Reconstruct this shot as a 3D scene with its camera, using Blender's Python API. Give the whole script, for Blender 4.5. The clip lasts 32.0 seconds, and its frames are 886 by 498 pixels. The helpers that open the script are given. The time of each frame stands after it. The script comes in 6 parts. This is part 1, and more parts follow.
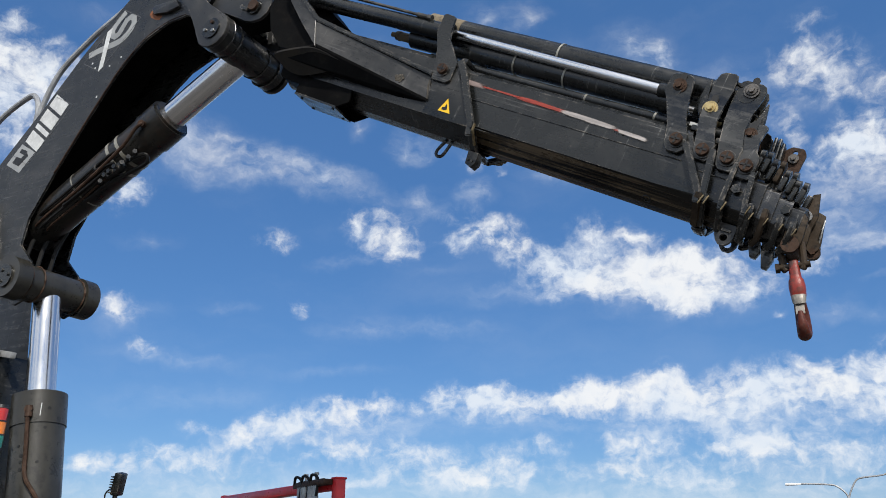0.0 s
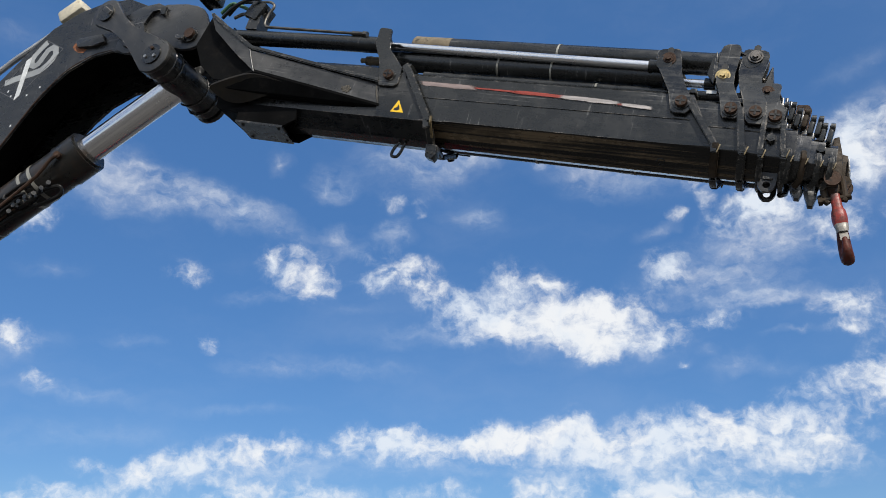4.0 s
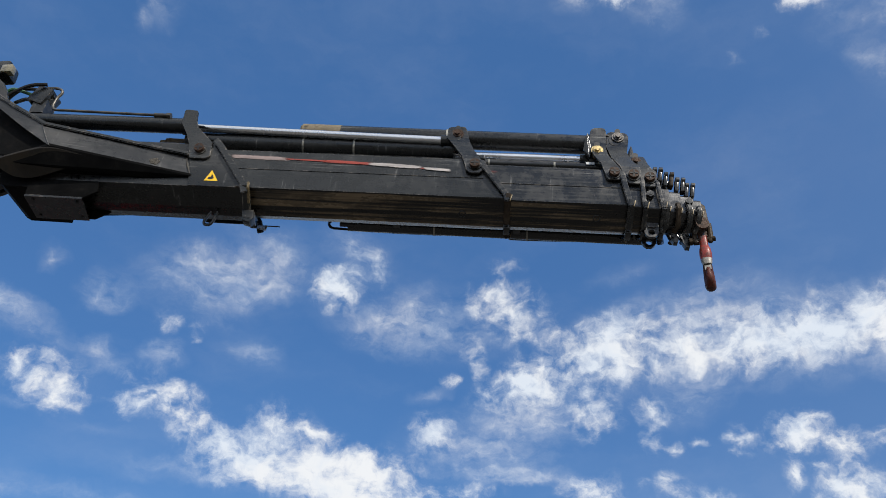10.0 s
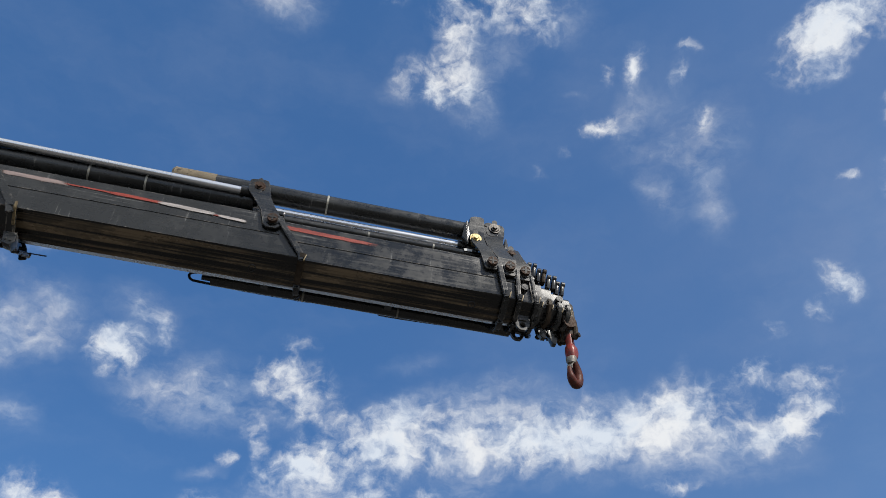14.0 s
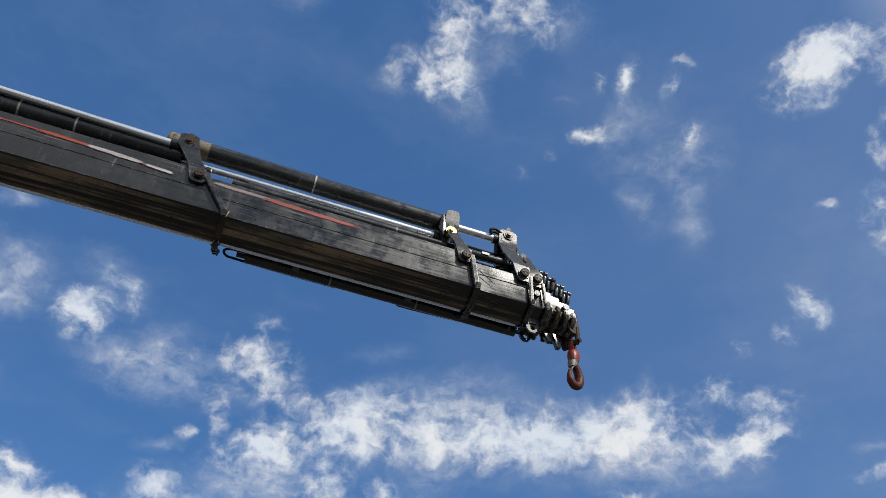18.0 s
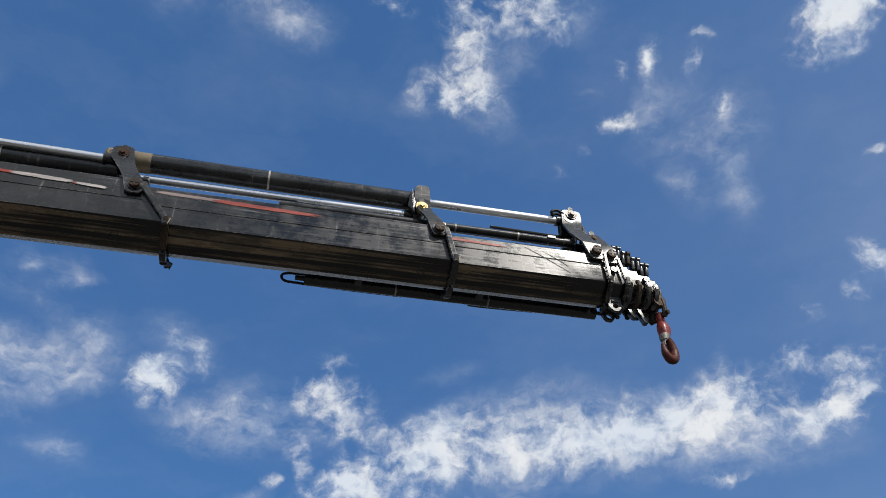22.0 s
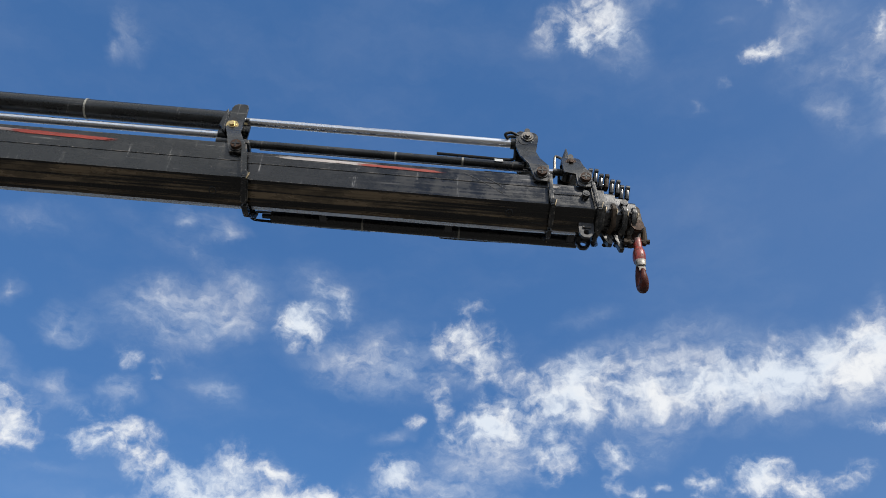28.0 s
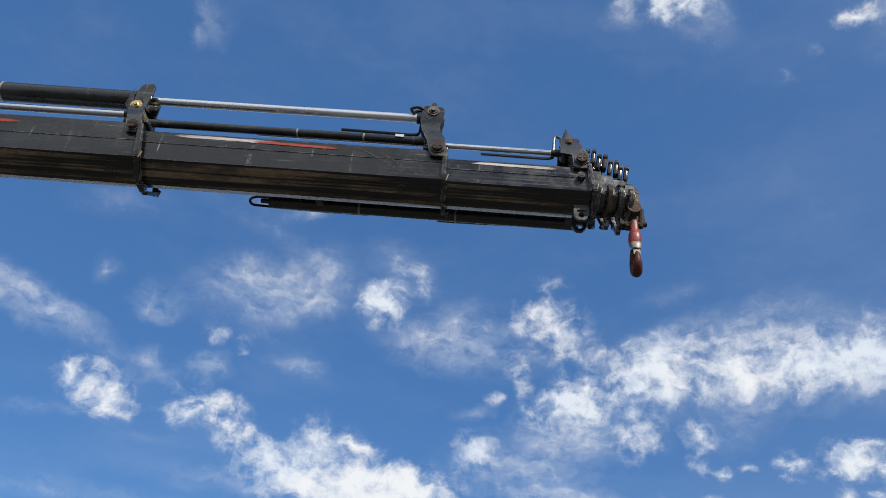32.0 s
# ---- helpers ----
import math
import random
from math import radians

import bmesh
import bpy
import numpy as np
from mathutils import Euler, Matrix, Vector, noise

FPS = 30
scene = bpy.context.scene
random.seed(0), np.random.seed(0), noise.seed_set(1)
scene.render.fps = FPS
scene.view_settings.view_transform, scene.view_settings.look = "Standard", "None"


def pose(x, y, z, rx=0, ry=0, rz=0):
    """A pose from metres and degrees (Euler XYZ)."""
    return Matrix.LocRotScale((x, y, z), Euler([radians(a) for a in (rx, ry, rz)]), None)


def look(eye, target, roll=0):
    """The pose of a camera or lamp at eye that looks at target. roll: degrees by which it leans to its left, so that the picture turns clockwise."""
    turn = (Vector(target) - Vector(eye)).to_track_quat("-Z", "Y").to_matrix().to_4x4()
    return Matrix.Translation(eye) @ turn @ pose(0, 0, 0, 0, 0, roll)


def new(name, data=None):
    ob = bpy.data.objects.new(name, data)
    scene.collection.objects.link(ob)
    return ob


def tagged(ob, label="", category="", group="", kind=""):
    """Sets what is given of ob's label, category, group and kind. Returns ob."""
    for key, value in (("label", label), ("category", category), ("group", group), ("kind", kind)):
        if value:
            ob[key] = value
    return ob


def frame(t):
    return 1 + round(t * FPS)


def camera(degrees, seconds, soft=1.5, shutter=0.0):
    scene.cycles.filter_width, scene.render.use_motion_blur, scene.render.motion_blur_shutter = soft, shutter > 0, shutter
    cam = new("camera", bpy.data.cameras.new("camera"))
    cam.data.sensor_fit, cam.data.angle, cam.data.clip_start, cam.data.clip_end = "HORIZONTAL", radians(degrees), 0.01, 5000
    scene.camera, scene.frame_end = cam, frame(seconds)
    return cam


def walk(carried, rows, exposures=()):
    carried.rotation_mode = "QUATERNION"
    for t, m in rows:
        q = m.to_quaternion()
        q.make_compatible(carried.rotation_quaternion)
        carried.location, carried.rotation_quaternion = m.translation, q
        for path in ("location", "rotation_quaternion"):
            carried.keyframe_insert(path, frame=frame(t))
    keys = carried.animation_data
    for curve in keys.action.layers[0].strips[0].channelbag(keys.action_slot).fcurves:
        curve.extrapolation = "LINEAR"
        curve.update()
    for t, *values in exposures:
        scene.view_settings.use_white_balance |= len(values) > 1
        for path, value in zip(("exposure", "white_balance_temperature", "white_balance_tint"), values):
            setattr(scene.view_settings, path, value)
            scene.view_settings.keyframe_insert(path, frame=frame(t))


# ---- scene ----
cam = camera(56.48, 32.0, soft=0.9)
walk(cam, [
    (0.0, pose(-0.021, 0.113, 1.600, 110.49, 0.19, 7.70)),
    (0.5, pose(-0.035, 0.087, 1.603, 111.27, 0.04, 6.35)),
    (1.0, pose(-0.035, 0.074, 1.611, 112.11, 0.15, 4.20)),
    (1.5, pose(-0.036, 0.052, 1.612, 112.10, 0.41, 2.86)),
    (2.0, pose(-0.032, 0.023, 1.622, 112.59, 0.81, 3.17)),
    (2.5, pose(-0.025, 0.025, 1.633, 113.13, 0.76, 3.11)),
    (4.5, pose(-0.000, 0.000, 1.620, 113.50, -0.55, -0.24)),
    (5.0, pose(0.004, -0.009, 1.637, 114.73, -1.03, -2.73)),
    (5.5, pose(-0.005, -0.001, 1.646, 115.63, -1.28, -4.75)),
    (6.0, pose(-0.001, -0.010, 1.646, 116.07, -1.54, -6.44)),
    (6.5, pose(0.003, -0.010, 1.642, 116.42, -1.57, -7.84)),
    (7.0, pose(0.012, -0.033, 1.650, 117.58, -1.36, -8.99)),
    (7.5, pose(0.021, -0.059, 1.652, 118.91, -1.20, -9.86)),
    (8.0, pose(0.035, -0.087, 1.659, 120.03, -1.75, -11.42)),
    (8.5, pose(0.051, -0.122, 1.655, 121.44, -1.83, -13.15)),
    (9.0, pose(0.066, -0.147, 1.655, 122.81, -1.38, -14.30)),
    (9.5, pose(0.061, -0.142, 1.641, 123.40, -1.69, -15.31)),
    (10.0, pose(0.056, -0.139, 1.636, 123.83, -2.02, -16.34)),
    (10.5, pose(0.053, -0.146, 1.631, 124.63, -1.64, -17.10)),
    (11.0, pose(0.050, -0.146, 1.629, 124.71, -0.60, -16.63)),
    (11.5, pose(0.066, -0.124, 1.635, 123.60, 1.63, -15.71)),
    (12.0, pose(0.094, -0.094, 1.646, 122.37, 4.90, -14.28)),
    (12.5, pose(0.119, -0.080, 1.647, 122.33, 4.93, -16.28)),
    (13.0, pose(0.136, -0.046, 1.636, 124.36, 3.72, -20.69)),
    (13.5, pose(0.146, -0.018, 1.602, 127.30, 2.18, -27.49)),
    (14.0, pose(0.169, -0.021, 1.592, 129.66, 0.54, -31.48)),
    (14.5, pose(0.202, -0.012, 1.581, 129.87, -0.41, -31.59)),
    (15.0, pose(0.232, -0.012, 1.565, 129.50, -1.72, -31.90)),
    (15.5, pose(0.253, -0.036, 1.562, 129.14, -1.68, -32.77)),
    (17.5, pose(0.390, -0.027, 1.471, 128.38, -1.31, -34.70)),
    (18.0, pose(0.569, 0.016, 1.477, 129.25, -2.41, -35.92)),
    (18.5, pose(0.681, 0.039, 1.493, 128.77, -1.26, -35.94)),
    (19.0, pose(0.709, 0.123, 1.500, 127.95, -0.85, -35.89)),
    (19.5, pose(0.715, 0.276, 1.523, 127.76, -1.27, -36.14)),
    (20.0, pose(0.723, 0.392, 1.533, 127.18, -0.30, -36.34)),
    (20.5, pose(0.780, 0.441, 1.539, 126.97, 1.81, -34.09)),
    (21.0, pose(0.987, 0.472, 1.544, 128.11, 1.97, -30.84)),
    (21.5, pose(1.195, 0.451, 1.575, 129.73, 2.58, -28.43)),
    (22.0, pose(1.326, 0.356, 1.595, 130.37, 2.71, -27.22)),
    (22.5, pose(1.449, 0.256, 1.617, 130.09, 1.88, -25.86)),
    (23.0, pose(1.631, 0.210, 1.616, 130.52, 1.14, -24.12)),
    (23.5, pose(1.867, 0.204, 1.617, 130.93, 1.38, -21.83)),
    (24.0, pose(1.983, 0.146, 1.627, 131.34, 2.62, -19.72)),
    (24.5, pose(2.125, 0.041, 1.638, 131.22, 1.66, -17.64)),
    (26.5, pose(2.691, -0.358, 1.530, 128.16, -0.69, -18.12)),
    (27.0, pose(2.871, -0.392, 1.536, 126.66, -1.59, -17.95)),
    (27.5, pose(3.124, -0.353, 1.523, 126.89, -2.48, -18.27)),
    (28.0, pose(3.303, -0.362, 1.523, 126.67, -1.64, -18.88)),
    (28.5, pose(3.451, -0.409, 1.551, 127.12, -1.63, -18.60)),
    (29.0, pose(3.637, -0.449, 1.586, 128.76, -2.31, -17.57)),
    (29.5, pose(3.838, -0.431, 1.595, 130.09, -2.38, -15.31)),
    (30.0, pose(3.919, -0.498, 1.615, 130.12, -2.36, -13.17)),
    (30.5, pose(3.975, -0.585, 1.645, 130.47, -4.02, -13.37)),
    (31.0, pose(4.076, -0.619, 1.660, 129.71, -4.40, -13.97)),
    (31.5, pose(4.258, -0.587, 1.661, 127.71, -4.92, -13.91)),
    (32.0, pose(4.446, -0.533, 1.650, 124.84, -4.44, -14.17)),
], exposures=[(0, 0.0), (12, 0.0), (16, -0.14), (22, -0.12), (25, 0.0), (32, 0.0)])


# ---------------------------------------------------------------- world, sun
SUN_AZ, SUN_EL = 160.0, 43.0


def nd(tree, kind, **kw):
    n = tree.nodes.new(kind)
    for k, v in kw.items():
        setattr(n, k, v)
    return n


def math_node(tree, op, a, b=None, clamp=False):
    n = tree.nodes.new("ShaderNodeMath")
    n.operation, n.use_clamp = op, clamp
    for i, v in enumerate((a, b)):
        if v is None:
            continue
        if isinstance(v, (int, float)):
            n.inputs[i].default_value = v
        else:
            tree.links.new(v, n.inputs[i])
    return n.outputs[0]


def ramp_node(tree, value, lo, hi, to_lo=0.0, to_hi=1.0, smooth=True):
    n = tree.nodes.new("ShaderNodeMapRange")
    n.interpolation_type = "SMOOTHSTEP" if smooth else "LINEAR"
    tree.links.new(value, n.inputs["Value"])
    for k, v in zip(("From Min", "From Max", "To Min", "To Max"), (lo, hi, to_lo, to_hi)):
        n.inputs[k].default_value = v
    return n.outputs["Result"]


def noise_node(tree, vector, scale, detail=6.0, rough=0.55, lac=2.0):
    n = tree.nodes.new("ShaderNodeTexNoise")
    n.inputs["Scale"].default_value, n.inputs["Detail"].default_value = scale, detail
    n.inputs["Roughness"].default_value, n.inputs["Lacunarity"].default_value = rough, lac
    tree.links.new(vector, n.inputs["Vector"])
    return n


world = bpy.data.worlds.new("sky")
scene.world = world
world.use_nodes = True
wt = world.node_tree
wt.nodes.clear()
sky = nd(wt, "ShaderNodeTexSky", sky_type="NISHITA", sun_disc=False)
sky.sun_elevation, sky.sun_rotation = radians(SUN_EL), radians(SUN_AZ)
sky.altitude, sky.air_density, sky.dust_density, sky.ozone_density = 100.0, 0.9, 0.3, 4.5
sky_light = nd(wt, "ShaderNodeBackground")
sky_light.inputs["Strength"].default_value = 0.1
deep = nd(wt, "ShaderNodeHueSaturation")
deep.inputs["Saturation"].default_value, deep.inputs["Value"].default_value = 1.16, 1.58
wt.links.new(sky.outputs["Color"], deep.inputs["Color"])
even = nd(wt, "ShaderNodeMix", data_type="RGBA")
even.inputs["Factor"].default_value, even.inputs["B"].default_value = 0.60, (0.62, 1.66, 4.05, 1.0)
wt.links.new(deep.outputs[0], even.inputs["A"])
wt.links.new(even.outputs["Result"], sky_light.inputs["Color"])
coords = nd(wt, "ShaderNodeTexCoord").outputs["Generated"]
# the direction, bent a little by turbulence, so that the clouds fray at their rims
def turbulence(scale, detail, size):
    shift = nd(wt, "ShaderNodeVectorMath", operation="SUBTRACT")
    wt.links.new(noise_node(wt, coords, scale, detail, 0.6).outputs["Color"], shift.inputs[0])
    shift.inputs[1].default_value = (0.5, 0.5, 0.5)
    grow = nd(wt, "ShaderNodeVectorMath", operation="SCALE")
    wt.links.new(shift.outputs[0], grow.inputs[0])
    grow.inputs["Scale"].default_value = size
    return grow.outputs[0]


def add_vectors(a, b):
    n = nd(wt, "ShaderNodeVectorMath", operation="ADD")
    wt.links.new(a, n.inputs[0])
    wt.links.new(b, n.inputs[1])
    return n.outputs[0]


bent = add_vectors(coords, add_vectors(turbulence(11.0, 3.0, 0.034), turbulence(42.0, 4.0, 0.020)))
fields = {"puff": 0.0, "wisp": 0.0}


def cloud_patch(kind, az, el, wide, high, lean, strength):
    """A soft oval in the sky: heading, height, half width and height in degrees, lean, density."""
    a, e = radians(az), radians(el)
    at = Vector((math.sin(a) * math.cos(e), math.cos(a) * math.cos(e), math.sin(e)))
    side = Vector((math.cos(a), -math.sin(a), 0.0))
    up = at.cross(side) * -1.0
    c, s = math.cos(radians(lean)), math.sin(radians(lean))
    m = Matrix((side * c + up * s, at, up * c - side * s)).transposed()
    n = nd(wt, "ShaderNodeMapping", vector_type="TEXTURE")
    n.inputs["Location"].default_value = at
    n.inputs["Rotation"].default_value = m.to_euler()
    grow = SPREAD[kind]
    n.inputs["Scale"].default_value = (radians(wide) * grow, 0.5, radians(high) * grow)
    wt.links.new(bent, n.inputs["Vector"])
    g = nd(wt, "ShaderNodeTexGradient", gradient_type="SPHERICAL")
    wt.links.new(n.outputs[0], g.inputs[0])
    here = math_node(wt, "MULTIPLY", g.outputs["Fac"], strength)
    fields[kind] = math_node(wt, "ADD", fields[kind], here)


SPREAD = {"puff": 1.72, "wisp": 1.95}


def puff(*numbers):
    cloud_patch("puff", *numbers)


def wisp(*numbers):
    cloud_patch("wisp", *numbers)


puff(-38.2, 28.1, 2.47, 2.87, 15, 1.30)
puff(-41.5, 26.6, 3.50, 3.96, 17, 1.20)
puff(-36.5, 30.3, 0.95, 0.95, 15, 0.67)
puff(-39.5, 32.2, 0.97, 0.59, 18, 0.78)
wisp(-33.5, 33.5, 0.82, 0.48, 15, 0.52)
wisp(-26.0, 26.2, 2.69, 1.56, 0, 0.85)
puff(-30.2, 22.7, 1.57, 0.93, 30, 1.12)
wisp(-19.3, 25.4, 4.34, 0.84, -7, 0.70)
wisp(-22.8, 26.7, 2.21, 0.75, -4, 0.56)
wisp(-28.5, 19.7, 1.57, 0.44, 7, 0.45)
puff(-17.9, 16.3, 0.53, 0.54, 3, 0.72)
puff(-30.1, 15.2, 1.30, 0.72, -5, 0.91)
wisp(-28.1, 15.2, 1.22, 0.37, 5, 0.39)
puff(-28.2, 13.0, 0.92, 0.43, -16, 1.16)
wisp(-25.9, 12.3, 3.03, 0.40, -6, 0.67)
wisp(-22.7, 15.8, 1.29, 0.30, 4, 0.51)
wisp(-30.1, 14.0, 0.85, 0.36, 6, 0.58)
wisp(-15.3, 11.9, 3.44, 0.31, 4, 0.45)
wisp(-24.9, 9.8, 5.32, 0.73, 3, 0.45)
wisp(-10.4, 27.7, 0.86, 0.96, 1, 0.45)
wisp(-5.4, 24.6, 0.86, 0.59, 19, 0.59)
wisp(-9.5, 24.1, 0.63, 0.55, 1, 0.58)
wisp(8.0, 33.3, 1.90, 0.99, -24, 0.84)
wisp(-4.5, 36.5, 1.13, 0.65, -2, 0.52)
wisp(-1.2, 36.2, 1.10, 0.92, 25, 0.52)
puff(-20.7, 7.6, 2.00, 0.73, 7, 1.01)
puff(-24.2, 7.9, 1.13, 0.36, 2, 0.94)
puff(-17.8, 8.4, 2.78, 1.04, 9, 1.05)
puff(-14.8, 9.1, 1.21, 0.90, 1, 1.17)
puff(-12.1, 9.5, 1.91, 0.91, 5, 1.12)
wisp(-14.0, 7.9, 3.03, 0.75, 6, 0.90)
puff(-7.4, 10.7, 1.16, 0.69, 0, 1.17)
puff(-4.3, 10.8, 1.73, 0.69, -1, 1.06)
puff(-5.1, 9.8, 3.46, 0.91, -1, 1.00)
puff(-0.8, 9.5, 3.42, 0.83, -1, 0.90)
puff(2.3, 10.5, 1.57, 0.90, -2, 1.12)
puff(4.5, 10.0, 3.69, 1.19, 1, 1.10)
puff(7.2, 11.0, 1.45, 0.97, -3, 1.12)
puff(9.7, 9.7, 3.53, 1.38, 0, 1.10)
puff(13.6, 10.0, 3.37, 1.50, -1, 1.10)
puff(16.4, 10.7, 1.46, 1.06, -5, 1.12)
puff(18.2, 9.7, 3.48, 1.54, 2, 1.10)
puff(22.3, 9.6, 3.21, 2.01, -6, 1.10)
puff(-27.3, 6.1, 2.72, 0.77, 2, 0.95)
puff(-29.8, 5.6, 1.97, 0.62, 2, 0.95)
puff(-22.8, 6.0, 3.91, 0.79, 1, 0.85)
puff(-15.1, 6.6, 1.88, 0.81, 1, 1.06)
puff(-10.9, 6.5, 1.71, 1.04, 0, 1.01)
puff(-7.1, 5.7, 2.66, 1.03, 0, 0.95)
puff(-2.1, 5.7, 2.25, 1.03, -1, 0.90)
puff(-0.9, 7.0, 1.43, 0.52, -1, 1.04)
puff(5.0, 7.0, 2.25, 0.80, -2, 1.12)
puff(9.7, 6.5, 2.77, 1.07, -2, 0.95)
puff(13.1, 6.7, 2.00, 0.91, -3, 1.06)
puff(17.3, 5.8, 3.43, 1.35, -3, 1.00)
puff(4.5, 5.2, 2.71, 0.72, -1, 0.90)
puff(-5.6, 4.8, 2.64, 0.58, 0, 0.90)
puff(9.8, 4.7, 3.43, 0.77, -2, 0.80)
puff(-12.4, 4.9, 2.26, 0.51, 0, 0.90)
wisp(-25.5, 4.8, 5.86, 0.91, 1, 0.70)
wisp(-13.1, 4.8, 7.50, 0.80, 0, 0.70)
wisp(0.4, 4.3, 11.07, 0.94, -1, 0.70)
wisp(14.5, 4.4, 7.10, 1.16, -2, 0.70)
wisp(-3.2, 8.5, 11.45, 0.75, 1, 0.60)
wisp(13.3, 8.1, 8.38, 0.85, -1, 0.70)
wisp(-32.0, 3.8, 9.44, 1.00, 2, 0.50)
wisp(-7.1, 3.0, 22.46, 1.08, 0, 0.60)
puff(6.2, 18.5, 4.28, 1.62, -10, 1.20)
puff(9.9, 17.4, 3.66, 1.38, -9, 1.25)
puff(3.8, 21.3, 1.95, 1.01, 2, 0.81)
puff(-0.0, 19.0, 2.71, 1.31, -16, 0.90)
puff(-1.8, 20.2, 1.35, 0.93, 4, 0.76)
wisp(-2.7, 17.4, 3.24, 0.61, 4, 0.76)
puff(9.7, 15.5, 1.38, 0.68, 1, 0.83)
puff(14.0, 16.4, 1.71, 0.45, -1, 0.77)
puff(17.1, 17.4, 2.06, 0.53, 3, 0.94)
puff(12.5, 19.1, 2.11, 0.85, -16, 0.57)
puff(2.1, 17.8, 2.52, 1.08, 3, 0.72)
wisp(7.0, 17.4, 5.42, 1.54, -9, 0.90)
puff(8.2, 17.6, 3.48, 1.15, -9, 0.60)
puff(6.9, 20.6, 1.17, 0.55, 1, 0.55)
puff(9.9, 19.4, 1.16, 0.54, 0, 0.66)
puff(-12.0, 21.4, 2.02, 1.56, -20, 0.90)
puff(-13.9, 22.3, 1.07, 0.67, 10, 0.83)
puff(-10.7, 20.7, 1.02, 0.94, 8, 0.77)
wisp(-14.7, 19.6, 1.92, 0.37, 9, 0.72)
puff(-6.0, 21.8, 1.70, 1.31, 6, 0.86)
puff(-4.1, 21.4, 1.33, 1.00, 26, 0.76)
puff(-2.3, 21.8, 0.85, 1.16, 45, 0.61)
puff(-6.7, 20.6, 0.68, 0.84, 6, 0.66)
puff(-19.9, 20.7, 1.26, 0.71, 1, 1.05)
puff(-18.0, 16.2, 0.56, 0.53, 9, 0.68)
wisp(-12.6, 15.0, 2.83, 0.51, 0, 0.76)
wisp(-6.7, 14.9, 2.40, 0.52, 5, 0.62)
puff(-5.6, 26.8, 0.76, 0.58, 7, 0.44)
puff(-3.5, 26.5, 0.62, 0.47, 6, 0.31)
wisp(-5.4, 24.7, 0.99, 0.46, 22, 0.62)
wisp(-10.2, 27.7, 1.19, 0.76, 20, 0.61)
wisp(-14.2, 28.6, 0.66, 0.58, 42, 0.62)
wisp(0.7, 25.7, 1.41, 0.63, -6, 0.55)
wisp(-9.2, 23.8, 1.56, 0.61, 8, 0.44)
wisp(-7.9, 19.0, 1.86, 0.30, 6, 0.33)
wisp(-25.1, 26.0, 2.04, 1.24, -12, 0.85)
wisp(-18.7, 25.5, 4.27, 0.87, -11, 0.85)
wisp(-1.9, 30.6, 3.29, 1.32, 1, 0.70)
puff(30.4, 20.4, 0.66, 0.86, -7, 0.72)
puff(31.8, 20.0, 0.48, 0.46, -8, 0.92)
puff(33.4, 20.4, 0.60, 0.32, -8, 0.80)
puff(35.6, 19.4, 0.43, 0.28, -9, 0.62)
wisp(21.0, 18.5, 2.74, 0.37, 0, 0.77)
wisp(18.4, 19.9, 2.81, 1.29, 7, 0.60)
wisp(21.8, 22.5, 2.74, 1.06, -5, 0.70)
wisp(18.4, 14.7, 1.19, 0.51, 18, 0.55)
puff(15.3, 14.7, 0.45, 0.37, -1, 0.62)
wisp(21.0, 14.2, 1.49, 0.44, -12, 0.44)
wisp(22.9, 16.2, 1.71, 0.18, -1, 0.62)
wisp(16.9, 15.5, 0.52, 0.30, -1, 0.49)
puff(25.3, 17.3, 1.04, 0.95, -4, 1.05)
puff(27.1, 17.2, 1.19, 0.99, 16, 0.95)
puff(26.0, 16.0, 0.86, 0.43, -4, 0.74)
puff(31.4, 17.8, 0.84, 0.64, -6, 0.94)
puff(29.7, 17.8, 0.40, 0.36, -6, 0.62)
puff(25.3, 13.0, 3.29, 0.63, 5, 0.81)
puff(29.6, 14.5, 2.53, 1.63, 16, 1.20)
puff(32.2, 13.7, 2.19, 1.23, -5, 1.10)
puff(33.3, 16.2, 1.24, 1.04, -6, 0.86)
puff(34.8, 15.5, 1.36, 1.22, -7, 0.77)
puff(30.9, 12.0, 3.79, 1.16, -4, 1.00)
puff(33.9, 12.4, 1.81, 1.00, -5, 0.85)
puff(26.4, 11.2, 2.01, 0.70, -2, 0.76)
puff(31.9, 10.4, 2.77, 1.00, -3, 0.90)
puff(6.6, 30.3, 1.29, 1.19, 8, 1.96)
puff(8.3, 32.9, 1.32, 0.93, -23, 0.56)
puff(9.6, 32.1, 0.70, 1.01, 6, 0.52)
wisp(-2.9, 29.7, 3.38, 1.41, 10, 0.97)
wisp(-1.5, 29.3, 2.16, 0.97, 12, 0.54)
wisp(2.4, 31.8, 1.88, 1.59, -15, 0.55)
wisp(-2.9, 34.1, 4.01, 0.74, -17, 0.44)
wisp(-14.5, 33.3, 2.53, 0.91, 10, 0.44)
wisp(-3.9, 35.8, 0.50, 0.45, 15, 0.65)
wisp(-9.6, 26.9, 1.17, 0.43, 15, 0.65)
puff(-5.2, 26.2, 0.55, 0.43, 13, 0.60)
puff(-3.3, 25.8, 0.38, 0.29, 12, 0.72)
wisp(-4.7, 24.1, 0.88, 0.36, 12, 0.65)
wisp(1.4, 25.1, 1.31, 0.59, -1, 0.65)
wisp(-8.4, 22.9, 1.35, 0.35, 13, 0.52)
wisp(-0.6, 35.7, 1.11, 0.45, 23, 0.59)
wisp(-1.8, 27.2, 1.43, 0.44, 1, 0.45)
wisp(13.8, 28.9, 4.46, 1.77, -4, 0.97)
wisp(11.7, 28.2, 2.70, 1.38, 5, 0.48)
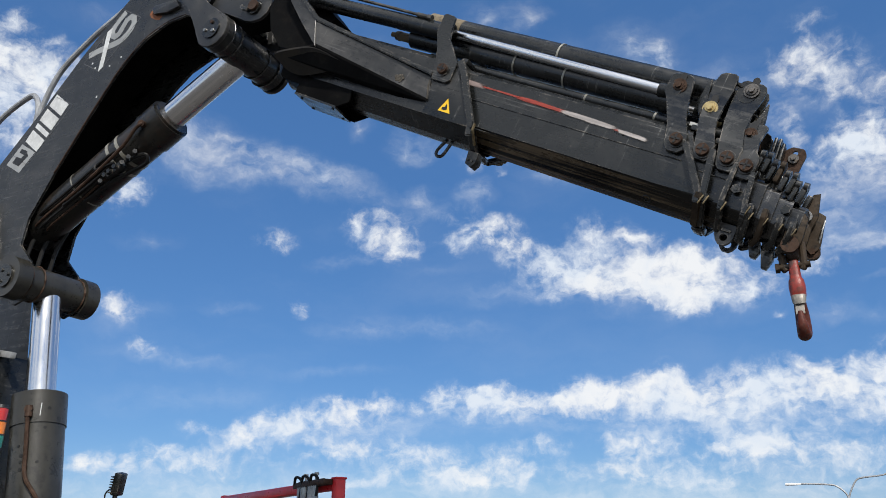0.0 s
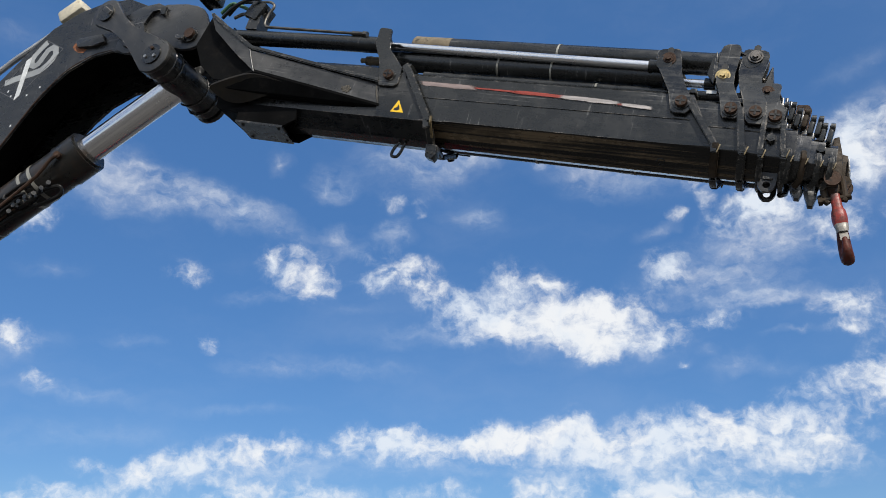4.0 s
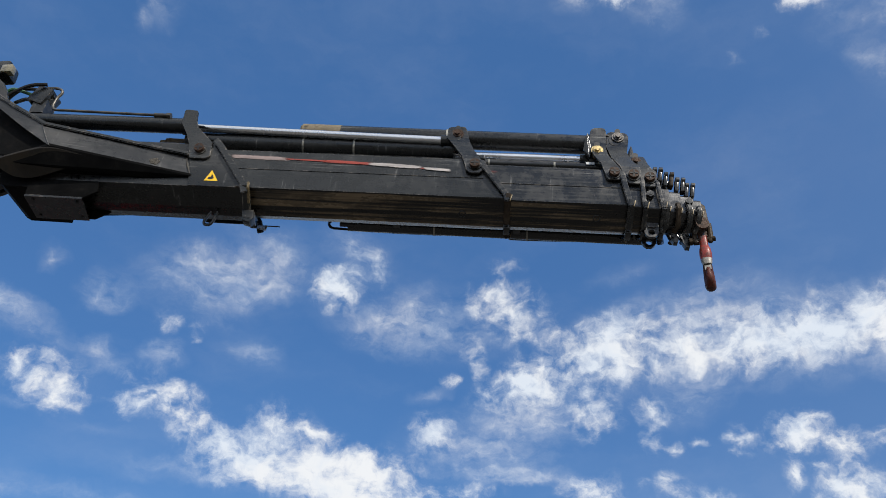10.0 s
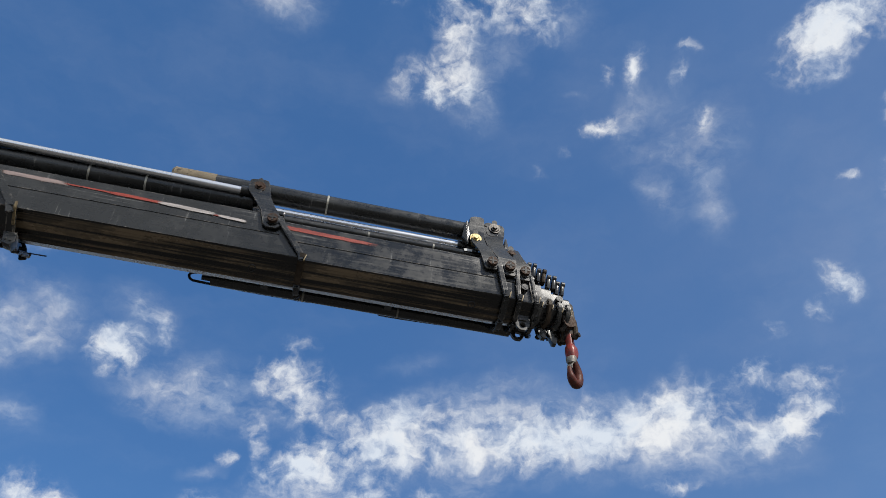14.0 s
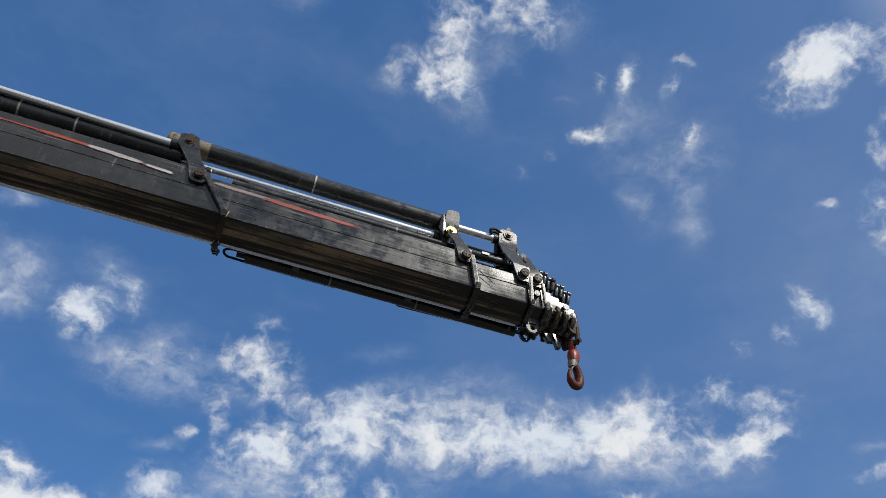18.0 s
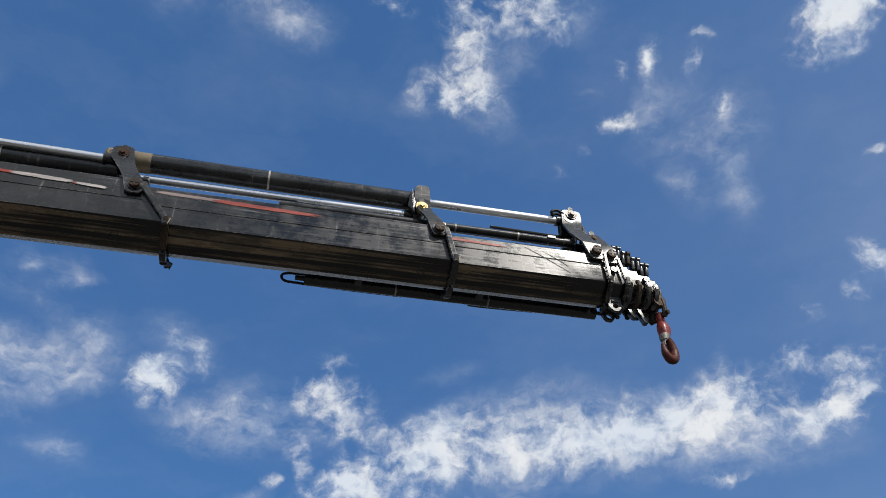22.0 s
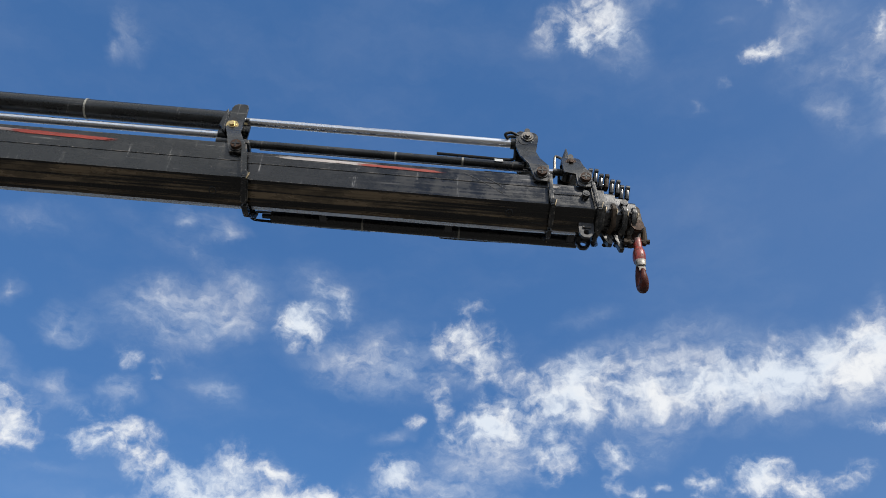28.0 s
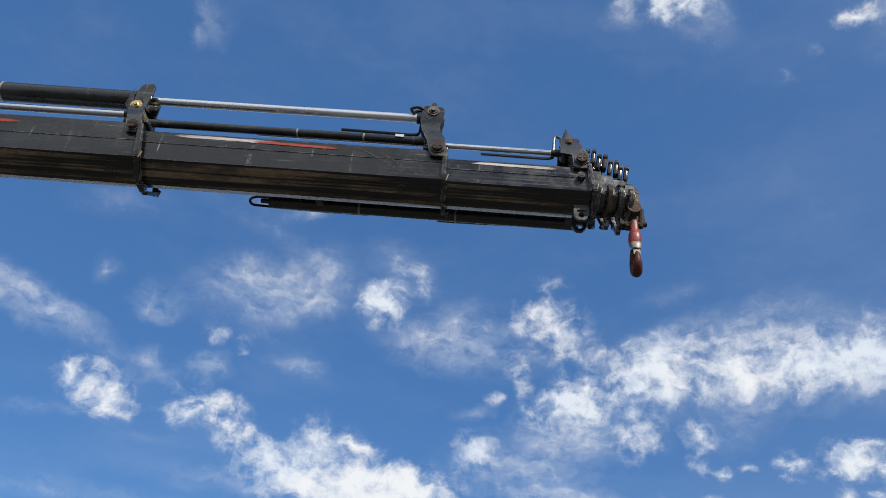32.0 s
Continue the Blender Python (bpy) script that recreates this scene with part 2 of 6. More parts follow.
puff(20.9, 29.3, 2.24, 1.55, -34, 1.00)
puff(18.6, 30.7, 1.40, 1.09, -28, 0.67)
puff(20.2, 32.6, 1.02, 0.51, -9, 0.78)
puff(17.7, 26.8, 0.54, 1.22, 17, 0.78)
wisp(29.5, 31.6, 1.90, 0.50, 11, 0.39)
puff(20.9, 24.6, 2.49, 1.28, 20, 0.92)
puff(25.6, 26.0, 4.21, 1.80, 26, 0.92)
wisp(31.3, 27.9, 4.49, 1.72, 11, 0.87)
puff(29.9, 26.8, 4.14, 1.87, 11, 0.78)
puff(36.0, 26.4, 3.93, 1.61, -1, 0.87)
puff(40.8, 26.3, 3.77, 1.64, 0, 0.92)
puff(45.4, 26.5, 3.61, 1.59, 4, 0.97)
puff(48.9, 27.3, 2.56, 1.47, 14, 0.87)
wisp(43.8, 25.0, 4.29, 1.25, 1, 0.92)
wisp(37.9, 27.6, 6.36, 1.83, -2, 0.68)
wisp(34.0, 24.1, 2.59, 1.42, 29, 0.82)
wisp(24.2, 23.3, 3.41, 1.26, 9, 0.78)
wisp(48.0, 24.6, 1.87, 1.35, -1, 0.87)
puff(26.6, 22.3, 1.36, 1.38, 23, 1.12)
puff(30.5, 22.7, 0.88, 0.87, -3, 1.30)
wisp(24.0, 22.5, 1.51, 0.52, 0, 0.78)
puff(16.0, 24.9, 0.54, 0.42, 3, 1.01)
puff(15.0, 21.1, 1.19, 1.19, 37, 1.06)
wisp(37.2, 30.5, 1.82, 0.81, 17, 0.39)
wisp(19.2, 20.4, 4.03, 1.66, -6, 0.60)
wisp(21.0, 18.4, 2.47, 0.33, -6, 0.91)
wisp(14.5, 23.8, 1.16, 0.38, 16, 0.58)
puff(36.6, 20.3, 1.01, 0.94, 8, 0.98)
puff(39.9, 20.9, 1.42, 0.98, 17, 0.95)
puff(40.7, 20.0, 1.29, 1.22, 36, 1.01)
puff(38.7, 19.5, 0.69, 0.51, -13, 0.87)
puff(39.1, 17.8, 0.54, 0.64, -12, 1.01)
puff(41.7, 17.4, 1.09, 1.42, -46, 1.06)
puff(43.1, 16.2, 1.12, 1.75, -52, 1.10)
puff(42.9, 19.5, 0.98, 0.78, -14, 1.17)
puff(45.7, 19.7, 1.29, 0.65, 25, 0.98)
puff(46.1, 15.0, 0.90, 0.87, -14, 1.17)
puff(38.3, 14.5, 1.77, 1.43, -48, 1.05)
puff(35.9, 13.6, 2.72, 0.90, -10, 0.90)
puff(42.6, 13.2, 1.88, 0.60, -12, 0.90)
puff(44.9, 13.2, 1.51, 0.86, -12, 0.95)
puff(40.4, 12.3, 2.88, 0.87, -11, 0.90)
wisp(-13.8, 47.2, 0.52, 0.90, 24, 0.65)
wisp(-12.2, 45.9, 0.94, 0.82, 43, 0.65)
wisp(-13.6, 44.8, 0.39, 0.56, 23, 0.51)
wisp(-7.7, 54.5, 0.55, 0.83, 21, 0.91)
wisp(10.8, 56.2, 3.14, 1.47, -14, 0.90)
wisp(13.9, 55.4, 1.86, 1.04, -26, 0.56)
wisp(0.3, 55.1, 1.15, 0.93, 15, 0.62)
puff(24.8, 56.8, 1.36, 0.58, -20, 0.91)
wisp(-21.1, 46.4, 0.89, 0.53, 30, 0.39)
puff(34.1, 55.5, 1.72, 1.67, -13, 0.95)
puff(41.6, 55.0, 2.26, 1.35, -20, 1.00)
puff(30.8, 51.2, 2.09, 1.36, 5, 0.95)
puff(33.7, 50.6, 1.71, 1.13, -13, 0.95)
wisp(35.4, 49.4, 1.27, 1.60, 17, 0.90)
wisp(37.3, 52.9, 2.05, 1.62, -16, 0.85)
puff(33.9, 53.1, 1.13, 1.11, -13, 0.67)
wisp(46.8, 54.3, 1.42, 1.40, -24, 0.60)
wisp(27.5, 50.3, 1.15, 0.76, 12, 0.65)
puff(52.4, 50.1, 0.62, 1.19, -28, 1.04)
puff(49.4, 50.2, 0.46, 0.78, -25, 0.94)
puff(56.5, 49.0, 0.49, 0.76, -31, 0.78)
puff(58.0, 50.2, 0.65, 0.41, -33, 0.72)
puff(47.6, 47.0, 1.19, 0.59, -2, 1.04)
wisp(50.8, 47.5, 0.82, 1.59, -15, 0.90)
wisp(53.8, 47.6, 1.21, 1.27, -28, 0.56)
wisp(57.1, 44.0, 1.54, 2.09, -30, 0.75)
puff(57.1, 45.4, 0.65, 1.04, -30, 0.65)
wisp(51.9, 41.1, 1.45, 0.77, -51, 0.73)
wisp(55.7, 40.3, 0.83, 1.77, 0, 0.84)
wisp(52.0, 43.9, 2.43, 1.62, -46, 0.50)
puff(44.1, 45.4, 0.51, 0.52, -20, 0.40)
puff(41.3, 44.6, 0.41, 0.38, -17, 0.32)
wisp(45.8, 49.4, 0.65, 0.22, -22, 0.51)
puff(67.8, 46.9, 1.91, 1.70, 9, 1.16)
puff(70.5, 47.7, 1.60, 1.35, -26, 1.15)
puff(74.2, 47.3, 2.39, 1.14, -19, 1.12)
puff(74.8, 45.2, 1.20, 0.99, -29, 1.01)
puff(72.6, 41.5, 1.14, 1.51, -47, 1.10)
puff(69.9, 37.7, 0.99, 1.18, -22, 1.12)
puff(70.0, 36.0, 0.89, 0.94, -48, 1.01)
puff(66.3, 38.8, 0.59, 0.39, -19, 0.94)
puff(62.9, 33.0, 0.82, 1.26, 22, 0.90)
puff(60.8, 31.6, 0.78, 0.63, 28, 0.85)
puff(57.5, 31.1, 0.50, 0.47, 20, 0.80)
puff(63.8, 22.5, 1.24, 0.40, -5, 0.91)
puff(77.6, 44.6, 1.73, 1.94, -31, 0.97)
puff(73.1, 36.3, 1.47, 2.03, -23, 0.80)
wisp(64.5, 24.0, 0.92, 0.27, -12, 0.58)
puff(55.1, 28.9, 1.44, 0.73, 12, 1.06)
puff(58.5, 27.7, 1.80, 0.78, 5, 1.06)
puff(57.5, 25.5, 2.29, 1.04, 16, 0.97)
puff(47.9, 22.7, 1.31, 0.32, -4, 1.04)
wisp(50.2, 29.6, 0.37, 0.75, -6, 0.51)
wisp(52.5, 24.0, 3.00, 1.15, -6, 0.87)
puff(51.3, 25.9, 3.98, 1.61, -1, 0.92)
wisp(46.1, 28.0, 4.52, 0.90, 1, 0.58)


def times(a, b):
    return math_node(wt, "MULTIPLY", a, b)


def plus(a, b):
    return math_node(wt, "ADD", a, b)


def screen(a, b):
    """Two layers of cloud, one behind the other."""
    return math_node(wt, "SUBTRACT", plus(a, b), times(a, b))


def centred(value, gain):
    return times(math_node(wt, "SUBTRACT", value, 0.5), gain)


puffs = math_node(wt, "MINIMUM", fields["puff"], 1.5)
puffs = math_node(wt, "SUBTRACT", puffs, times(times(puffs, puffs), 0.14))
wisps = math_node(wt, "MINIMUM", fields["wisp"], 1.1)
# tufts, fine curls and drawn-out fibres
tuft = centred(noise_node(wt, bent, 30.0, 4.0, 0.55, 2.1).outputs["Fac"], 2.6)
curl = centred(noise_node(wt, bent, 70.0, 5.0, 0.55, 2.1).outputs["Fac"], 2.2)
comb = nd(wt, "ShaderNodeMapping")
comb.inputs["Rotation"].default_value, comb.inputs["Scale"].default_value = (0.0, 0.30, 0.3), (16.0, 16.0, 44.0)
wt.links.new(bent, comb.inputs["Vector"])
fibre = centred(noise_node(wt, comb.outputs[0], 1.2, 8.0, 0.62).outputs["Fac"], 2.4)
ruffle = plus(times(tuft, 0.80), plus(times(curl, 0.72), times(fibre, 0.70)))
calm = math_node(wt, "SUBTRACT", 1.05, times(puffs, 0.50))
frayed = plus(times(puffs, plus(times(ruffle, calm), 1.0)), times(times(ruffle, 0.40), ramp_node(wt, puffs, 0.0, 0.4)))
thick = ramp_node(wt, frayed, 0.0, 1.45)
strand = plus(times(fibre, 1.30), plus(times(tuft, 0.50), times(curl, 0.32)))
thin = times(ramp_node(wt, times(wisps, plus(strand, 0.95)), 0.0, 1.80, smooth=False), 0.72)
# scraps round the clouds and a faint film over the blue
scraps = times(ramp_node(wt, plus(plus(times(tuft, 0.8), times(curl, 0.9)), math_node(wt, "MINIMUM", plus(puffs, wisps), 0.5)), 0.60, 1.9), times(ramp_node(wt, plus(puffs, wisps), 0.0, 0.25), 0.35))
film = times(ramp_node(wt, noise_node(wt, comb.outputs[0], 0.20, 6.0, 0.6).outputs["Fac"], 0.44, 0.76), 0.05)
# the scattered fair-weather cloud of the rest of the sky, behind the viewer
split = nd(wt, "ShaderNodeSeparateXYZ")
wt.links.new(coords, split.inputs[0])
behind = ramp_node(wt, split.outputs["Y"], 0.25, -0.1)
# thin streaky haze that also paints the sun's glare into the +X sky
glare_veil = times(ramp_node(wt, split.outputs["X"], 0.30, 0.90), ramp_node(wt, noise_node(wt, comb.outputs[0], 0.12, 4.0, 0.55).outputs["Fac"], 0.30, 0.72, 0.05, 0.12))
film = plus(film, glare_veil)
rest = ramp_node(wt, noise_node(wt, coords, 3.2, 8.0, 0.58).outputs["Fac"], 0.36, 0.56)
rest = times(times(rest, behind), ramp_node(wt, split.outputs["Z"], -0.02, 0.05))
cover = math_node(wt, "POWER", screen(screen(thick, thin), scraps), 1.5, clamp=True)
cover = math_node(wt, "MAXIMUM", screen(cover, film), rest, clamp=True)
cloud_light = nd(wt, "ShaderNodeBackground")
tone = nd(wt, "ShaderNodeMix", data_type="RGBA")
wt.links.new(ramp_node(wt, noise_node(wt, bent, 14.0, 6.0, 0.6).outputs["Fac"], 0.35, 0.62), tone.inputs["Factor"])
tone.inputs["A"].default_value, tone.inputs["B"].default_value = (0.82, 0.89, 0.98, 1.0), (0.97, 0.985, 1.0, 1.0)
wt.links.new(tone.outputs["Result"], cloud_light.inputs["Color"])
cloud_light.inputs["Strength"].default_value = 0.95
mixed = nd(wt, "ShaderNodeMixShader")
wt.links.new(times(cover, 0.95), mixed.inputs["Fac"])
wt.links.new(sky_light.outputs[0], mixed.inputs[1])
wt.links.new(cloud_light.outputs[0], mixed.inputs[2])
wt.links.new(mixed.outputs[0], nd(wt, "ShaderNodeOutputWorld").inputs["Surface"])

sun = new("sun", bpy.data.lights.new("sun", "SUN"))
sun.data.energy, sun.data.angle, sun.data.color = 4.0, radians(0.53), (1.0, 0.95, 0.87)
a, e = radians(SUN_AZ), radians(SUN_EL)
sun.matrix_world = look((60 * math.sin(a) * math.cos(e), 60 * math.cos(a) * math.cos(e), 60 * math.sin(e)), (0, 0, 0))


# ---------------------------------------------------------------- materials
def paint(name, colour, rough=0.45, metal=0.0, wear=None, wear_amount=0.0, wear_scale=9.0, stretch=(1, 1, 1), grime=0.25, bump=0.15, coat=0.0, fine=60.0, gloss=0.5):
    """A surface with grime at two scales, wear that shows another colour, and a fine relief."""
    m = bpy.data.materials.new(name)
    m.use_nodes = True
    t = m.node_tree
    b = t.nodes["Principled BSDF"]
    b.inputs["Metallic"].default_value, b.inputs["Coat Weight"].default_value = metal, coat
    b.inputs["Coat Roughness"].default_value = 0.15
    b.inputs["Specular IOR Level"].default_value = gloss
    obj = nd(t, "ShaderNodeTexCoord").outputs["Object"]
    st = nd(t, "ShaderNodeMapping")
    st.inputs["Scale"].default_value = stretch
    t.links.new(obj, st.inputs["Vector"])
    big = noise_node(t, st.outputs[0], wear_scale * 0.35, 5.0, 0.6).outputs["Fac"]
    mid = noise_node(t, st.outputs[0], wear_scale, 8.0, 0.68).outputs["Fac"]
    tiny = noise_node(t, obj, fine, 4.0, 0.6).outputs["Fac"]
    dark = nd(t, "ShaderNodeMix", data_type="RGBA")
    dark.inputs["A"].default_value = (*[c * (1 - grime) for c in colour], 1)
    dark.inputs["B"].default_value = (*[min(1, c * (1 + grime)) for c in colour], 1)
    t.links.new(ramp_node(t, math_node(t, "ADD", math_node(t, "MULTIPLY", big, 0.6), math_node(t, "MULTIPLY", mid, 0.4)), 0.38, 0.62), dark.inputs["Factor"])
    out = dark.outputs["Result"]
    if wear:
        w = nd(t, "ShaderNodeMix", data_type="RGBA")
        w.inputs["B"].default_value = (*wear, 1)
        t.links.new(out, w.inputs["A"])
        patch = math_node(t, "ADD", math_node(t, "MULTIPLY", mid, 0.65), math_node(t, "MULTIPLY", big, 0.35))
        t.links.new(ramp_node(t, patch, 0.66 - 0.3 * wear_amount, 0.74 - 0.2 * wear_amount), w.inputs["Factor"])
        out = w.outputs["Result"]
    t.links.new(out, b.inputs["Base Color"])
    t.links.new(ramp_node(t, math_node(t, "ADD", math_node(t, "MULTIPLY", mid, 0.7), math_node(t, "MULTIPLY", tiny, 0.3)), 0.3, 0.7, max(0.03, rough - 0.12), min(1, rough + 0.14)), b.inputs["Roughness"])
    bp = nd(t, "ShaderNodeBump")
    bp.inputs["Strength"].default_value, bp.inputs["Distance"].default_value = bump, 0.004
    t.links.new(math_node(t, "ADD", tiny, math_node(t, "MULTIPLY", mid, 1.5)), bp.inputs["Height"])
    t.links.new(bp.outputs[0], b.inputs["Normal"])
    return m



def band_noise(t, vec, scale, turn=0.0, size=1.0, detail=5.0, rough=0.6):
    """Noise drawn out into streaks."""
    st = nd(t, "ShaderNodeMapping")
    st.inputs["Scale"].default_value = scale
    st.inputs["Rotation"].default_value = (0, turn, 0)
    t.links.new(vec, st.inputs["Vector"])
    return noise_node(t, st.outputs[0], size, detail, rough).outputs["Fac"]


def blend(t, a, b, factor):
    n = nd(t, "ShaderNodeMix", data_type="RGBA")
    for k, v in (("A", a), ("B", b)):
        if isinstance(v, tuple):
            n.inputs[k].default_value = (*v, 1)
        else:
            t.links.new(v, n.inputs[k])
    t.links.new(factor, n.inputs["Factor"])
    return n.outputs["Result"]


def boom_paint(name, colour, dust, scuff, rough=0.36, gloss=0.4, dust_at=0.55, scrape=1.0, edge=(0.22, 0.195, 0.165), chips=1.0):
    """Black machine paint after years of work: dusty patches, lengthwise scuffs, slanting scrapes, chips, worn edges."""
    m = bpy.data.materials.new(name)
    m.use_nodes = True
    t = m.node_tree
    b = t.nodes["Principled BSDF"]
    b.inputs["Specular IOR Level"].default_value = gloss
    obj = nd(t, "ShaderNodeTexCoord").outputs["Object"]
    patch = band_noise(t, obj, (0.6, 1.0, 1.6), 0.2, 2.6, 6.0, 0.62)
    film = band_noise(t, obj, (1.0, 1.0, 1.0), 0.0, 9.0, 8.0, 0.7)
    tiny = band_noise(t, obj, (1, 1, 1), 0.0, 75.0, 4.0, 0.6)
    lines = band_noise(t, obj, (1.2, 5.0, 38.0), 0.03, 1.6, 5.0, 0.7)
    slant = band_noise(t, obj, (30.0, 4.0, 1.4), 0.75, 1.3, 5.0, 0.72)
    nick = band_noise(t, obj, (1, 1, 1), 0.0, 34.0, 7.0, 0.75)
    dusty = math_node(t, "ADD", math_node(t, "MULTIPLY", patch, 0.6), math_node(t, "MULTIPLY", film, 0.4))
    col = blend(t, colour, dust, ramp_node(t, dusty, dust_at - 0.10, dust_at + 0.14))
    worn = math_node(t, "MULTIPLY", ramp_node(t, lines, 0.58, 0.70), ramp_node(t, patch, 0.46, 0.62))
    cut = math_node(t, "MULTIPLY", math_node(t, "MULTIPLY", ramp_node(t, slant, 0.59, 0.67), ramp_node(t, film, 0.48, 0.62)), scrape)
    chip = math_node(t, "MULTIPLY", math_node(t, "MULTIPLY", ramp_node(t, nick, 0.63, 0.69), ramp_node(t, patch, 0.45, 0.6)), chips)
    rim = nd(t, "ShaderNodeBevel")
    rim.samples = 4
    rim.inputs["Radius"].default_value = 0.009
    geo = nd(t, "ShaderNodeNewGeometry")
    dot = nd(t, "ShaderNodeVectorMath", operation="DOT_PRODUCT")
    t.links.new(rim.outputs[0], dot.inputs[0])
    t.links.new(geo.outputs["Normal"], dot.inputs[1])
    rub = math_node(t, "MULTIPLY", ramp_node(t, dot.outputs["Value"], 0.995, 0.93), ramp_node(t, math_node(t, "ADD", math_node(t, "MULTIPLY", film, 0.5), math_node(t, "MULTIPLY", nick, 0.5)), 0.49, 0.60))
    col = blend(t, col, scuff, math_node(t, "MULTIPLY", math_node(t, "MAXIMUM", worn, cut), 0.8))
    col = blend(t, col, (0.12, 0.10, 0.085), chip)
    col = blend(t, col, edge, rub)
    t.links.new(col, b.inputs["Base Color"])
    dull = math_node(t, "ADD", math_node(t, "MULTIPLY", film, 0.6), math_node(t, "MULTIPLY", lines, 0.4))
    polish = ramp_node(t, dull, 0.38, 0.62, rough - 0.07, rough + 0.15)
    t.links.new(math_node(t, "SUBTRACT", polish, math_node(t, "MULTIPLY", cut, 0.05)), b.inputs["Roughness"])
    bp = nd(t, "ShaderNodeBump")
    bp.inputs["Strength"].default_value, bp.inputs["Distance"].default_value = 0.14, 0.003
    t.links.new(math_node(t, "ADD", math_node(t, "MULTIPLY", tiny, 0.6), math_node(t, "ADD", film, math_node(t, "MULTIPLY", lines, 0.7))), bp.inputs["Height"])
    t.links.new(bp.outputs[0], b.inputs["Normal"])
    return m


def slide_steel(name):
    """The slanting underside that runs on the wear pads: brown greased stripes rubbed through black paint."""
    m = bpy.data.materials.new(name)
    m.use_nodes = True
    t = m.node_tree
    b = t.nodes["Principled BSDF"]
    obj = nd(t, "ShaderNodeTexCoord").outputs["Object"]
    split = nd(t, "ShaderNodeSeparateXYZ")
    t.links.new(obj, split.inputs[0])
    stripes = band_noise(t, obj, (0.26, 0.0, 62.0), 0.0, 1.0, 6.0, 0.68)
    broad = band_noise(t, obj, (0.5, 0.0, 17.0), 0.0, 1.2, 3.0, 0.5)
    smut = band_noise(t, obj, (1.6, 2.0, 9.0), 0.0, 2.0, 7.0, 0.68)
    low = ramp_node(t, split.outputs["Z"], -0.072, -0.118)
    k = math_node(t, "ADD", math_node(t, "MULTIPLY", stripes, 0.55), math_node(t, "MULTIPLY", broad, 0.45))
    k = math_node(t, "ADD", k, math_node(t, "MULTIPLY", low, 0.06))
    worn = math_node(t, "MULTIPLY", ramp_node(t, k, 0.50, 0.585), ramp_node(t, smut, 0.36, 0.60, 0.25, 1.0))
    col = blend(t, (0.005, 0.0047, 0.0044), (0.235, 0.178, 0.112), worn)
    col = blend(t, col, (0.46, 0.38, 0.26), math_node(t, "MULTIPLY", ramp_node(t, stripes, 0.60, 0.68), math_node(t, "MULTIPLY", low, 0.8)))
    t.links.new(col, b.inputs["Base Color"])
    t.links.new(math_node(t, "MULTIPLY", worn, 0.55), b.inputs["Metallic"])
    t.links.new(ramp_node(t, smut, 0.35, 0.65, 0.15, 0.36), b.inputs["Roughness"])
    bp = nd(t, "ShaderNodeBump")
    bp.inputs["Strength"].default_value, bp.inputs["Distance"].default_value = 0.06, 0.003
    t.links.new(stripes, bp.inputs["Height"])
    t.links.new(bp.outputs[0], b.inputs["Normal"])
    return m


BLACK = boom_paint("black_crane_paint", (0.0088, 0.0098, 0.0098), (0.032, 0.0322, 0.0305), (0.19, 0.187, 0.176), 0.25, 0.58, 0.57)
BLACK_DUSTY = boom_paint("dusty_black_paint", (0.0090, 0.0100, 0.0102), (0.040, 0.039, 0.037), (0.18, 0.175, 0.165), 0.29, 0.52, 0.56)
SLIDE = slide_steel("greased_sliding_steel")
CHROME = paint("hard_chrome", (0.76, 0.76, 0.765), 0.20, metal=1.0, grime=0.03, bump=0.0, wear_scale=0.5, fine=2.0)
STEEL = paint("bare_steel", (0.42, 0.41, 0.39), 0.38, metal=1.0, wear=(0.16, 0.09, 0.05), wear_amount=0.2, wear_scale=30, grime=0.3)
RUST = paint("rusty_bolt_steel", (0.060, 0.036, 0.025), 0.5, gloss=0.12, metal=0.05, wear=(0.03, 0.025, 0.022), wear_amount=0.5, wear_scale=40, grime=0.45, bump=0.5)
BRASSY = paint("yellow_plated_steel", (0.55, 0.42, 0.20), 0.35, metal=0.8, wear=(0.2, 0.15, 0.08), wear_amount=0.25, wear_scale=40)
RAW_EDGE = paint("worn_brown_collar_edge", (0.052, 0.038, 0.026), 0.5, gloss=0.12, metal=0.0, wear=(0.015, 0.014, 0.013), wear_amount=0.6, wear_scale=22, grime=0.45, bump=0.3)
RED = paint("red_hook_paint", (0.25, 0.026, 0.016), 0.42, wear=(0.060, 0.026, 0.020), wear_amount=0.65, wear_scale=24, grime=0.4, bump=0.3)
HOOK_DARK = paint("worn_hook_steel", (0.095, 0.025, 0.016), 0.5, gloss=0.2, metal=0.0, wear=(0.045, 0.032, 0.028), wear_amount=0.6, wear_scale=26, grime=0.4, bump=0.3)
RED_FRAME = paint("red_truck_paint", (0.62, 0.025, 0.03), 0.35, grime=0.12, wear=(0.3, 0.02, 0.02), wear_amount=0.1)
YELLOW = paint("yellow_sticker_film", (0.85, 0.52, 0.02), 0.4, grime=0.08, bump=0.02)
INK = paint("black_print", (0.012, 0.012, 0.012), 0.5, bump=0.0)
WHITE = paint("white_decal_film", (0.62, 0.63, 0.62), 0.4, grime=0.15, wear=(0.3, 0.3, 0.29), wear_amount=0.2, wear_scale=25, bump=0.02)
GREY_DECAL = paint("grey_decal_film", (0.30, 0.31, 0.31), 0.4, grime=0.2, bump=0.02)
PIPE = paint("zinc_pipe", (0.13, 0.12, 0.105), 0.42, metal=0.8, grime=0.3, wear_scale=20)
GALV = paint("grey_painted_tube", (0.34, 0.35, 0.36), 0.5, metal=0.3, grime=0.2)
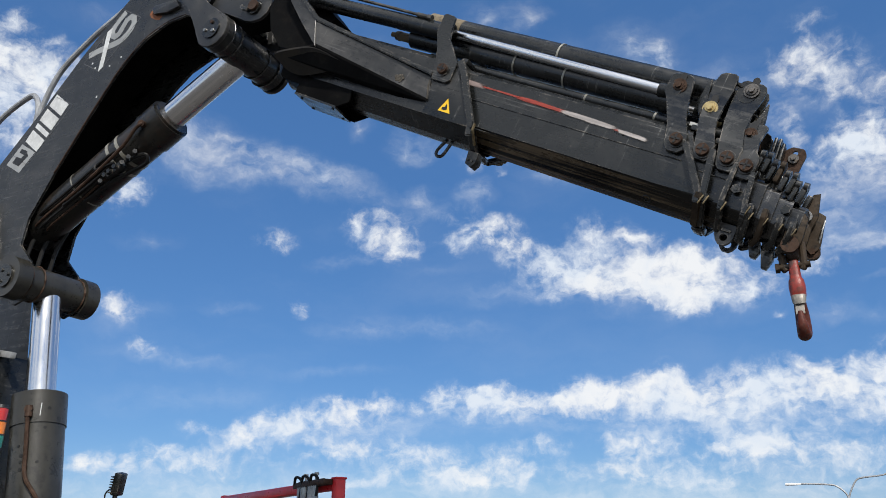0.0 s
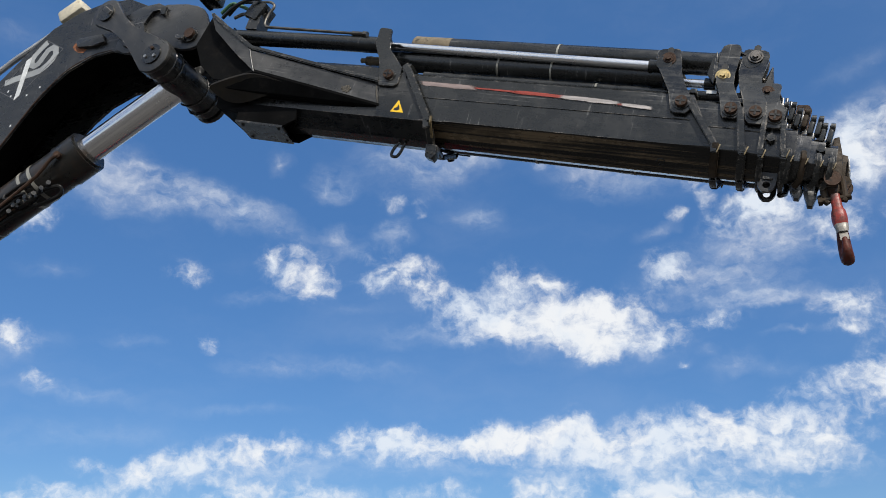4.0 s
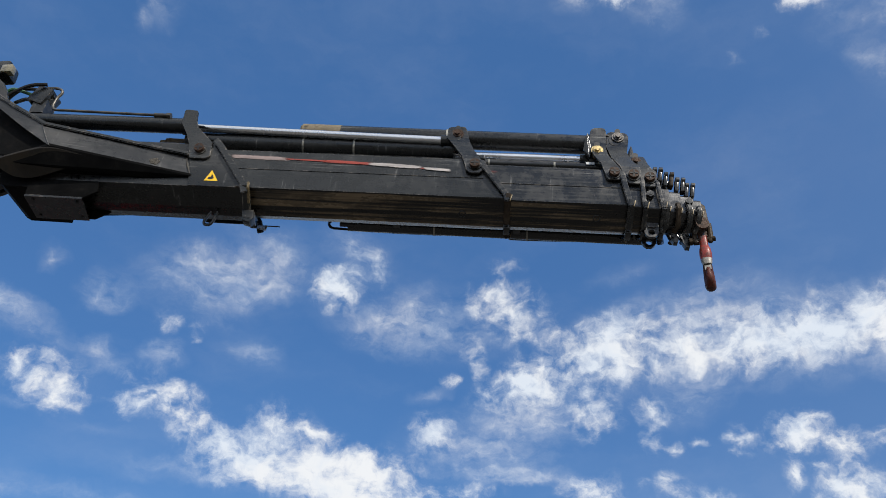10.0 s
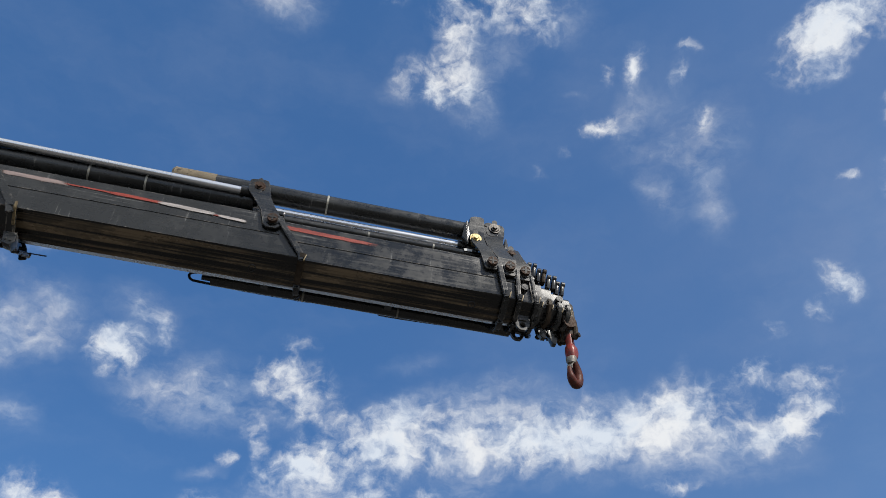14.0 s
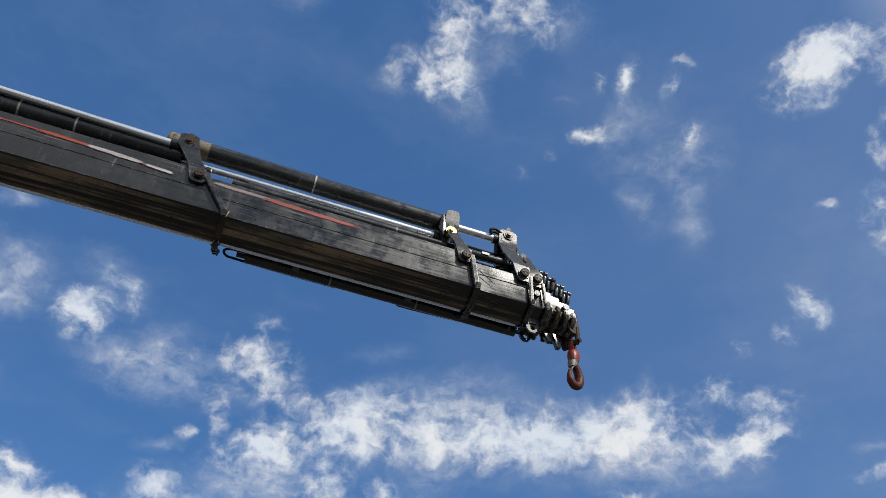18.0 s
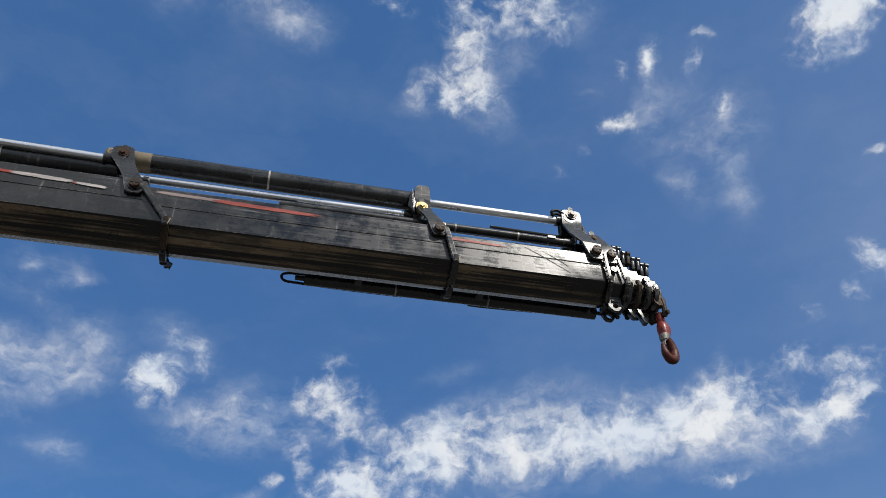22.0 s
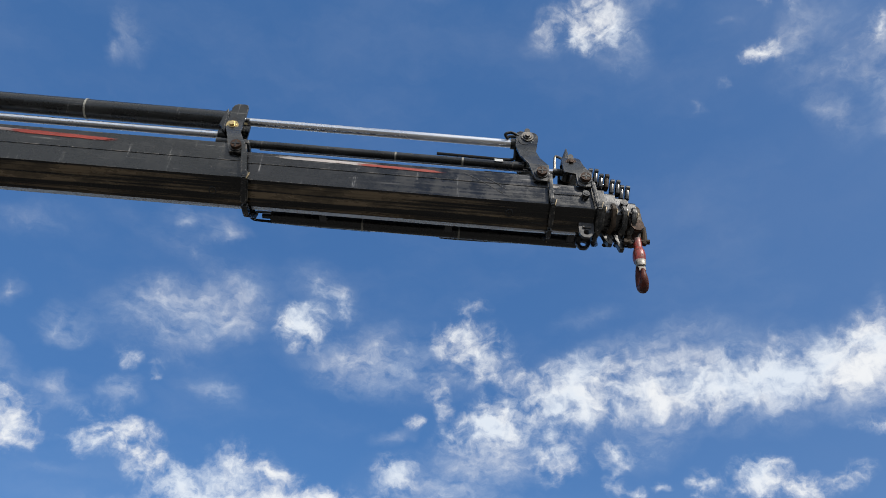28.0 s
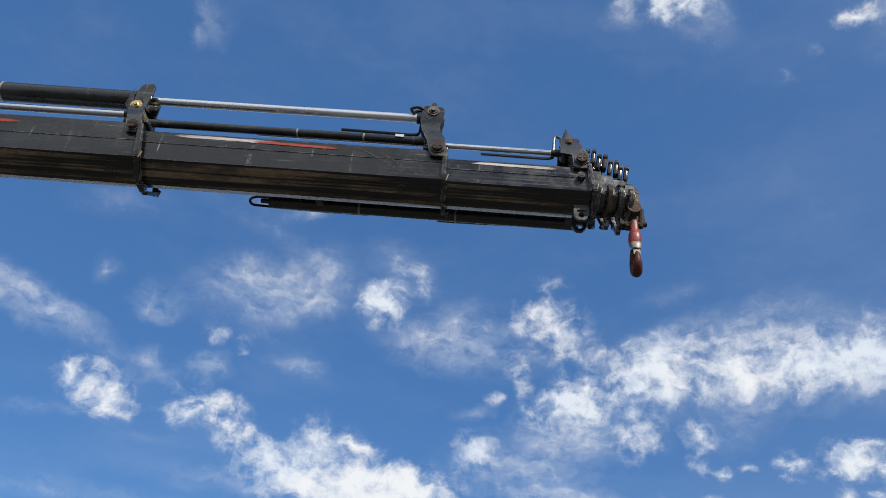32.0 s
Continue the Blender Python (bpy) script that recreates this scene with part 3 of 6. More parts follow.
RUBBER = paint("black_rubber_hose", (0.014, 0.014, 0.014), 0.5, gloss=0.2, grime=0.3, bump=0.2)
TAN = paint("dusty_tan_cap", (0.17, 0.135, 0.085), 0.7, wear=(0.05, 0.042, 0.030), wear_amount=0.5, wear_scale=30, grime=0.3, bump=0.3)
OLIVE = paint("oily_cylinder_paint", (0.013, 0.0125, 0.011), 0.32, wear=(0.03, 0.02, 0.014), wear_amount=0.5, wear_scale=10, grime=0.4, bump=0.1)
BAND = paint("bare_clamp_band", (0.30, 0.29, 0.25), 0.5, metal=0.5, grime=0.3)
WELD = paint("bright_scraped_steel", (0.42, 0.41, 0.39), 0.4, metal=0.4, wear=(0.03, 0.03, 0.03), wear_amount=0.55, wear_scale=60)
LENS_RED = paint("red_lens", (0.50, 0.02, 0.02), 0.2, coat=0.6, bump=0.0)
LENS_ORANGE = paint("orange_lens", (0.75, 0.20, 0.02), 0.2, coat=0.6, bump=0.0)
LENS_GREEN = paint("green_lens", (0.02, 0.22, 0.16), 0.2, coat=0.6, bump=0.0)
CREAM = paint("stained_cream_cover", (0.55, 0.50, 0.38), 0.5, wear=(0.25, 0.14, 0.05), wear_amount=0.4, wear_scale=16, grime=0.25)
LAMP_GLASS = paint("dirty_lamp_glass", (0.17, 0.15, 0.095), 0.15, coat=0.7, grime=0.2, bump=0.02)
LAMP_WHITE = paint("white_lamp_head", (0.80, 0.80, 0.78), 0.4, grime=0.05)
GROUND = paint("dusty_gravel_yard", (0.072, 0.066, 0.058), 0.85, wear=(0.105, 0.096, 0.083), wear_amount=0.6, wear_scale=0.9, grime=0.3, bump=0.6, fine=35.0)
GREEN_HOSE = paint("green_plastic_hose", (0.05, 0.13, 0.06), 0.5)
DUST = boom_paint("weathered_grey_black_paint", (0.015, 0.0153, 0.0156), (0.060, 0.058, 0.055), (0.13, 0.126, 0.12), 0.33, 0.55, 0.53, 0.7)

BLACK_WORN = boom_paint("scraped_black_paint", (0.0042, 0.0046, 0.0050), (0.024, 0.0235, 0.023), (0.19, 0.186, 0.178), 0.25, 0.62, 0.60, 1.5)
WEB = paint("brown_oily_plate", (0.024, 0.019, 0.013), 0.42, gloss=0.2, wear=(0.012, 0.011, 0.010), wear_amount=0.7, wear_scale=7, grime=0.5, bump=0.1)
MUD = paint("dried_mud", (0.075, 0.066, 0.052), 0.8, wear=(0.03, 0.028, 0.025), wear_amount=0.5, wear_scale=60, grime=0.3, bump=0.3)
SCRATCH = paint("pale_scratch", (0.15, 0.145, 0.14), 0.5, grime=0.3, wear=(0.05, 0.05, 0.05), wear_amount=0.5, wear_scale=40)
LIFT = paint("olive_grey_cylinder_paint", (0.034, 0.032, 0.026), 0.34, wear=(0.009, 0.0085, 0.0075), wear_amount=0.5, wear_scale=7, grime=0.4, bump=0.12)
SHIM = paint("tan_bronze_shim", (0.19, 0.145, 0.078), 0.45, metal=0.2, wear=(0.05, 0.04, 0.028), wear_amount=0.4, wear_scale=40, grime=0.35)
# greasy black, darkened and dulled further to put shade into recesses and undersides
SHADE_GREASE = paint("greasy_shade_black", (0.0045, 0.0045, 0.0045), 0.6, gloss=0.04, wear=(0.012, 0.011, 0.010), wear_amount=0.4, wear_scale=9, grime=0.4, bump=0.2)


# ---------------------------------------------------------------- geometry helpers
def bm_of(*makers):
    bm = bmesh.new()
    for make, *args in makers:
        make(bm, *args)
    return bm


def part(name, bm, material, parent=None, label="", smooth=0.6):
    bmesh.ops.recalc_face_normals(bm, faces=bm.faces[:])
    me = bpy.data.meshes.new(name)
    bm.to_mesh(me)
    bm.free()
    me.materials.append(material)
    if smooth:
        me.shade_smooth()
        me.set_sharp_from_angle(angle=smooth)
    ob = new(name, me)
    ob.parent = parent
    return tagged(ob, label)


def V(u, w, v):
    """Boom space: along the boom, towards the viewer's side, up."""
    return Vector((u, -w, v))


def rod(bm, p0, p1, r0, r1=None, seg=20):
    p0, p1 = Vector(p0), Vector(p1)
    d = p1 - p0
    m = Matrix.Translation((p0 + p1) / 2) @ d.to_track_quat("Z", "Y").to_matrix().to_4x4()
    bmesh.ops.create_cone(bm, cap_ends=True, segments=seg, radius1=r0, radius2=r0 if r1 is None else r1, depth=d.length, matrix=m)


def block(bm, centre, size, turn=None, bevel=0.0):
    m = Matrix.Translation(centre) @ (turn.to_4x4() if turn else Matrix()) @ Matrix.Diagonal((*size, 1))
    geo = bmesh.ops.create_cube(bm, size=1.0, matrix=m)
    if bevel:
        es = list({e for v in geo["verts"] for e in v.link_edges})
        bmesh.ops.bevel(bm, geom=es, offset=bevel, segments=2, affect="EDGES", profile=0.5)


def slab(bm, outline, w0, w1, bevel=0.0):
    """An outline in the boom's (u, v) plane, as a plate between two sides."""
    lo = [bm.verts.new(V(u, w0, v)) for u, v in outline]
    hi = [bm.verts.new(V(u, w1, v)) for u, v in outline]
    n = len(outline)
    a, b = bm.faces.new(lo), bm.faces.new(hi[::-1])
    for i in range(n):
        bm.faces.new((lo[i], lo[(i + 1) % n], hi[(i + 1) % n], hi[i]))
    if bevel:
        es = list({e for f in (a, b) for e in f.edges})
        bmesh.ops.bevel(bm, geom=es, offset=bevel, segments=2, affect="EDGES", profile=0.5)


def hose(bm, points, r, seg=8, close=False):
    """A round tube along points, smoothed."""
    pts = [Vector(p) for p in points]
    fine = []
    for i in range(len(pts) - 1):
        p0, p1, p2, p3 = pts[max(i - 1, 0)], pts[i], pts[i + 1], pts[min(i + 2, len(pts) - 1)]
        for k in range(6):
            t = k / 6
            fine.append(0.5 * (2 * p1 + (p2 - p0) * t + (2 * p0 - 5 * p1 + 4 * p2 - p3) * t * t + (3 * p1 - p0 - 3 * p2 + p3) * t ** 3))
    fine.append(pts[-1])
    rings = []
    side = None
    for i, p in enumerate(fine):
        d = (fine[min(i + 1, len(fine) - 1)] - fine[max(i - 1, 0)]).normalized()
        if side is None:
            side = d.orthogonal().normalized()
        side = (side - d * side.dot(d)).normalized()
        up = d.cross(side)
        rr = r(i / (len(fine) - 1)) if callable(r) else r
        rings.append([bm.verts.new(p + (side * math.cos(2 * math.pi * k / seg) + up * math.sin(2 * math.pi * k / seg)) * rr) for k in range(seg)])
    for a, b in zip(rings, rings[1:]):
        for k in range(seg):
            bm.faces.new((a[k], a[(k + 1) % seg], b[(k + 1) % seg], b[k]))
    bm.faces.new(rings[0][::-1])
    bm.faces.new(rings[-1])


def strap(bm, points, wide, thick, across):
    """A flat bar bent along points; across: the way of its thickness."""
    pts = [Vector(p) for p in points]
    rings = []
    for i, p in enumerate(pts):
        d = (pts[min(i + 1, len(pts) - 1)] - pts[max(i - 1, 0)]).normalized()
        a = Vector(across[i] if isinstance(across, list) else across)
        a = (a - d * a.dot(d)).normalized()
        s = d.cross(a)
        rings.append([bm.verts.new(p + s * wide / 2 * x + a * thick * y) for x, y in ((-1, 0), (1, 0), (1, 1), (-1, 1))])
    for a, b in zip(rings, rings[1:]):
        for k in range(4):
            bm.faces.new((a[k], a[(k + 1) % 4], b[(k + 1) % 4], b[k]))
    bm.faces.new(rings[0][::-1])
    bm.faces.new(rings[-1])
    bmesh.ops.bevel(bm, geom=[e for e in bm.edges], offset=min(0.006, thick * 0.24), segments=2, affect="EDGES")


def empty(name, at=(0, 0, 0)):
    ob = new(name)
    ob.location = at
    ob.empty_display_size = 0.2
    return ob


# ---------------------------------------------------------------- the loader crane
# Crane space: x out along the boom's heading, y away from the viewer, z up; the slewing axis is its origin.
CRANE_AT = (-4.183, 5.897)
HINGE = (2.30, 5.063)          # where the outer boom's own space begins
crane = empty("loader_crane", (*CRANE_AT, 0))
tagged(crane, "black hydraulic truck loader crane with worn telescopic boom", "crane")

# the telescopic sections: half width, top, lower edge of the sides, bottom, half width of the bottom, rear end,
# end at the top, end at the lower edge
SECTIONS = [
    (0.197, 0.295, -0.085, -0.166, 0.050, 0.72, 1.84, 2.115),
    (0.180, 0.268, -0.064, -0.153, 0.032, 0.70, 3.60, 3.775),
    (0.165, 0.238, -0.063, -0.148, 0.031, 1.30, 3.73, 3.800),
    (0.150, 0.188, -0.062, -0.144, 0.030, 1.35, 3.85, 3.880),
    (0.137, 0.142, -0.061, -0.140, 0.029, 1.45, 3.95, 3.975),
]


def ring(shape, grow=0.0):
    W, top, low, bot, bw = shape[:5]
    W, top, bot, bw = W + grow, top + grow, bot - grow, bw + grow * 0.6
    keel, rise = bw + 0.018, bot + 0.011
    far = W - 0.018
    return [(-far + 0.03, top), (W - 0.03, top), (W, top - 0.03), (W, low), (keel, rise), (0.0, bot - 0.002), (-keel, rise), (-far, low + 0.012), (-far, top - 0.03)]


def tube(shape, name, plain=False):
    """One boom section: an eight-sided box whose end is cut on the slant."""
    u0, ut, ul = shape[5:8]
    top, low = shape[1], shape[2]
    bm = bmesh.new()
    rows = []
    steps = 14
    for i in range(steps + 1):
        k = i / steps
        row = []
        for w, v in ring(shape):
            end = ul + (ut - ul) * max(0.0, (v - low) / (top - low))
            row.append(bm.verts.new(V(u0 + (end - u0) * k, w, v)))
        rows.append(row)
    for a, b in zip(rows, rows[1:]):
        for k in range(9):
            f = bm.faces.new((a[k], a[(k + 1) % 9], b[(k + 1) % 9], b[k]))
            if k in (3, 4, 6):
                f.material_index = 1
            if k == 5:
                f.material_index = 2
    bm.faces.new(rows[0][::-1])
    bm.faces.new(rows[-1])
    long = [e for e in bm.edges if abs((e.verts[0].co - e.verts[1].co).normalized().x) > 0.9]
    bmesh.ops.bevel(bm, geom=long, offset=0.008, segments=2, affect="EDGES", profile=0.5)
    ob = part(name, bm, BLACK_DUSTY if plain else (BLACK_WORN if shape in SECTIONS[3:] else BLACK), crane, smooth=0.5)
    ob.data.materials.append(BLACK if plain else SLIDE)
    ob.data.materials.append(BLACK if plain else BOTTOM)
    return ob


BOTTOM = paint("polished_slide_strip", (0.46, 0.47, 0.49), 0.26, metal=1.0, wear=(0.20, 0.18, 0.17), wear_amount=0.25, wear_scale=7, stretch=(0.10, 1, 1), grime=0.2, bump=0.02)
NAMES = ("outer_boom", "extension_section", "extension_section", "extension_section", "extension_section")
LABELS = ("black outer boom base section with flared gusset", "first boom extension with red and white paint smears",
          "second boom extension with a red paint smear", "third boom extension, scuffed black paint", "fourth boom extension carrying the nested end sections")
boom = []
for i, shape in enumerate(SECTIONS):
    s = tube(shape, NAMES[i], plain=(i == 0))
    tagged(s, LABELS[i])
    boom.append(s)


def seam(i, v, u0, u1):
    W = SECTIONS[i][0]
    for side in (1, -1):
        bm = bmesh.new()
        rod(bm, V(u0, side * (W + 0.0005), v), V(u1, side * (W + 0.0005), v), 0.0035, seg=8)
        part("weld_seam", bm, BLACK, boom[i])


for i, v, u0, u1 in ((1, 0.088, 0.8, 3.62), (2, 0.068, 1.4, 3.74), (3, 0.070, 1.4, 3.86), (4, 0.035, 1.5, 3.95)):
    seam(i, v, u0, u1)


def bolt(at, r, parent, deep=0.03, material=None, head=True):
    """A round bolt head with a cross slot, facing the viewer's side."""
    u, w, v = at
    s = 1 if w > 0 else -1
    b = part("bolt", bm_of((rod, V(u, w, v), V(u, w + s * deep, v), r, r * 0.93, 24)), material or RUST, parent, "rusty bolt head with cross slot")
    if head:
        bm = bmesh.new()
        for size in ((r * 1.45, r * 0.30), (r * 0.30, r * 1.45)):
            block(bm, V(u, w + s * (deep + 0.001), v), (size[0], 0.004, size[1]))
        part("slot", bm, INK, boom_part(parent, b))
        bm = bmesh.new()
        rod(bm, V(u, w - s * 0.004, v), V(u, w + s * 0.010, v), r * 1.25, seg=24)
        part("bolt_collar", bm, BLACK, parent)
    return b


def boom_part(parent, b):
    """Pieces of a bolt stay one level under the crane's part."""
    return parent


def bent_plate(outline, i, w_top, thick, parent, name, v0=0.20, v1=0.50, side=1, material=None):
    """A bracket plate that lies on the section's side and leans in above it."""
    W = SECTIONS[i][0] + 0.010

    def at(v):
        k = min(1.0, max(0.0, (v - v0) / (v1 - v0)))
        return W + (w_top - W) * k * k * (3 - 2 * k)
    bm = bmesh.new()
    lo = [bm.verts.new(V(u, side * at(v), v)) for u, v in outline]
    hi = [bm.verts.new(V(u, side * (at(v) + thick), v)) for u, v in outline]
    n = len(outline)
    f1, f2 = bm.faces.new(lo), bm.faces.new(hi[::-1])
    for k in range(n):
        bm.faces.new((lo[k], lo[(k + 1) % n], hi[(k + 1) % n], hi[k]))
    bmesh.ops.bevel(bm, geom=list({e for f in (f1, f2) for e in f.edges}), offset=0.003, segments=1, affect="EDGES")
    bmesh.ops.triangulate(bm, faces=[f for f in bm.faces if len(f.verts) > 4])
    return part(name, bm, material or BLACK, parent, smooth=0.3)


WASHER = paint("dull_zinc_washer", (0.14, 0.13, 0.12), 0.45, metal=0.7, wear=(0.08, 0.05, 0.03), wear_amount=0.4, wear_scale=40)
BRACKETS = {
    0: ([(1.542, 0.548), (1.548, 0.557), (1.560, 0.562), (1.622, 0.556), (1.634, 0.550), (1.640, 0.538), (1.646, 0.47), (1.672, 0.40), (1.740, 0.34), (1.815, 0.265), (1.825, 0.15), (1.800, 0.125), (1.690, 0.125), (1.655, 0.25), (1.616, 0.34), (1.552, 0.43)], 0.195, (1.745, 0.200)),
    1: ([(3.352, 0.532), (3.358, 0.546), (3.374, 0.555), (3.450, 0.562), (3.468, 0.556), (3.478, 0.538), (3.494, 0.48), (3.512, 0.40), (3.545, 0.31), (3.602, 0.215), (3.612, 0.135), (3.590, 0.112), (3.530, 0.112), (3.505, 0.135), (3.475, 0.25), (3.400, 0.38), (3.352, 0.45)], 0.120, (3.560, 0.176)),
    2: ([(3.562, 0.610), (3.572, 0.634), (3.592, 0.646), (3.642, 0.649), (3.660, 0.640), (3.667, 0.620), (3.668, 0.55), (3.662, 0.45), (3.672, 0.36), (3.705, 0.28), (3.745, 0.20), (3.748, 0.135), (3.730, 0.115), (3.668, 0.115), (3.652, 0.135), (3.620, 0.27), (3.580, 0.36), (3.558, 0.48)], 0.060, (3.700, 0.165)),
    3: ([(3.672, 0.610), (3.680, 0.632), (3.700, 0.642), (3.785, 0.638), (3.806, 0.628), (3.816, 0.606), (3.815, 0.560), (3.800, 0.45), (3.815, 0.35), (3.865, 0.24), (3.872, 0.12), (3.852, 0.100), (3.795, 0.100), (3.775, 0.120), (3.740, 0.25), (3.695, 0.38), (3.668, 0.50)], 0.030, (3.820, 0.165)),
    4: ([(3.790, 0.200), (3.787, 0.395), (3.793, 0.412), (3.808, 0.422), (3.884, 0.428), (3.903, 0.420), (3.911, 0.402), (3.914, 0.300), (3.930, 0.245), (3.962, 0.215), (3.965, 0.110), (3.948, 0.092), (3.888, 0.092), (3.868, 0.110), (3.862, 0.195)], 0.020, (3.918, 0.157)),
}
for i, (outline, w_top, (bu, bv)) in BRACKETS.items():
    W = SECTIONS[i][0]
    bent_plate(outline, i, w_top, 0.016, boom[i], "cylinder_bracket")
    bent_plate(outline, i, w_top, 0.016, boom[i], "cylinder_bracket", side=-1)
    for side in (1, -1):
        bolt((bu, side * (W + 0.022), bv), 0.034, boom[i])


# slanted straps and wear-pad collars round each section's end
def collar(i, start, knee, foot, wide=0.036, thick=0.022):
    W, top, low, bot, bw = SECTIONS[i][:5]
    for side in (1, -1):
        bm = bmesh.new()
        strap(bm, [V(start[0], side * (W + 0.012), start[1]), V((start[0] * 0.82 + knee[0] * 0.18), side * (W + 0.012), start[1] * 0.86 + knee[1] * 0.14), V(knee[0], side * (W + 0.012), knee[1]), V(foot[0], side * (W + 0.010), foot[1])], wide, thick, (0, -side, 0))
        part("collar_strap", bm, BLACK, boom[i])
        bm = bmesh.new()
        strap(bm, [V(foot[0], side * (W + 0.016), foot[1] + 0.05), V(foot[0], side * (W + 0.016), low), V(foot[0] - 0.005, side * (bw + 0.02), bot - 0.012)], wide * 1.15, 0.026, [(0, -side, 0), (0, -side, -0.4), (0, -side * 0.6, -1)])
        part("wear_collar", bm, RAW_EDGE if i == 1 else BLACK, boom[i], "worn brown steel collar edge" if i == 1 else "")
        if i == 0:
            bm = bmesh.new()
            strap(bm, [V(foot[0] + 0.018, side * (W + 0.036), foot[1] + 0.075), V(foot[0] + 0.020, side * (W + 0.032), low - 0.015), V(foot[0] + 0.014, side * (bw + 0.085), bot + 0.010)], 0.016, 0.014, (0, -side, -0.3))
            part("shim", bm, SHIM, boom[i], "tan bronze shim")
        else:
            part("shim", bm_of((block, V(foot[0] + wide * 0.50, side * (W + 0.030), foot[1] + 0.020), (0.007, 0.010, 0.050), Matrix.Rotation(radians(12), 3, "Y"), 0.002)), SHIM, boom[i], "tan bronze shim")
    bm = bmesh.new()
    block(bm, V(foot[0] - 0.004, 0, bot - 0.02), (wide * 1.1, 2 * bw + 0.02, 0.034), bevel=0.006)
    part("wear_pad", bm, BLACK, boom[i])
    bm = bmesh.new()
    block(bm, V(start[0] - 0.005, 0, top + 0.012), (wide, 2 * W - 0.03, 0.03), bevel=0.005)
    part("top_collar", bm, BLACK, boom[i])


collar(0, (1.830, 0.285), (2.098, -0.060), (2.125, -0.14), wide=0.045)
collar(1, (3.605, 0.175), (3.770, -0.045), (3.785, -0.10))
collar(2, (3.742, 0.185), (3.790, -0.045), (3.802, -0.09))
collar(3, (3.872, 0.160), (3.880, -0.045), (3.890, -0.09), wide=0.026)
collar(4, (3.960, 0.140), (3.985, -0.020), (4.000, -0.07), wide=0.026)

# the base section's end band with the warning sticker
for side in (1, -1):
    bm = bmesh.new()
    slab(bm, [(1.690, 0.255), (1.845, 0.255), (1.858, 0.20), (2.085, -0.05), (2.100, -0.088), (1.880, -0.088), (1.735, -0.088), (1.700, 0.10)], side * 0.198, side * 0.207, bevel=0.002)
    part("end_band", bm, BLACK_DUSTY, boom[0])
bm = bmesh.new()
slab(bm, [(1.832, -0.046), (1.925, -0.046), (1.866, 0.042)], 0.2065, 0.2085)
part("warning_sticker", bm, YELLOW, boom[0], "yellow warning triangle sticker", smooth=0)
bm = bmesh.new()
slab(bm, [(1.852, -0.033), (1.876, -0.035), (1.894, -0.026), (1.884, -0.002), (1.874, 0.008), (1.872, -0.012), (1.856, -0.018)], 0.2085, 0.2092)
part("sticker_print", bm, INK, boom[0], smooth=0)
# sling ring and pad under the base section
bm = bmesh.new()
hose(bm, [V(1.862, 0.03, -0.165), V(1.835, 0.03, -0.225), V(1.838, 0.03, -0.262), V(1.868, 0.03, -0.268), V(1.888, 0.03, -0.245), V(1.905, 0.03, -0.165)], 0.010)
part("sling_ring", bm, BLACK, boom[0])
bm = bmesh.new()
slab(bm, [(2.095, -0.19), (2.170, -0.19), (2.178, -0.25), (2.160, -0.285), (2.112, -0.272)], 0.045, 0.11, bevel=0.004)
for k in ((2.122, -0.245), (2.152, -0.25)):
    rod(bm, V(k[0], 0.11, k[1]), V(k[0], 0.116, k[1]), 0.008, seg=10)
part("wear_pad_holder", bm, BLACK_DUSTY, boom[0])

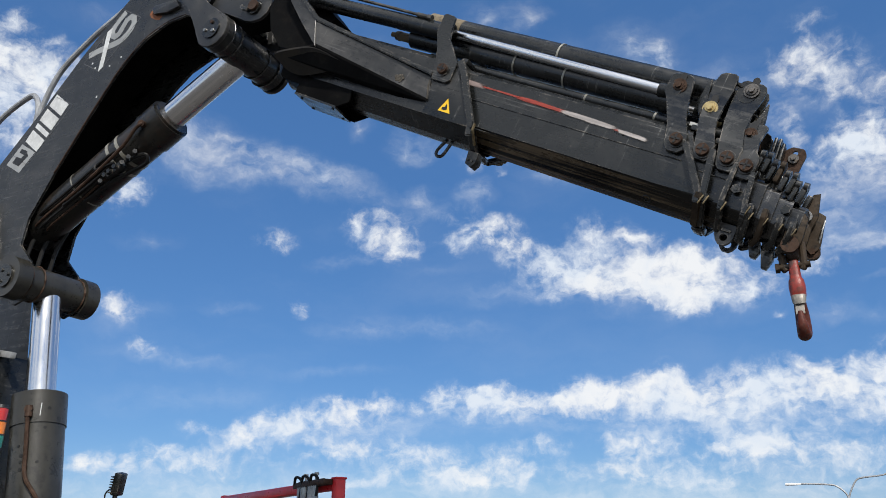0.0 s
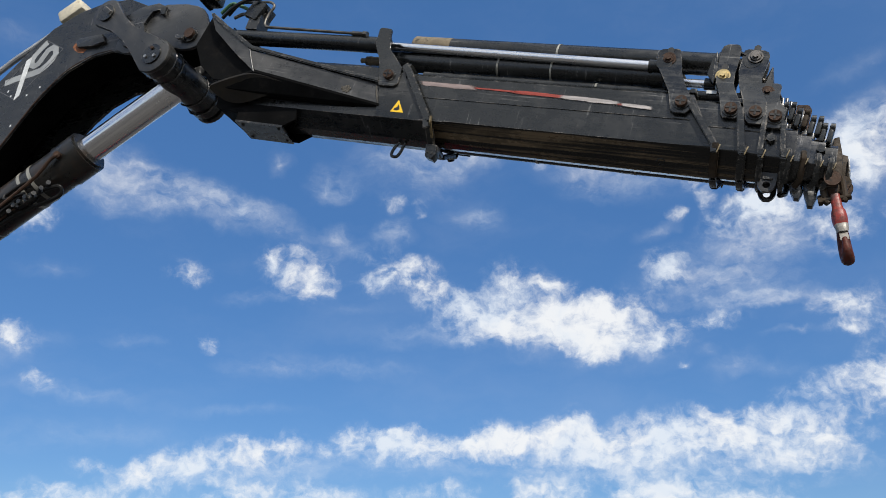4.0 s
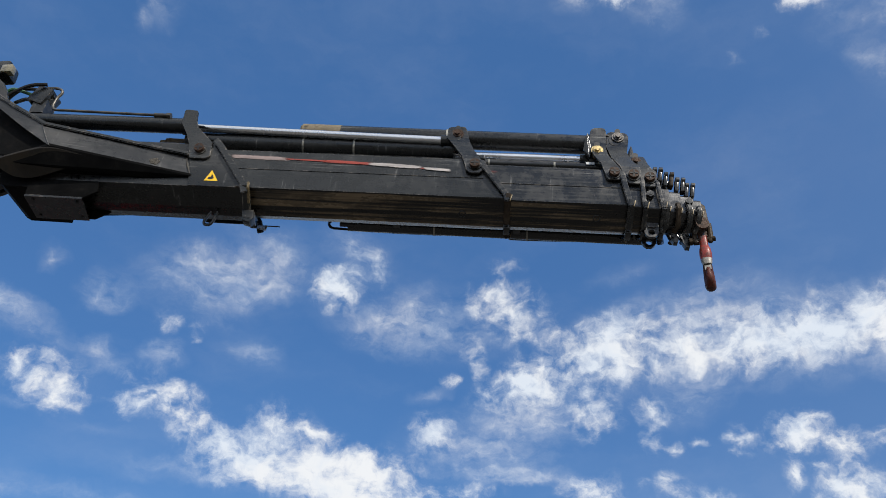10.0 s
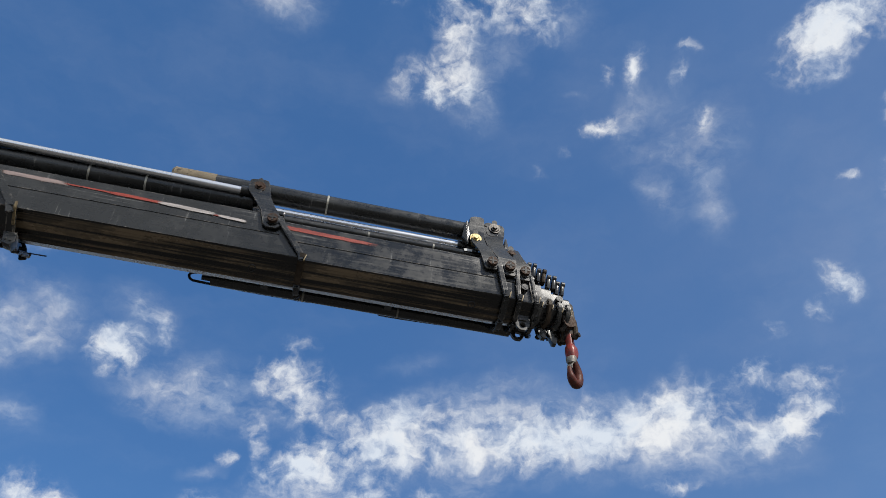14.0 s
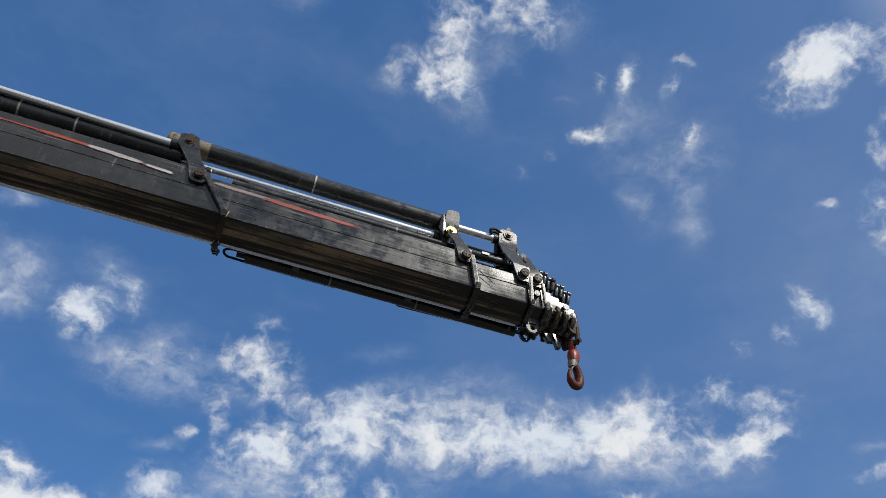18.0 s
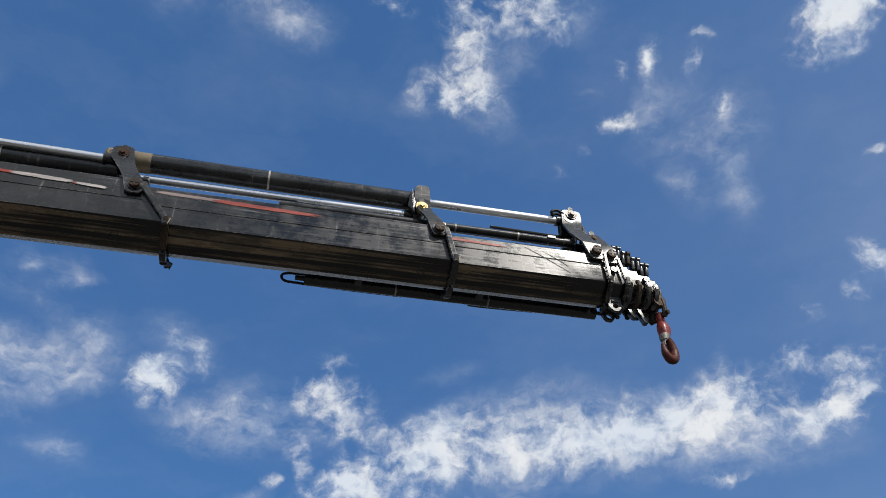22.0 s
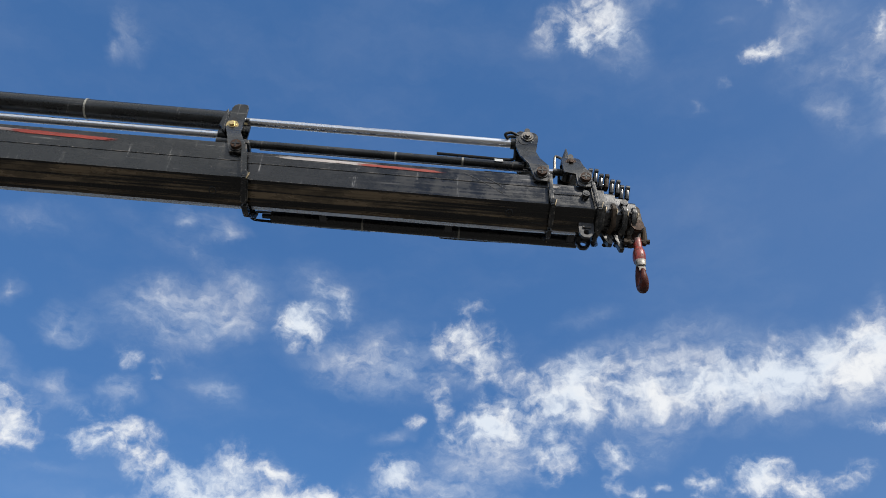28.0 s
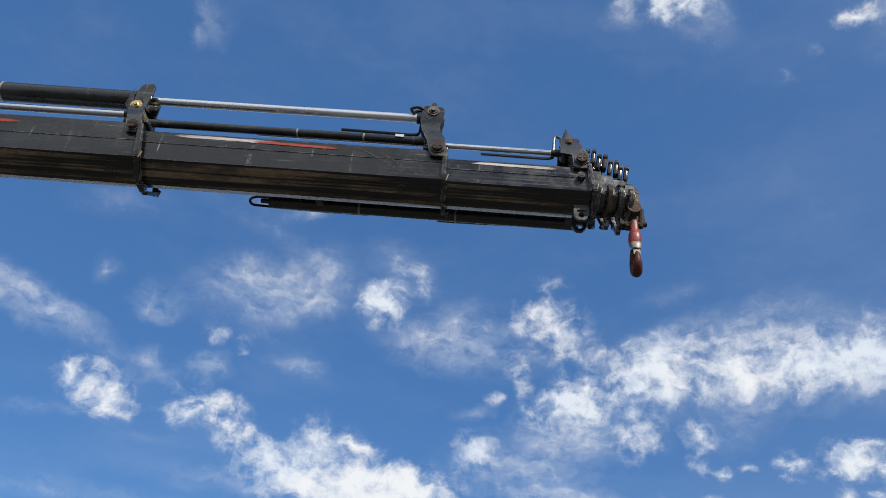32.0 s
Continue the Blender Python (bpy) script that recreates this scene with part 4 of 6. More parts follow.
# flared gusset between the hinge and the base section: outer face, top rib, under side
GUS_W = 0.345
for side in (1, -1):
    bm = bmesh.new()
    pts = [V(0.690, side * GUS_W, 0.245), V(0.790, side * GUS_W, 0.085), V(1.735, side * 0.212, -0.012), V(1.700, side * 0.205, 0.075), V(1.665, side * 0.202, 0.145)]
    vs = [bm.verts.new(p) for p in pts]
    back = [bm.verts.new(p + V(0, -side * 0.016, 0)) for p in pts]
    bm.faces.new(vs)
    bm.faces.new(back[::-1])
    for k in range(5):
        bm.faces.new((vs[k], vs[(k + 1) % 5], back[(k + 1) % 5], back[k]))
    part("gusset_face", bm, DUST, boom[0], smooth=0)
    bm = bmesh.new()
    for q in range(12):
        c, s = math.cos(q * 2.4), math.sin(q * 2.4)
        rr = 0.022 * math.sqrt((q + 0.5) / 12)
        at = V(1.478 + 1.4 * rr * c, side * (GUS_W - (1.478 + 1.4 * rr * c - 0.74) * 0.1395), 0.066 + rr * s)
        rod(bm, at, at + V(0, side * 0.004, 0), 0.012, 0.009, 7)
    part("mud_spot", bm, MUD, boom[0], "dried mud spot", smooth=0)
    bm = bmesh.new()
    pts = [V(0.690, side * GUS_W, 0.250), V(0.800, side * GUS_W, 0.078), V(0.575, side * 0.352, 0.215), V(0.340, side * 0.362, 0.375), V(0.235, side * 0.365, 0.520)]
    vs = [bm.verts.new(p) for p in pts]
    back = [bm.verts.new(p + V(0, -side * 0.02, 0)) for p in pts]
    bm.faces.new(vs)
    bm.faces.new(back[::-1])
    for k in range(5):
        bm.faces.new((vs[k], vs[(k + 1) % 5], back[(k + 1) % 5], back[k]))
    bmesh.ops.triangulate(bm, faces=[f for f in bm.faces if len(f.verts) > 4])
    part("gusset_shoulder", bm, DUST, boom[0], smooth=0)
    bm = bmesh.new()
    strap(bm, [V(0.25, side * 0.348, 0.490), V(0.42, side * 0.345, 0.392), V(0.69, side * 0.330, 0.252), V(1.02, side * 0.285, 0.216), V(1.36, side * 0.238, 0.180), V(1.68, side * 0.200, 0.148)], 0.055, 0.028, (0, 0, 1))
    part("gusset_rib", bm, BLACK, boom[0])
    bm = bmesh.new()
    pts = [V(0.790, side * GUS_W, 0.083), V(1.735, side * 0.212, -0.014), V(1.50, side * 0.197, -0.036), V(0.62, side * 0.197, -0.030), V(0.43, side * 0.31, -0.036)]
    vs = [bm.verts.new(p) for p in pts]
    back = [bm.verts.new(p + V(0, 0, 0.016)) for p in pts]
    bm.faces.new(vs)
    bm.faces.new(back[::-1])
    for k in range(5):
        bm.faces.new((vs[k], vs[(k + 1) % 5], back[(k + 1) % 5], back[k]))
    # deep shade under the gusset is put into this blacker paint
    part("gusset_underside", bm, SHADE_GREASE, boom[0], smooth=0)
    bm = bmesh.new()
    pts = [V(0.800, side * (GUS_W - 0.002), 0.080), V(0.62, side * 0.335, 0.028), V(0.425, side * 0.315, -0.040), V(0.50, side * 0.275, -0.078), V(0.575, side * 0.24, -0.105), V(0.70, side * 0.225, -0.10), V(0.95, side * 0.262, -0.018), V(1.12, side * 0.288, 0.036)]
    for turn in range(2):
        pts = [p.lerp(q, k) for p, q in zip(pts, pts[1:] + pts[:1]) for k in (0.2, 0.8)]
    n = len(pts)
    vs = [bm.verts.new(p + V(0, 0, -0.004)) for p in pts]
    back = [bm.verts.new(p + V(0, 0, 0.010)) for p in pts]
    bm.faces.new(vs)
    bm.faces.new(back[::-1])
    for k in range(n):
        bm.faces.new((vs[k], vs[(k + 1) % n], back[(k + 1) % n], back[k]))
    bmesh.ops.triangulate(bm, faces=[f for f in bm.faces if len(f.verts) > 4])
    part("gusset_web", bm, WEB, boom[0], "brown oily web plate", smooth=0.5)
    bm = bmesh.new()
    hose(bm, [V(0.688, side * (GUS_W + 0.002), 0.25), V(0.740, side * (GUS_W + 0.004), 0.165), V(0.792, side * (GUS_W + 0.002), 0.083)], 0.0035, 6)
    part("weld_bead", bm, DUST, boom[0], "grey weld bead")
    bm = bmesh.new()
    hose(bm, [V(1.672, side * 0.212, 0.125), V(1.690, side * 0.214, 0.075), V(1.705, side * 0.216, 0.045), V(1.725, side * 0.216, 0.0)], lambda q: 0.002 + 0.003 * math.sin(math.pi * q) ** 2, 6)
    part("weld_bead", bm, MUD, boom[0], "pale scraped weld")
# webs and root plates blackened so the hinge cavity reads as shaded
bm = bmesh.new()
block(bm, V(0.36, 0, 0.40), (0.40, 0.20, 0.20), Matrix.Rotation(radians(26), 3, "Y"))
part("hinge_web", bm, SHADE_GREASE, boom[0])
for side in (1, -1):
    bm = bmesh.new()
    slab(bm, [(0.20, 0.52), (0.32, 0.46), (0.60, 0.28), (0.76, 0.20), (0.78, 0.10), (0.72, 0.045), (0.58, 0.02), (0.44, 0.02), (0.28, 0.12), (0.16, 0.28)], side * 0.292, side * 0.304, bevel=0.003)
    part("root_plate", bm, SHADE_GREASE, boom[0], smooth=0.3)

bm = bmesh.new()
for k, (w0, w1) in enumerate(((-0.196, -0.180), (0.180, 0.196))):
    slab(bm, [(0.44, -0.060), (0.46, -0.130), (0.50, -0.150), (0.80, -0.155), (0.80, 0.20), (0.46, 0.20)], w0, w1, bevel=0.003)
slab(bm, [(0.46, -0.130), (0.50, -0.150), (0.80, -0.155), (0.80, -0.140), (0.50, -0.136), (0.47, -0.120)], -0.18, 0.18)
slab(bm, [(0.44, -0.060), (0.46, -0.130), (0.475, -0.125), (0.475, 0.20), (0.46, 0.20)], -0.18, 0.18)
part("root_box", bm, SHADE_GREASE, boom[0], smooth=0.3)
# box bracket under the base section
STOW = [(0.672, 0.200, -0.228), (1.066, 0.200, -0.232), (1.020, -0.040, -0.235), (0.645, -0.040, -0.232)]
bm = bmesh.new()
vs = [bm.verts.new(V(*p)) for p in STOW]
vs2 = [bm.verts.new(V(*p) + Vector((0, 0, 0.014))) for p in STOW]
bm.faces.new(vs)
bm.faces.new(vs2[::-1])
for k in range(4):
    bm.faces.new((vs[k], vs[(k + 1) % 4], vs2[(k + 1) % 4], vs2[k]))
part("stow_plate", bm, BLACK_DUSTY, boom[0], "scuffed grey base plate", smooth=0)
bm = bmesh.new()
for w0, w1 in ((0.185, 0.199), (-0.035, -0.022)):
    slab(bm, [(0.675, -0.222), (1.060, -0.226), (1.150, -0.165), (1.130, -0.085), (0.660, -0.085)], w0, w1)
slab(bm, [(0.675, -0.222), (0.690, -0.222), (0.690, -0.10), (0.675, -0.10)], -0.02, 0.185)
part("stow_bracket", bm, SHADE_GREASE, boom[0], smooth=0)
for u, w in ((0.72, 0.165), (1.02, 0.165), (0.69, 0.0), (0.985, 0.0)):
    bm = bmesh.new()
    rod(bm, V(u, w, -0.240), V(u, w, -0.228), 0.010, seg=10)
    part("bolt_hole", bm, INK, boom[0])

# extension cylinders on top: barrel on one section, chromed rod on the next
def barrel(i, u0, u1, w, v, r, cap=None, bands=(), material=None, lift=0.0):
    bm = bmesh.new()
    rod(bm, V(u0, w, v + lift), V(u1, w, v), r, seg=28)
    rod(bm, V(u1 - 0.07, w, v), V(u1, w, v), r * 1.12, seg=28)
    b = part("cylinder_barrel", bm, material or BLACK, boom[i])
    if cap:
        long, rr = cap
        bm = bmesh.new()
        rod(bm, V(u0 - long, w, v - 0.012), V(u0 + 0.01, w, v - 0.012), rr, seg=24)
        rod(bm, V(u0 - long - 0.045, w, v - 0.012), V(u0 - long, w, v - 0.012), rr * 0.55, seg=12)
        rod(bm, V(u0 - long + 0.02, w, v - 0.012), V(u0 - long + 0.035, w, v - 0.012), rr * 1.1, seg=24)
        part("cylinder_cap", bm, TAN, boom[i], "dusty tan cylinder end")
    for u in bands:
        bm = bmesh.new()
        rise = v + lift * (u1 - u) / (u1 - u0)
        rod(bm, V(u - 0.006, w, rise), V(u + 0.006, w, rise), r * 1.05, seg=28)
        part("band", bm, BAND, boom[i], "thin bright clamp band")
    return b


def piston(i, u0, u1, w, v, r, eye, drop=0.0):
    part("piston_rod", bm_of((rod, V(u0, w, v + drop), V(u1, w, v), r, r, 28)), CHROME, boom[i], "polished chrome piston rod")
    bm = bmesh.new()
    rod(bm, V(u1 - 0.06, w, v), V(u1 + 0.02, w, v), r * 1.35, seg=20)
    rod(bm, V(u1 + 0.03, w - 0.05, v), V(u1 + 0.03, w + 0.05, v), eye, seg=20)
    part("rod_eye", bm, BLACK, boom[i])


barrel(0, 0.28, 1.60, 0.135, 0.474, 0.054)
piston(1, 0.95, 3.37, 0.100, 0.458, 0.028, 0.045, drop=0.048)
barrel(1, 1.53, 3.40, 0.020, 0.432, 0.069, cap=(0.15, 0.030), bands=(2.367, 2.719))
piston(2, 1.45, 3.56, 0.000, 0.425, 0.025, 0.042)
barrel(2, 1.60, 3.62, 0.000, 0.555, 0.066, bands=(2.60,), lift=0.012)
part("cylinder_sleeve", bm_of((rod, V(1.590, 0, 0.567), V(1.86, 0, 0.5655), 0.0675, 0.0675, 28), (rod, V(1.575, 0, 0.567), V(1.591, 0, 0.567), 0.056, 0.0675, 28)), TAN, boom[2], "dusty tan cylinder end")
piston(3, 1.65, 3.70, 0.000, 0.562, 0.028, 0.045)
barrel(3, 1.75, 3.72, 0.050, 0.319, 0.027, bands=(2.90, 3.33))
piston(4, 1.85, 3.80, 0.020, 0.322, 0.018, 0.035)
# label and steel pipe along the thin cylinder
part("label_plate", bm_of((block, V(3.56, 0.085, 0.325), (0.055, 0.004, 0.02))), WHITE, boom[3], "small white label")
bm = bmesh.new()
hose(bm, [V(3.16, 0.0, 0.420), V(3.40, 0.0, 0.417), V(3.62, 0.0, 0.415), V(3.665, 0.0, 0.430), V(3.672, 0.0, 0.495), V(3.675, 0.0, 0.555)], 0.010)
part("steel_pipe", bm, RUBBER, boom[3])
bm = bmesh.new()
hose(bm, [V(3.30, -0.01, 0.300), V(3.55, -0.01, 0.298), V(3.73, -0.01, 0.300), V(3.755, -0.01, 0.335), V(3.76, -0.01, 0.465), V(3.775, -0.02, 0.498), V(3.83, -0.02, 0.470)], 0.009)
part("steel_pipe", bm, PIPE, boom[4])
bm = bmesh.new()
hose(bm, [V(3.62, 0.03, 0.575), V(3.60, 0.05, 0.595), V(3.64, 0.05, 0.615), V(3.69, 0.04, 0.60)], 0.010)
hose(bm, [V(3.63, -0.03, 0.57), V(3.62, 0.0, 0.615), V(3.67, 0.0, 0.63), V(3.72, 0.0, 0.605)], 0.010)
part("hose_loop", bm, RUBBER, boom[3])
# lug pins and washers
for i, u, w, v, r, m in ((1, 3.419, 0.139, 0.484, 0.042, RUST), (2, 3.605, 0.095, 0.425, 0.040, BRASSY), (3, 3.745, 0.047, 0.588, 0.040, WASHER), (4, 3.846, 0.088, 0.345, 0.036, RUST)):
    bm = bmesh.new()
    rod(bm, V(u, w - 0.16, v), V(u, w + 0.010, v), r * 0.8, seg=20)
    rod(bm, V(u, w + 0.004, v), V(u, w + 0.010, v), r, seg=24)
    rod(bm, V(u, w + 0.010, v), V(u, w + 0.016, v), r * 0.72, r * 0.66, 24)
    rod(bm, V(u, w + 0.016, v), V(u, w + 0.030, v), r * 0.42, seg=6)
    part("lug_pin", bm, m, boom[i], "bolt with bright plated washer")
    bm = bmesh.new()
    slab(bm, [(u - 0.018, v + 0.03), (u + 0.018, v + 0.03), (u + 0.018, v + 0.068), (u + 0.006, v + 0.08), (u - 0.006, v + 0.08), (u - 0.018, v + 0.068)], w - 0.006, w + 0.001)
    part("slot_hole", bm, INK, boom[i])
# fins beside the second and fourth brackets
bm = bmesh.new()
slab(bm, [(3.515, 0.44), (3.560, 0.38), (3.572, 0.44), (3.545, 0.59), (3.530, 0.56)], 0.075, 0.088, bevel=0.004)
slab(bm, [(3.530, 0.42), (3.555, 0.40), (3.545, 0.55), (3.532, 0.53)], 0.02, 0.09, bevel=0.004)
part("hose_guard", bm, BLACK, boom[2])
bm = bmesh.new()
rod(bm, V(3.828, -0.01, 0.40), V(3.832, -0.01, 0.47), 0.036, 0.028, 10)
rod(bm, V(3.832, -0.01, 0.469), V(3.836, -0.01, 0.565), 0.028, 0.004, 10)
part("hose_guard", bm, BLACK, boom[4], smooth=0)

# cylinder under the fourth section, on its far side
UW, UV = -0.250, -0.016
bm = bmesh.new()
rod(bm, V(1.96, UW, UV), V(3.93, UW, UV), 0.046, seg=24)
rod(bm, V(1.90, UW, UV), V(1.97, UW, UV), 0.018, seg=12)
part("lower_cylinder", bm, BLACK, boom[4])
bm = bmesh.new()
hose(bm, [V(1.97, UW - 0.03, UV + 0.050), V(1.87, UW - 0.03, UV + 0.053), V(1.825, UW - 0.03, UV + 0.040), V(1.815, UW - 0.03, UV + 0.015), V(1.84, UW - 0.03, UV - 0.013), V(1.91, UW - 0.03, UV - 0.019), V(2.2, UW - 0.03, UV - 0.027), V(2.6, UW - 0.03, UV - 0.027)], 0.009)
part("pipe_loop", bm, RUBBER, boom[4])
bm = bmesh.new()
hose(bm, [V(3.05, UW - 0.05, UV + 0.03), V(3.05, UW - 0.05, UV - 0.011), V(3.09, UW - 0.05, UV - 0.019), V(3.3, UW - 0.05, UV - 0.016), V(3.7, UW - 0.05, UV - 0.001), V(3.95, UW - 0.05, UV + 0.009)], 0.010)
part("lower_pipe", bm, BLACK, boom[4])
for u in (2.55, 3.17):
    part("band", bm_of((rod, V(u - 0.006, UW, UV), V(u + 0.006, UW, UV), 0.050, 0.050, 24)), BAND, boom[4])

# eyelet plates under the fourth section's end: real holes
def holed_plate(bm, outline, hole, r, w0, w1):
    """A plate with one round hole; the outline runs round the hole."""
    n = 28
    rings = []
    for w in (w0, w1):
        rim, eye = [], []
        for k in range(n):
            a = 2 * math.pi * k / n
            dx, dy = math.cos(a), math.sin(a)
            best = 9.0
            for (x0, y0), (x1, y1) in zip(outline, outline[1:] + outline[:1]):
                ex, ey = x1 - x0, y1 - y0
                den = dx * ey - dy * ex
                if abs(den) < 1e-9:
                    continue
                px, py = x0 - hole[0], y0 - hole[1]
                s, q = (px * ey - py * ex) / den, (px * dy - py * dx) / den
                if s > 0 and -1e-6 <= q <= 1 + 1e-6:
                    best = min(best, s)
            rim.append(bm.verts.new(V(hole[0] + dx * best, w, hole[1] + dy * best)))
            eye.append(bm.verts.new(V(hole[0] + dx * r, w, hole[1] + dy * r)))
        rings.append((rim, eye))
    (ra, ea), (rb, eb) = rings
    for k in range(n):
        q = (k + 1) % n
        for quad in ((ra[k], ra[q], ea[q], ea[k]), (rb[q], rb[k], eb[k], eb[q]), (ra[q], ra[k], rb[k], rb[q]), (ea[k], ea[q], eb[q], eb[k])):
            bm.faces.new(quad)


SCRAPED = boom_paint("scraped_bare_plate", (0.007, 0.0072, 0.0075), (0.028, 0.027, 0.026), (0.26, 0.25, 0.24), 0.24, 0.9, 0.54, 1.5, (0.18, 0.165, 0.15))
for side in (1, -1):
    bm = bmesh.new()
    holed_plate(bm, [(3.885, -0.08), (3.976, -0.08), (3.976, -0.185), (3.965, -0.208), (3.948, -0.224), (3.915, -0.224), (3.897, -0.208), (3.885, -0.185)], (3.932, -0.186), 0.019, side * 0.046, side * 0.066)
    part("eyelet_plate", bm, DUST, boom[4], "scuffed steel eyelet plate")
    part("eyelet_bar", bm_of((block, V(3.932, side * 0.070, -0.150), (0.048, 0.012, 0.014), None, 0.003)), BLACK, boom[4])
    bm = bmesh.new()
    rod(bm, V(3.918, side * 0.140, 0.035), V(3.918, side * 0.170, 0.035), 0.024, seg=6)
    rod(bm, V(3.918, side * 0.168, 0.035), V(3.918, side * 0.172, 0.035), 0.012, seg=12)
    part("hex_bolt", bm, BLACK, boom[4])

# the last, nested sections: stacked ends with guide tabs above and below
STACK = [(0.125, 0.136, -0.060, -0.136, 0.028, 2.6, 4.035, 4.045), (0.113, 0.120, -0.059, -0.132, 0.027, 2.7, 4.105, 4.115),
         (0.101, 0.100, -0.058, -0.129, 0.026, 2.8, 4.175, 4.185), (0.090, 0.078, -0.057, -0.126, 0.025, 2.9, 4.235, 4.240)]
for j, shape in enumerate(STACK):
    W, top, low, bot, bw, u0, ut, ul = shape
    s = tube(shape, "nested_section")
    s.parent = boom[4]
    s.data.materials[1] = BLACK
    s.data.materials[0] = s.data.materials[1] = s.data.materials[2] = SCRAPED if j in (1, 2) else BLACK_WORN
    for side in (1, -1):
        bm = bmesh.new()
        strap(bm, [V(ut - 0.022, side * (W + 0.010), -0.012), V(ut - 0.016, side * (W + 0.018), -0.05), V(ut - 0.014, side * (W + 0.016), low + 0.005), V(ul - 0.030, side * (bw + 0.05), bot - 0.012), V(ul - 0.055, side * (bw + 0.02), bot - 0.035)], 0.030, 0.026, [(0, -side, 0), (0, -side, 0), (0, -side, -0.3), (0, -side * 0.7, -0.7), (0, -side * 0.6, -0.8)])
        part("guide_strap", bm, RAW_EDGE if j == 1 else BLACK, boom[4])
        part("shim", bm_of((block, V(ut + 0.001, side * (W + 0.032), -0.070), (0.006, 0.010, 0.040), Matrix.Rotation(radians(12), 3, "Y"), 0.002)), SHIM, boom[4], "tan bronze shim")
        for du, rusty in ((-0.080, False), (-0.044, j == 1)):
            bm = bmesh.new()
            lift = top + 0.040 + 0.010 * (3 - j)
            block(bm, V(ut + du, side * (W - 0.012), lift + 0.010), (0.027, 0.054, 0.108), Matrix.Rotation(radians(5), 3, "Y"), 0.010)
            rod(bm, V(ut + du - 0.006, side * (W + 0.002), lift + 0.046), V(ut + du + 0.016, side * (W + 0.002), lift + 0.046), 0.022, seg=20)
            part("guide_tab", bm, RAW_EDGE if rusty else BLACK, boom[4])
    if j in (1, 2):
        bm = bmesh.new()
        deep = 0.09 if j == 1 else 0.126
        slab(bm, [(ut - 0.080, bot), (ut - 0.020, bot), (ut + 0.002, bot - deep * 0.55), (ut - 0.010, bot - deep), (ut - 0.035, bot - deep), (ut - 0.055, bot - deep * 0.6)], -0.020, 0.020, bevel=0.003)
        part("stop_plate", bm, BLACK, boom[4])
# far-side lug with its rusty bolt
bm = bmesh.new()
holed_plate(bm, [(3.965, 0.10), (4.055, 0.10), (4.065, 0.425), (4.045, 0.452), (3.985, 0.448), (3.962, 0.425)], (4.010, 0.420), 0.013, -0.205, -0.190)
part("far_lug", bm, RUST, boom[4], "rusty lug plate")
part("far_lug_bolt", bm_of((rod, V(4.014, -0.19, 0.385), V(4.014, -0.178, 0.385), 0.028, 0.026, 20), (rod, V(4.014, -0.178, 0.385), V(4.014, -0.165, 0.385), 0.013, 0.013, 6)), WASHER, boom[4])
part("far_arm", bm_of((block, V(4.00, -0.16, 0.06), (0.10, 0.10, 0.10), None, 0.01)), BLACK, boom[4])
for u in (2.3, 3.1, 3.88):
    part("cylinder_clip", bm_of((block, V(u, -0.185, -0.035), (0.05, 0.10, 0.035), None, 0.006)), BLACK, boom[4])
# taller guide plates on the far side, before the lug
for u, v1 in ((3.905, 0.44), (3.928, 0.455), (3.951, 0.455), (3.974, 0.435)):
    bm = bmesh.new()
    block(bm, V(u, -0.165, v1 * 0.5 + 0.02), (0.017, 0.075, v1 - 0.04), Matrix.Rotation(radians(-6), 3, "Y"), 0.006)
    part("far_guide", bm, BLACK, boom[4])
# long slanting scrapes near the third extension's end
for k, (u, v, run, fall) in enumerate(((3.33, 0.142, 0.30, 0.175), (3.47, 0.115, 0.15, 0.095))):
    W = SECTIONS[3][0] + 0.0008
    bm = bmesh.new()
    hose(bm, [V(u, W, v), V(u + run * 0.4, W, v - fall * 0.36), V(u + run, W, v - fall)], lambda q: 0.0006 + 0.0018 * math.sin(math.pi * q), 6)
    part("scrape_mark", bm, SCRATCH, boom[3], "bright slanting scrape")
# stamped rings on the sliding faces
for i, u, k in ((1, 3.50, 0.78), (2, 3.60, 0.70), (3, 3.632, 0.60)):
    W, top, low, bot, bw = SECTIONS[i][:5]
    a, b1 = bw + 0.018, bot + 0.011
    n = Vector((0, -(low - b1), -(W - a))).normalized()
    at = V(u, W + (a - W) * k, low + (b1 - low) * k)
    bm = bmesh.new()
    hose(bm, [at + n * 0.001 + Matrix.Rotation(2 * math.pi * q / 9, 3, n) @ Vector((0.021, 0, 0)) for q in range(10)], 0.0035, 6)
    rod(bm, at, at + n * 0.002, 0.006, seg=8)
    part("stamped_ring", bm, INK, boom[i])
part("top_lug", bm_of((slab, [(3.99, 0.13), (4.05, 0.13), (4.06, 0.22), (4.04, 0.25), (4.0, 0.24)], 0.03, 0.055, 0.004)), BLACK, boom[4])
part("top_lug", bm_of((slab, [(4.03, 0.11), (4.07, 0.11), (4.075, 0.20), (4.055, 0.215)], -0.06, -0.035, 0.004)), BLACK, boom[4])
for side in (1, -1):
    bm = bmesh.new()
    rod(bm, V(4.160, side * 0.092, 0.022), V(4.160, side * 0.128, 0.022), 0.024, seg=6)
    part("hex_bolt", bm, BLACK, boom[4])
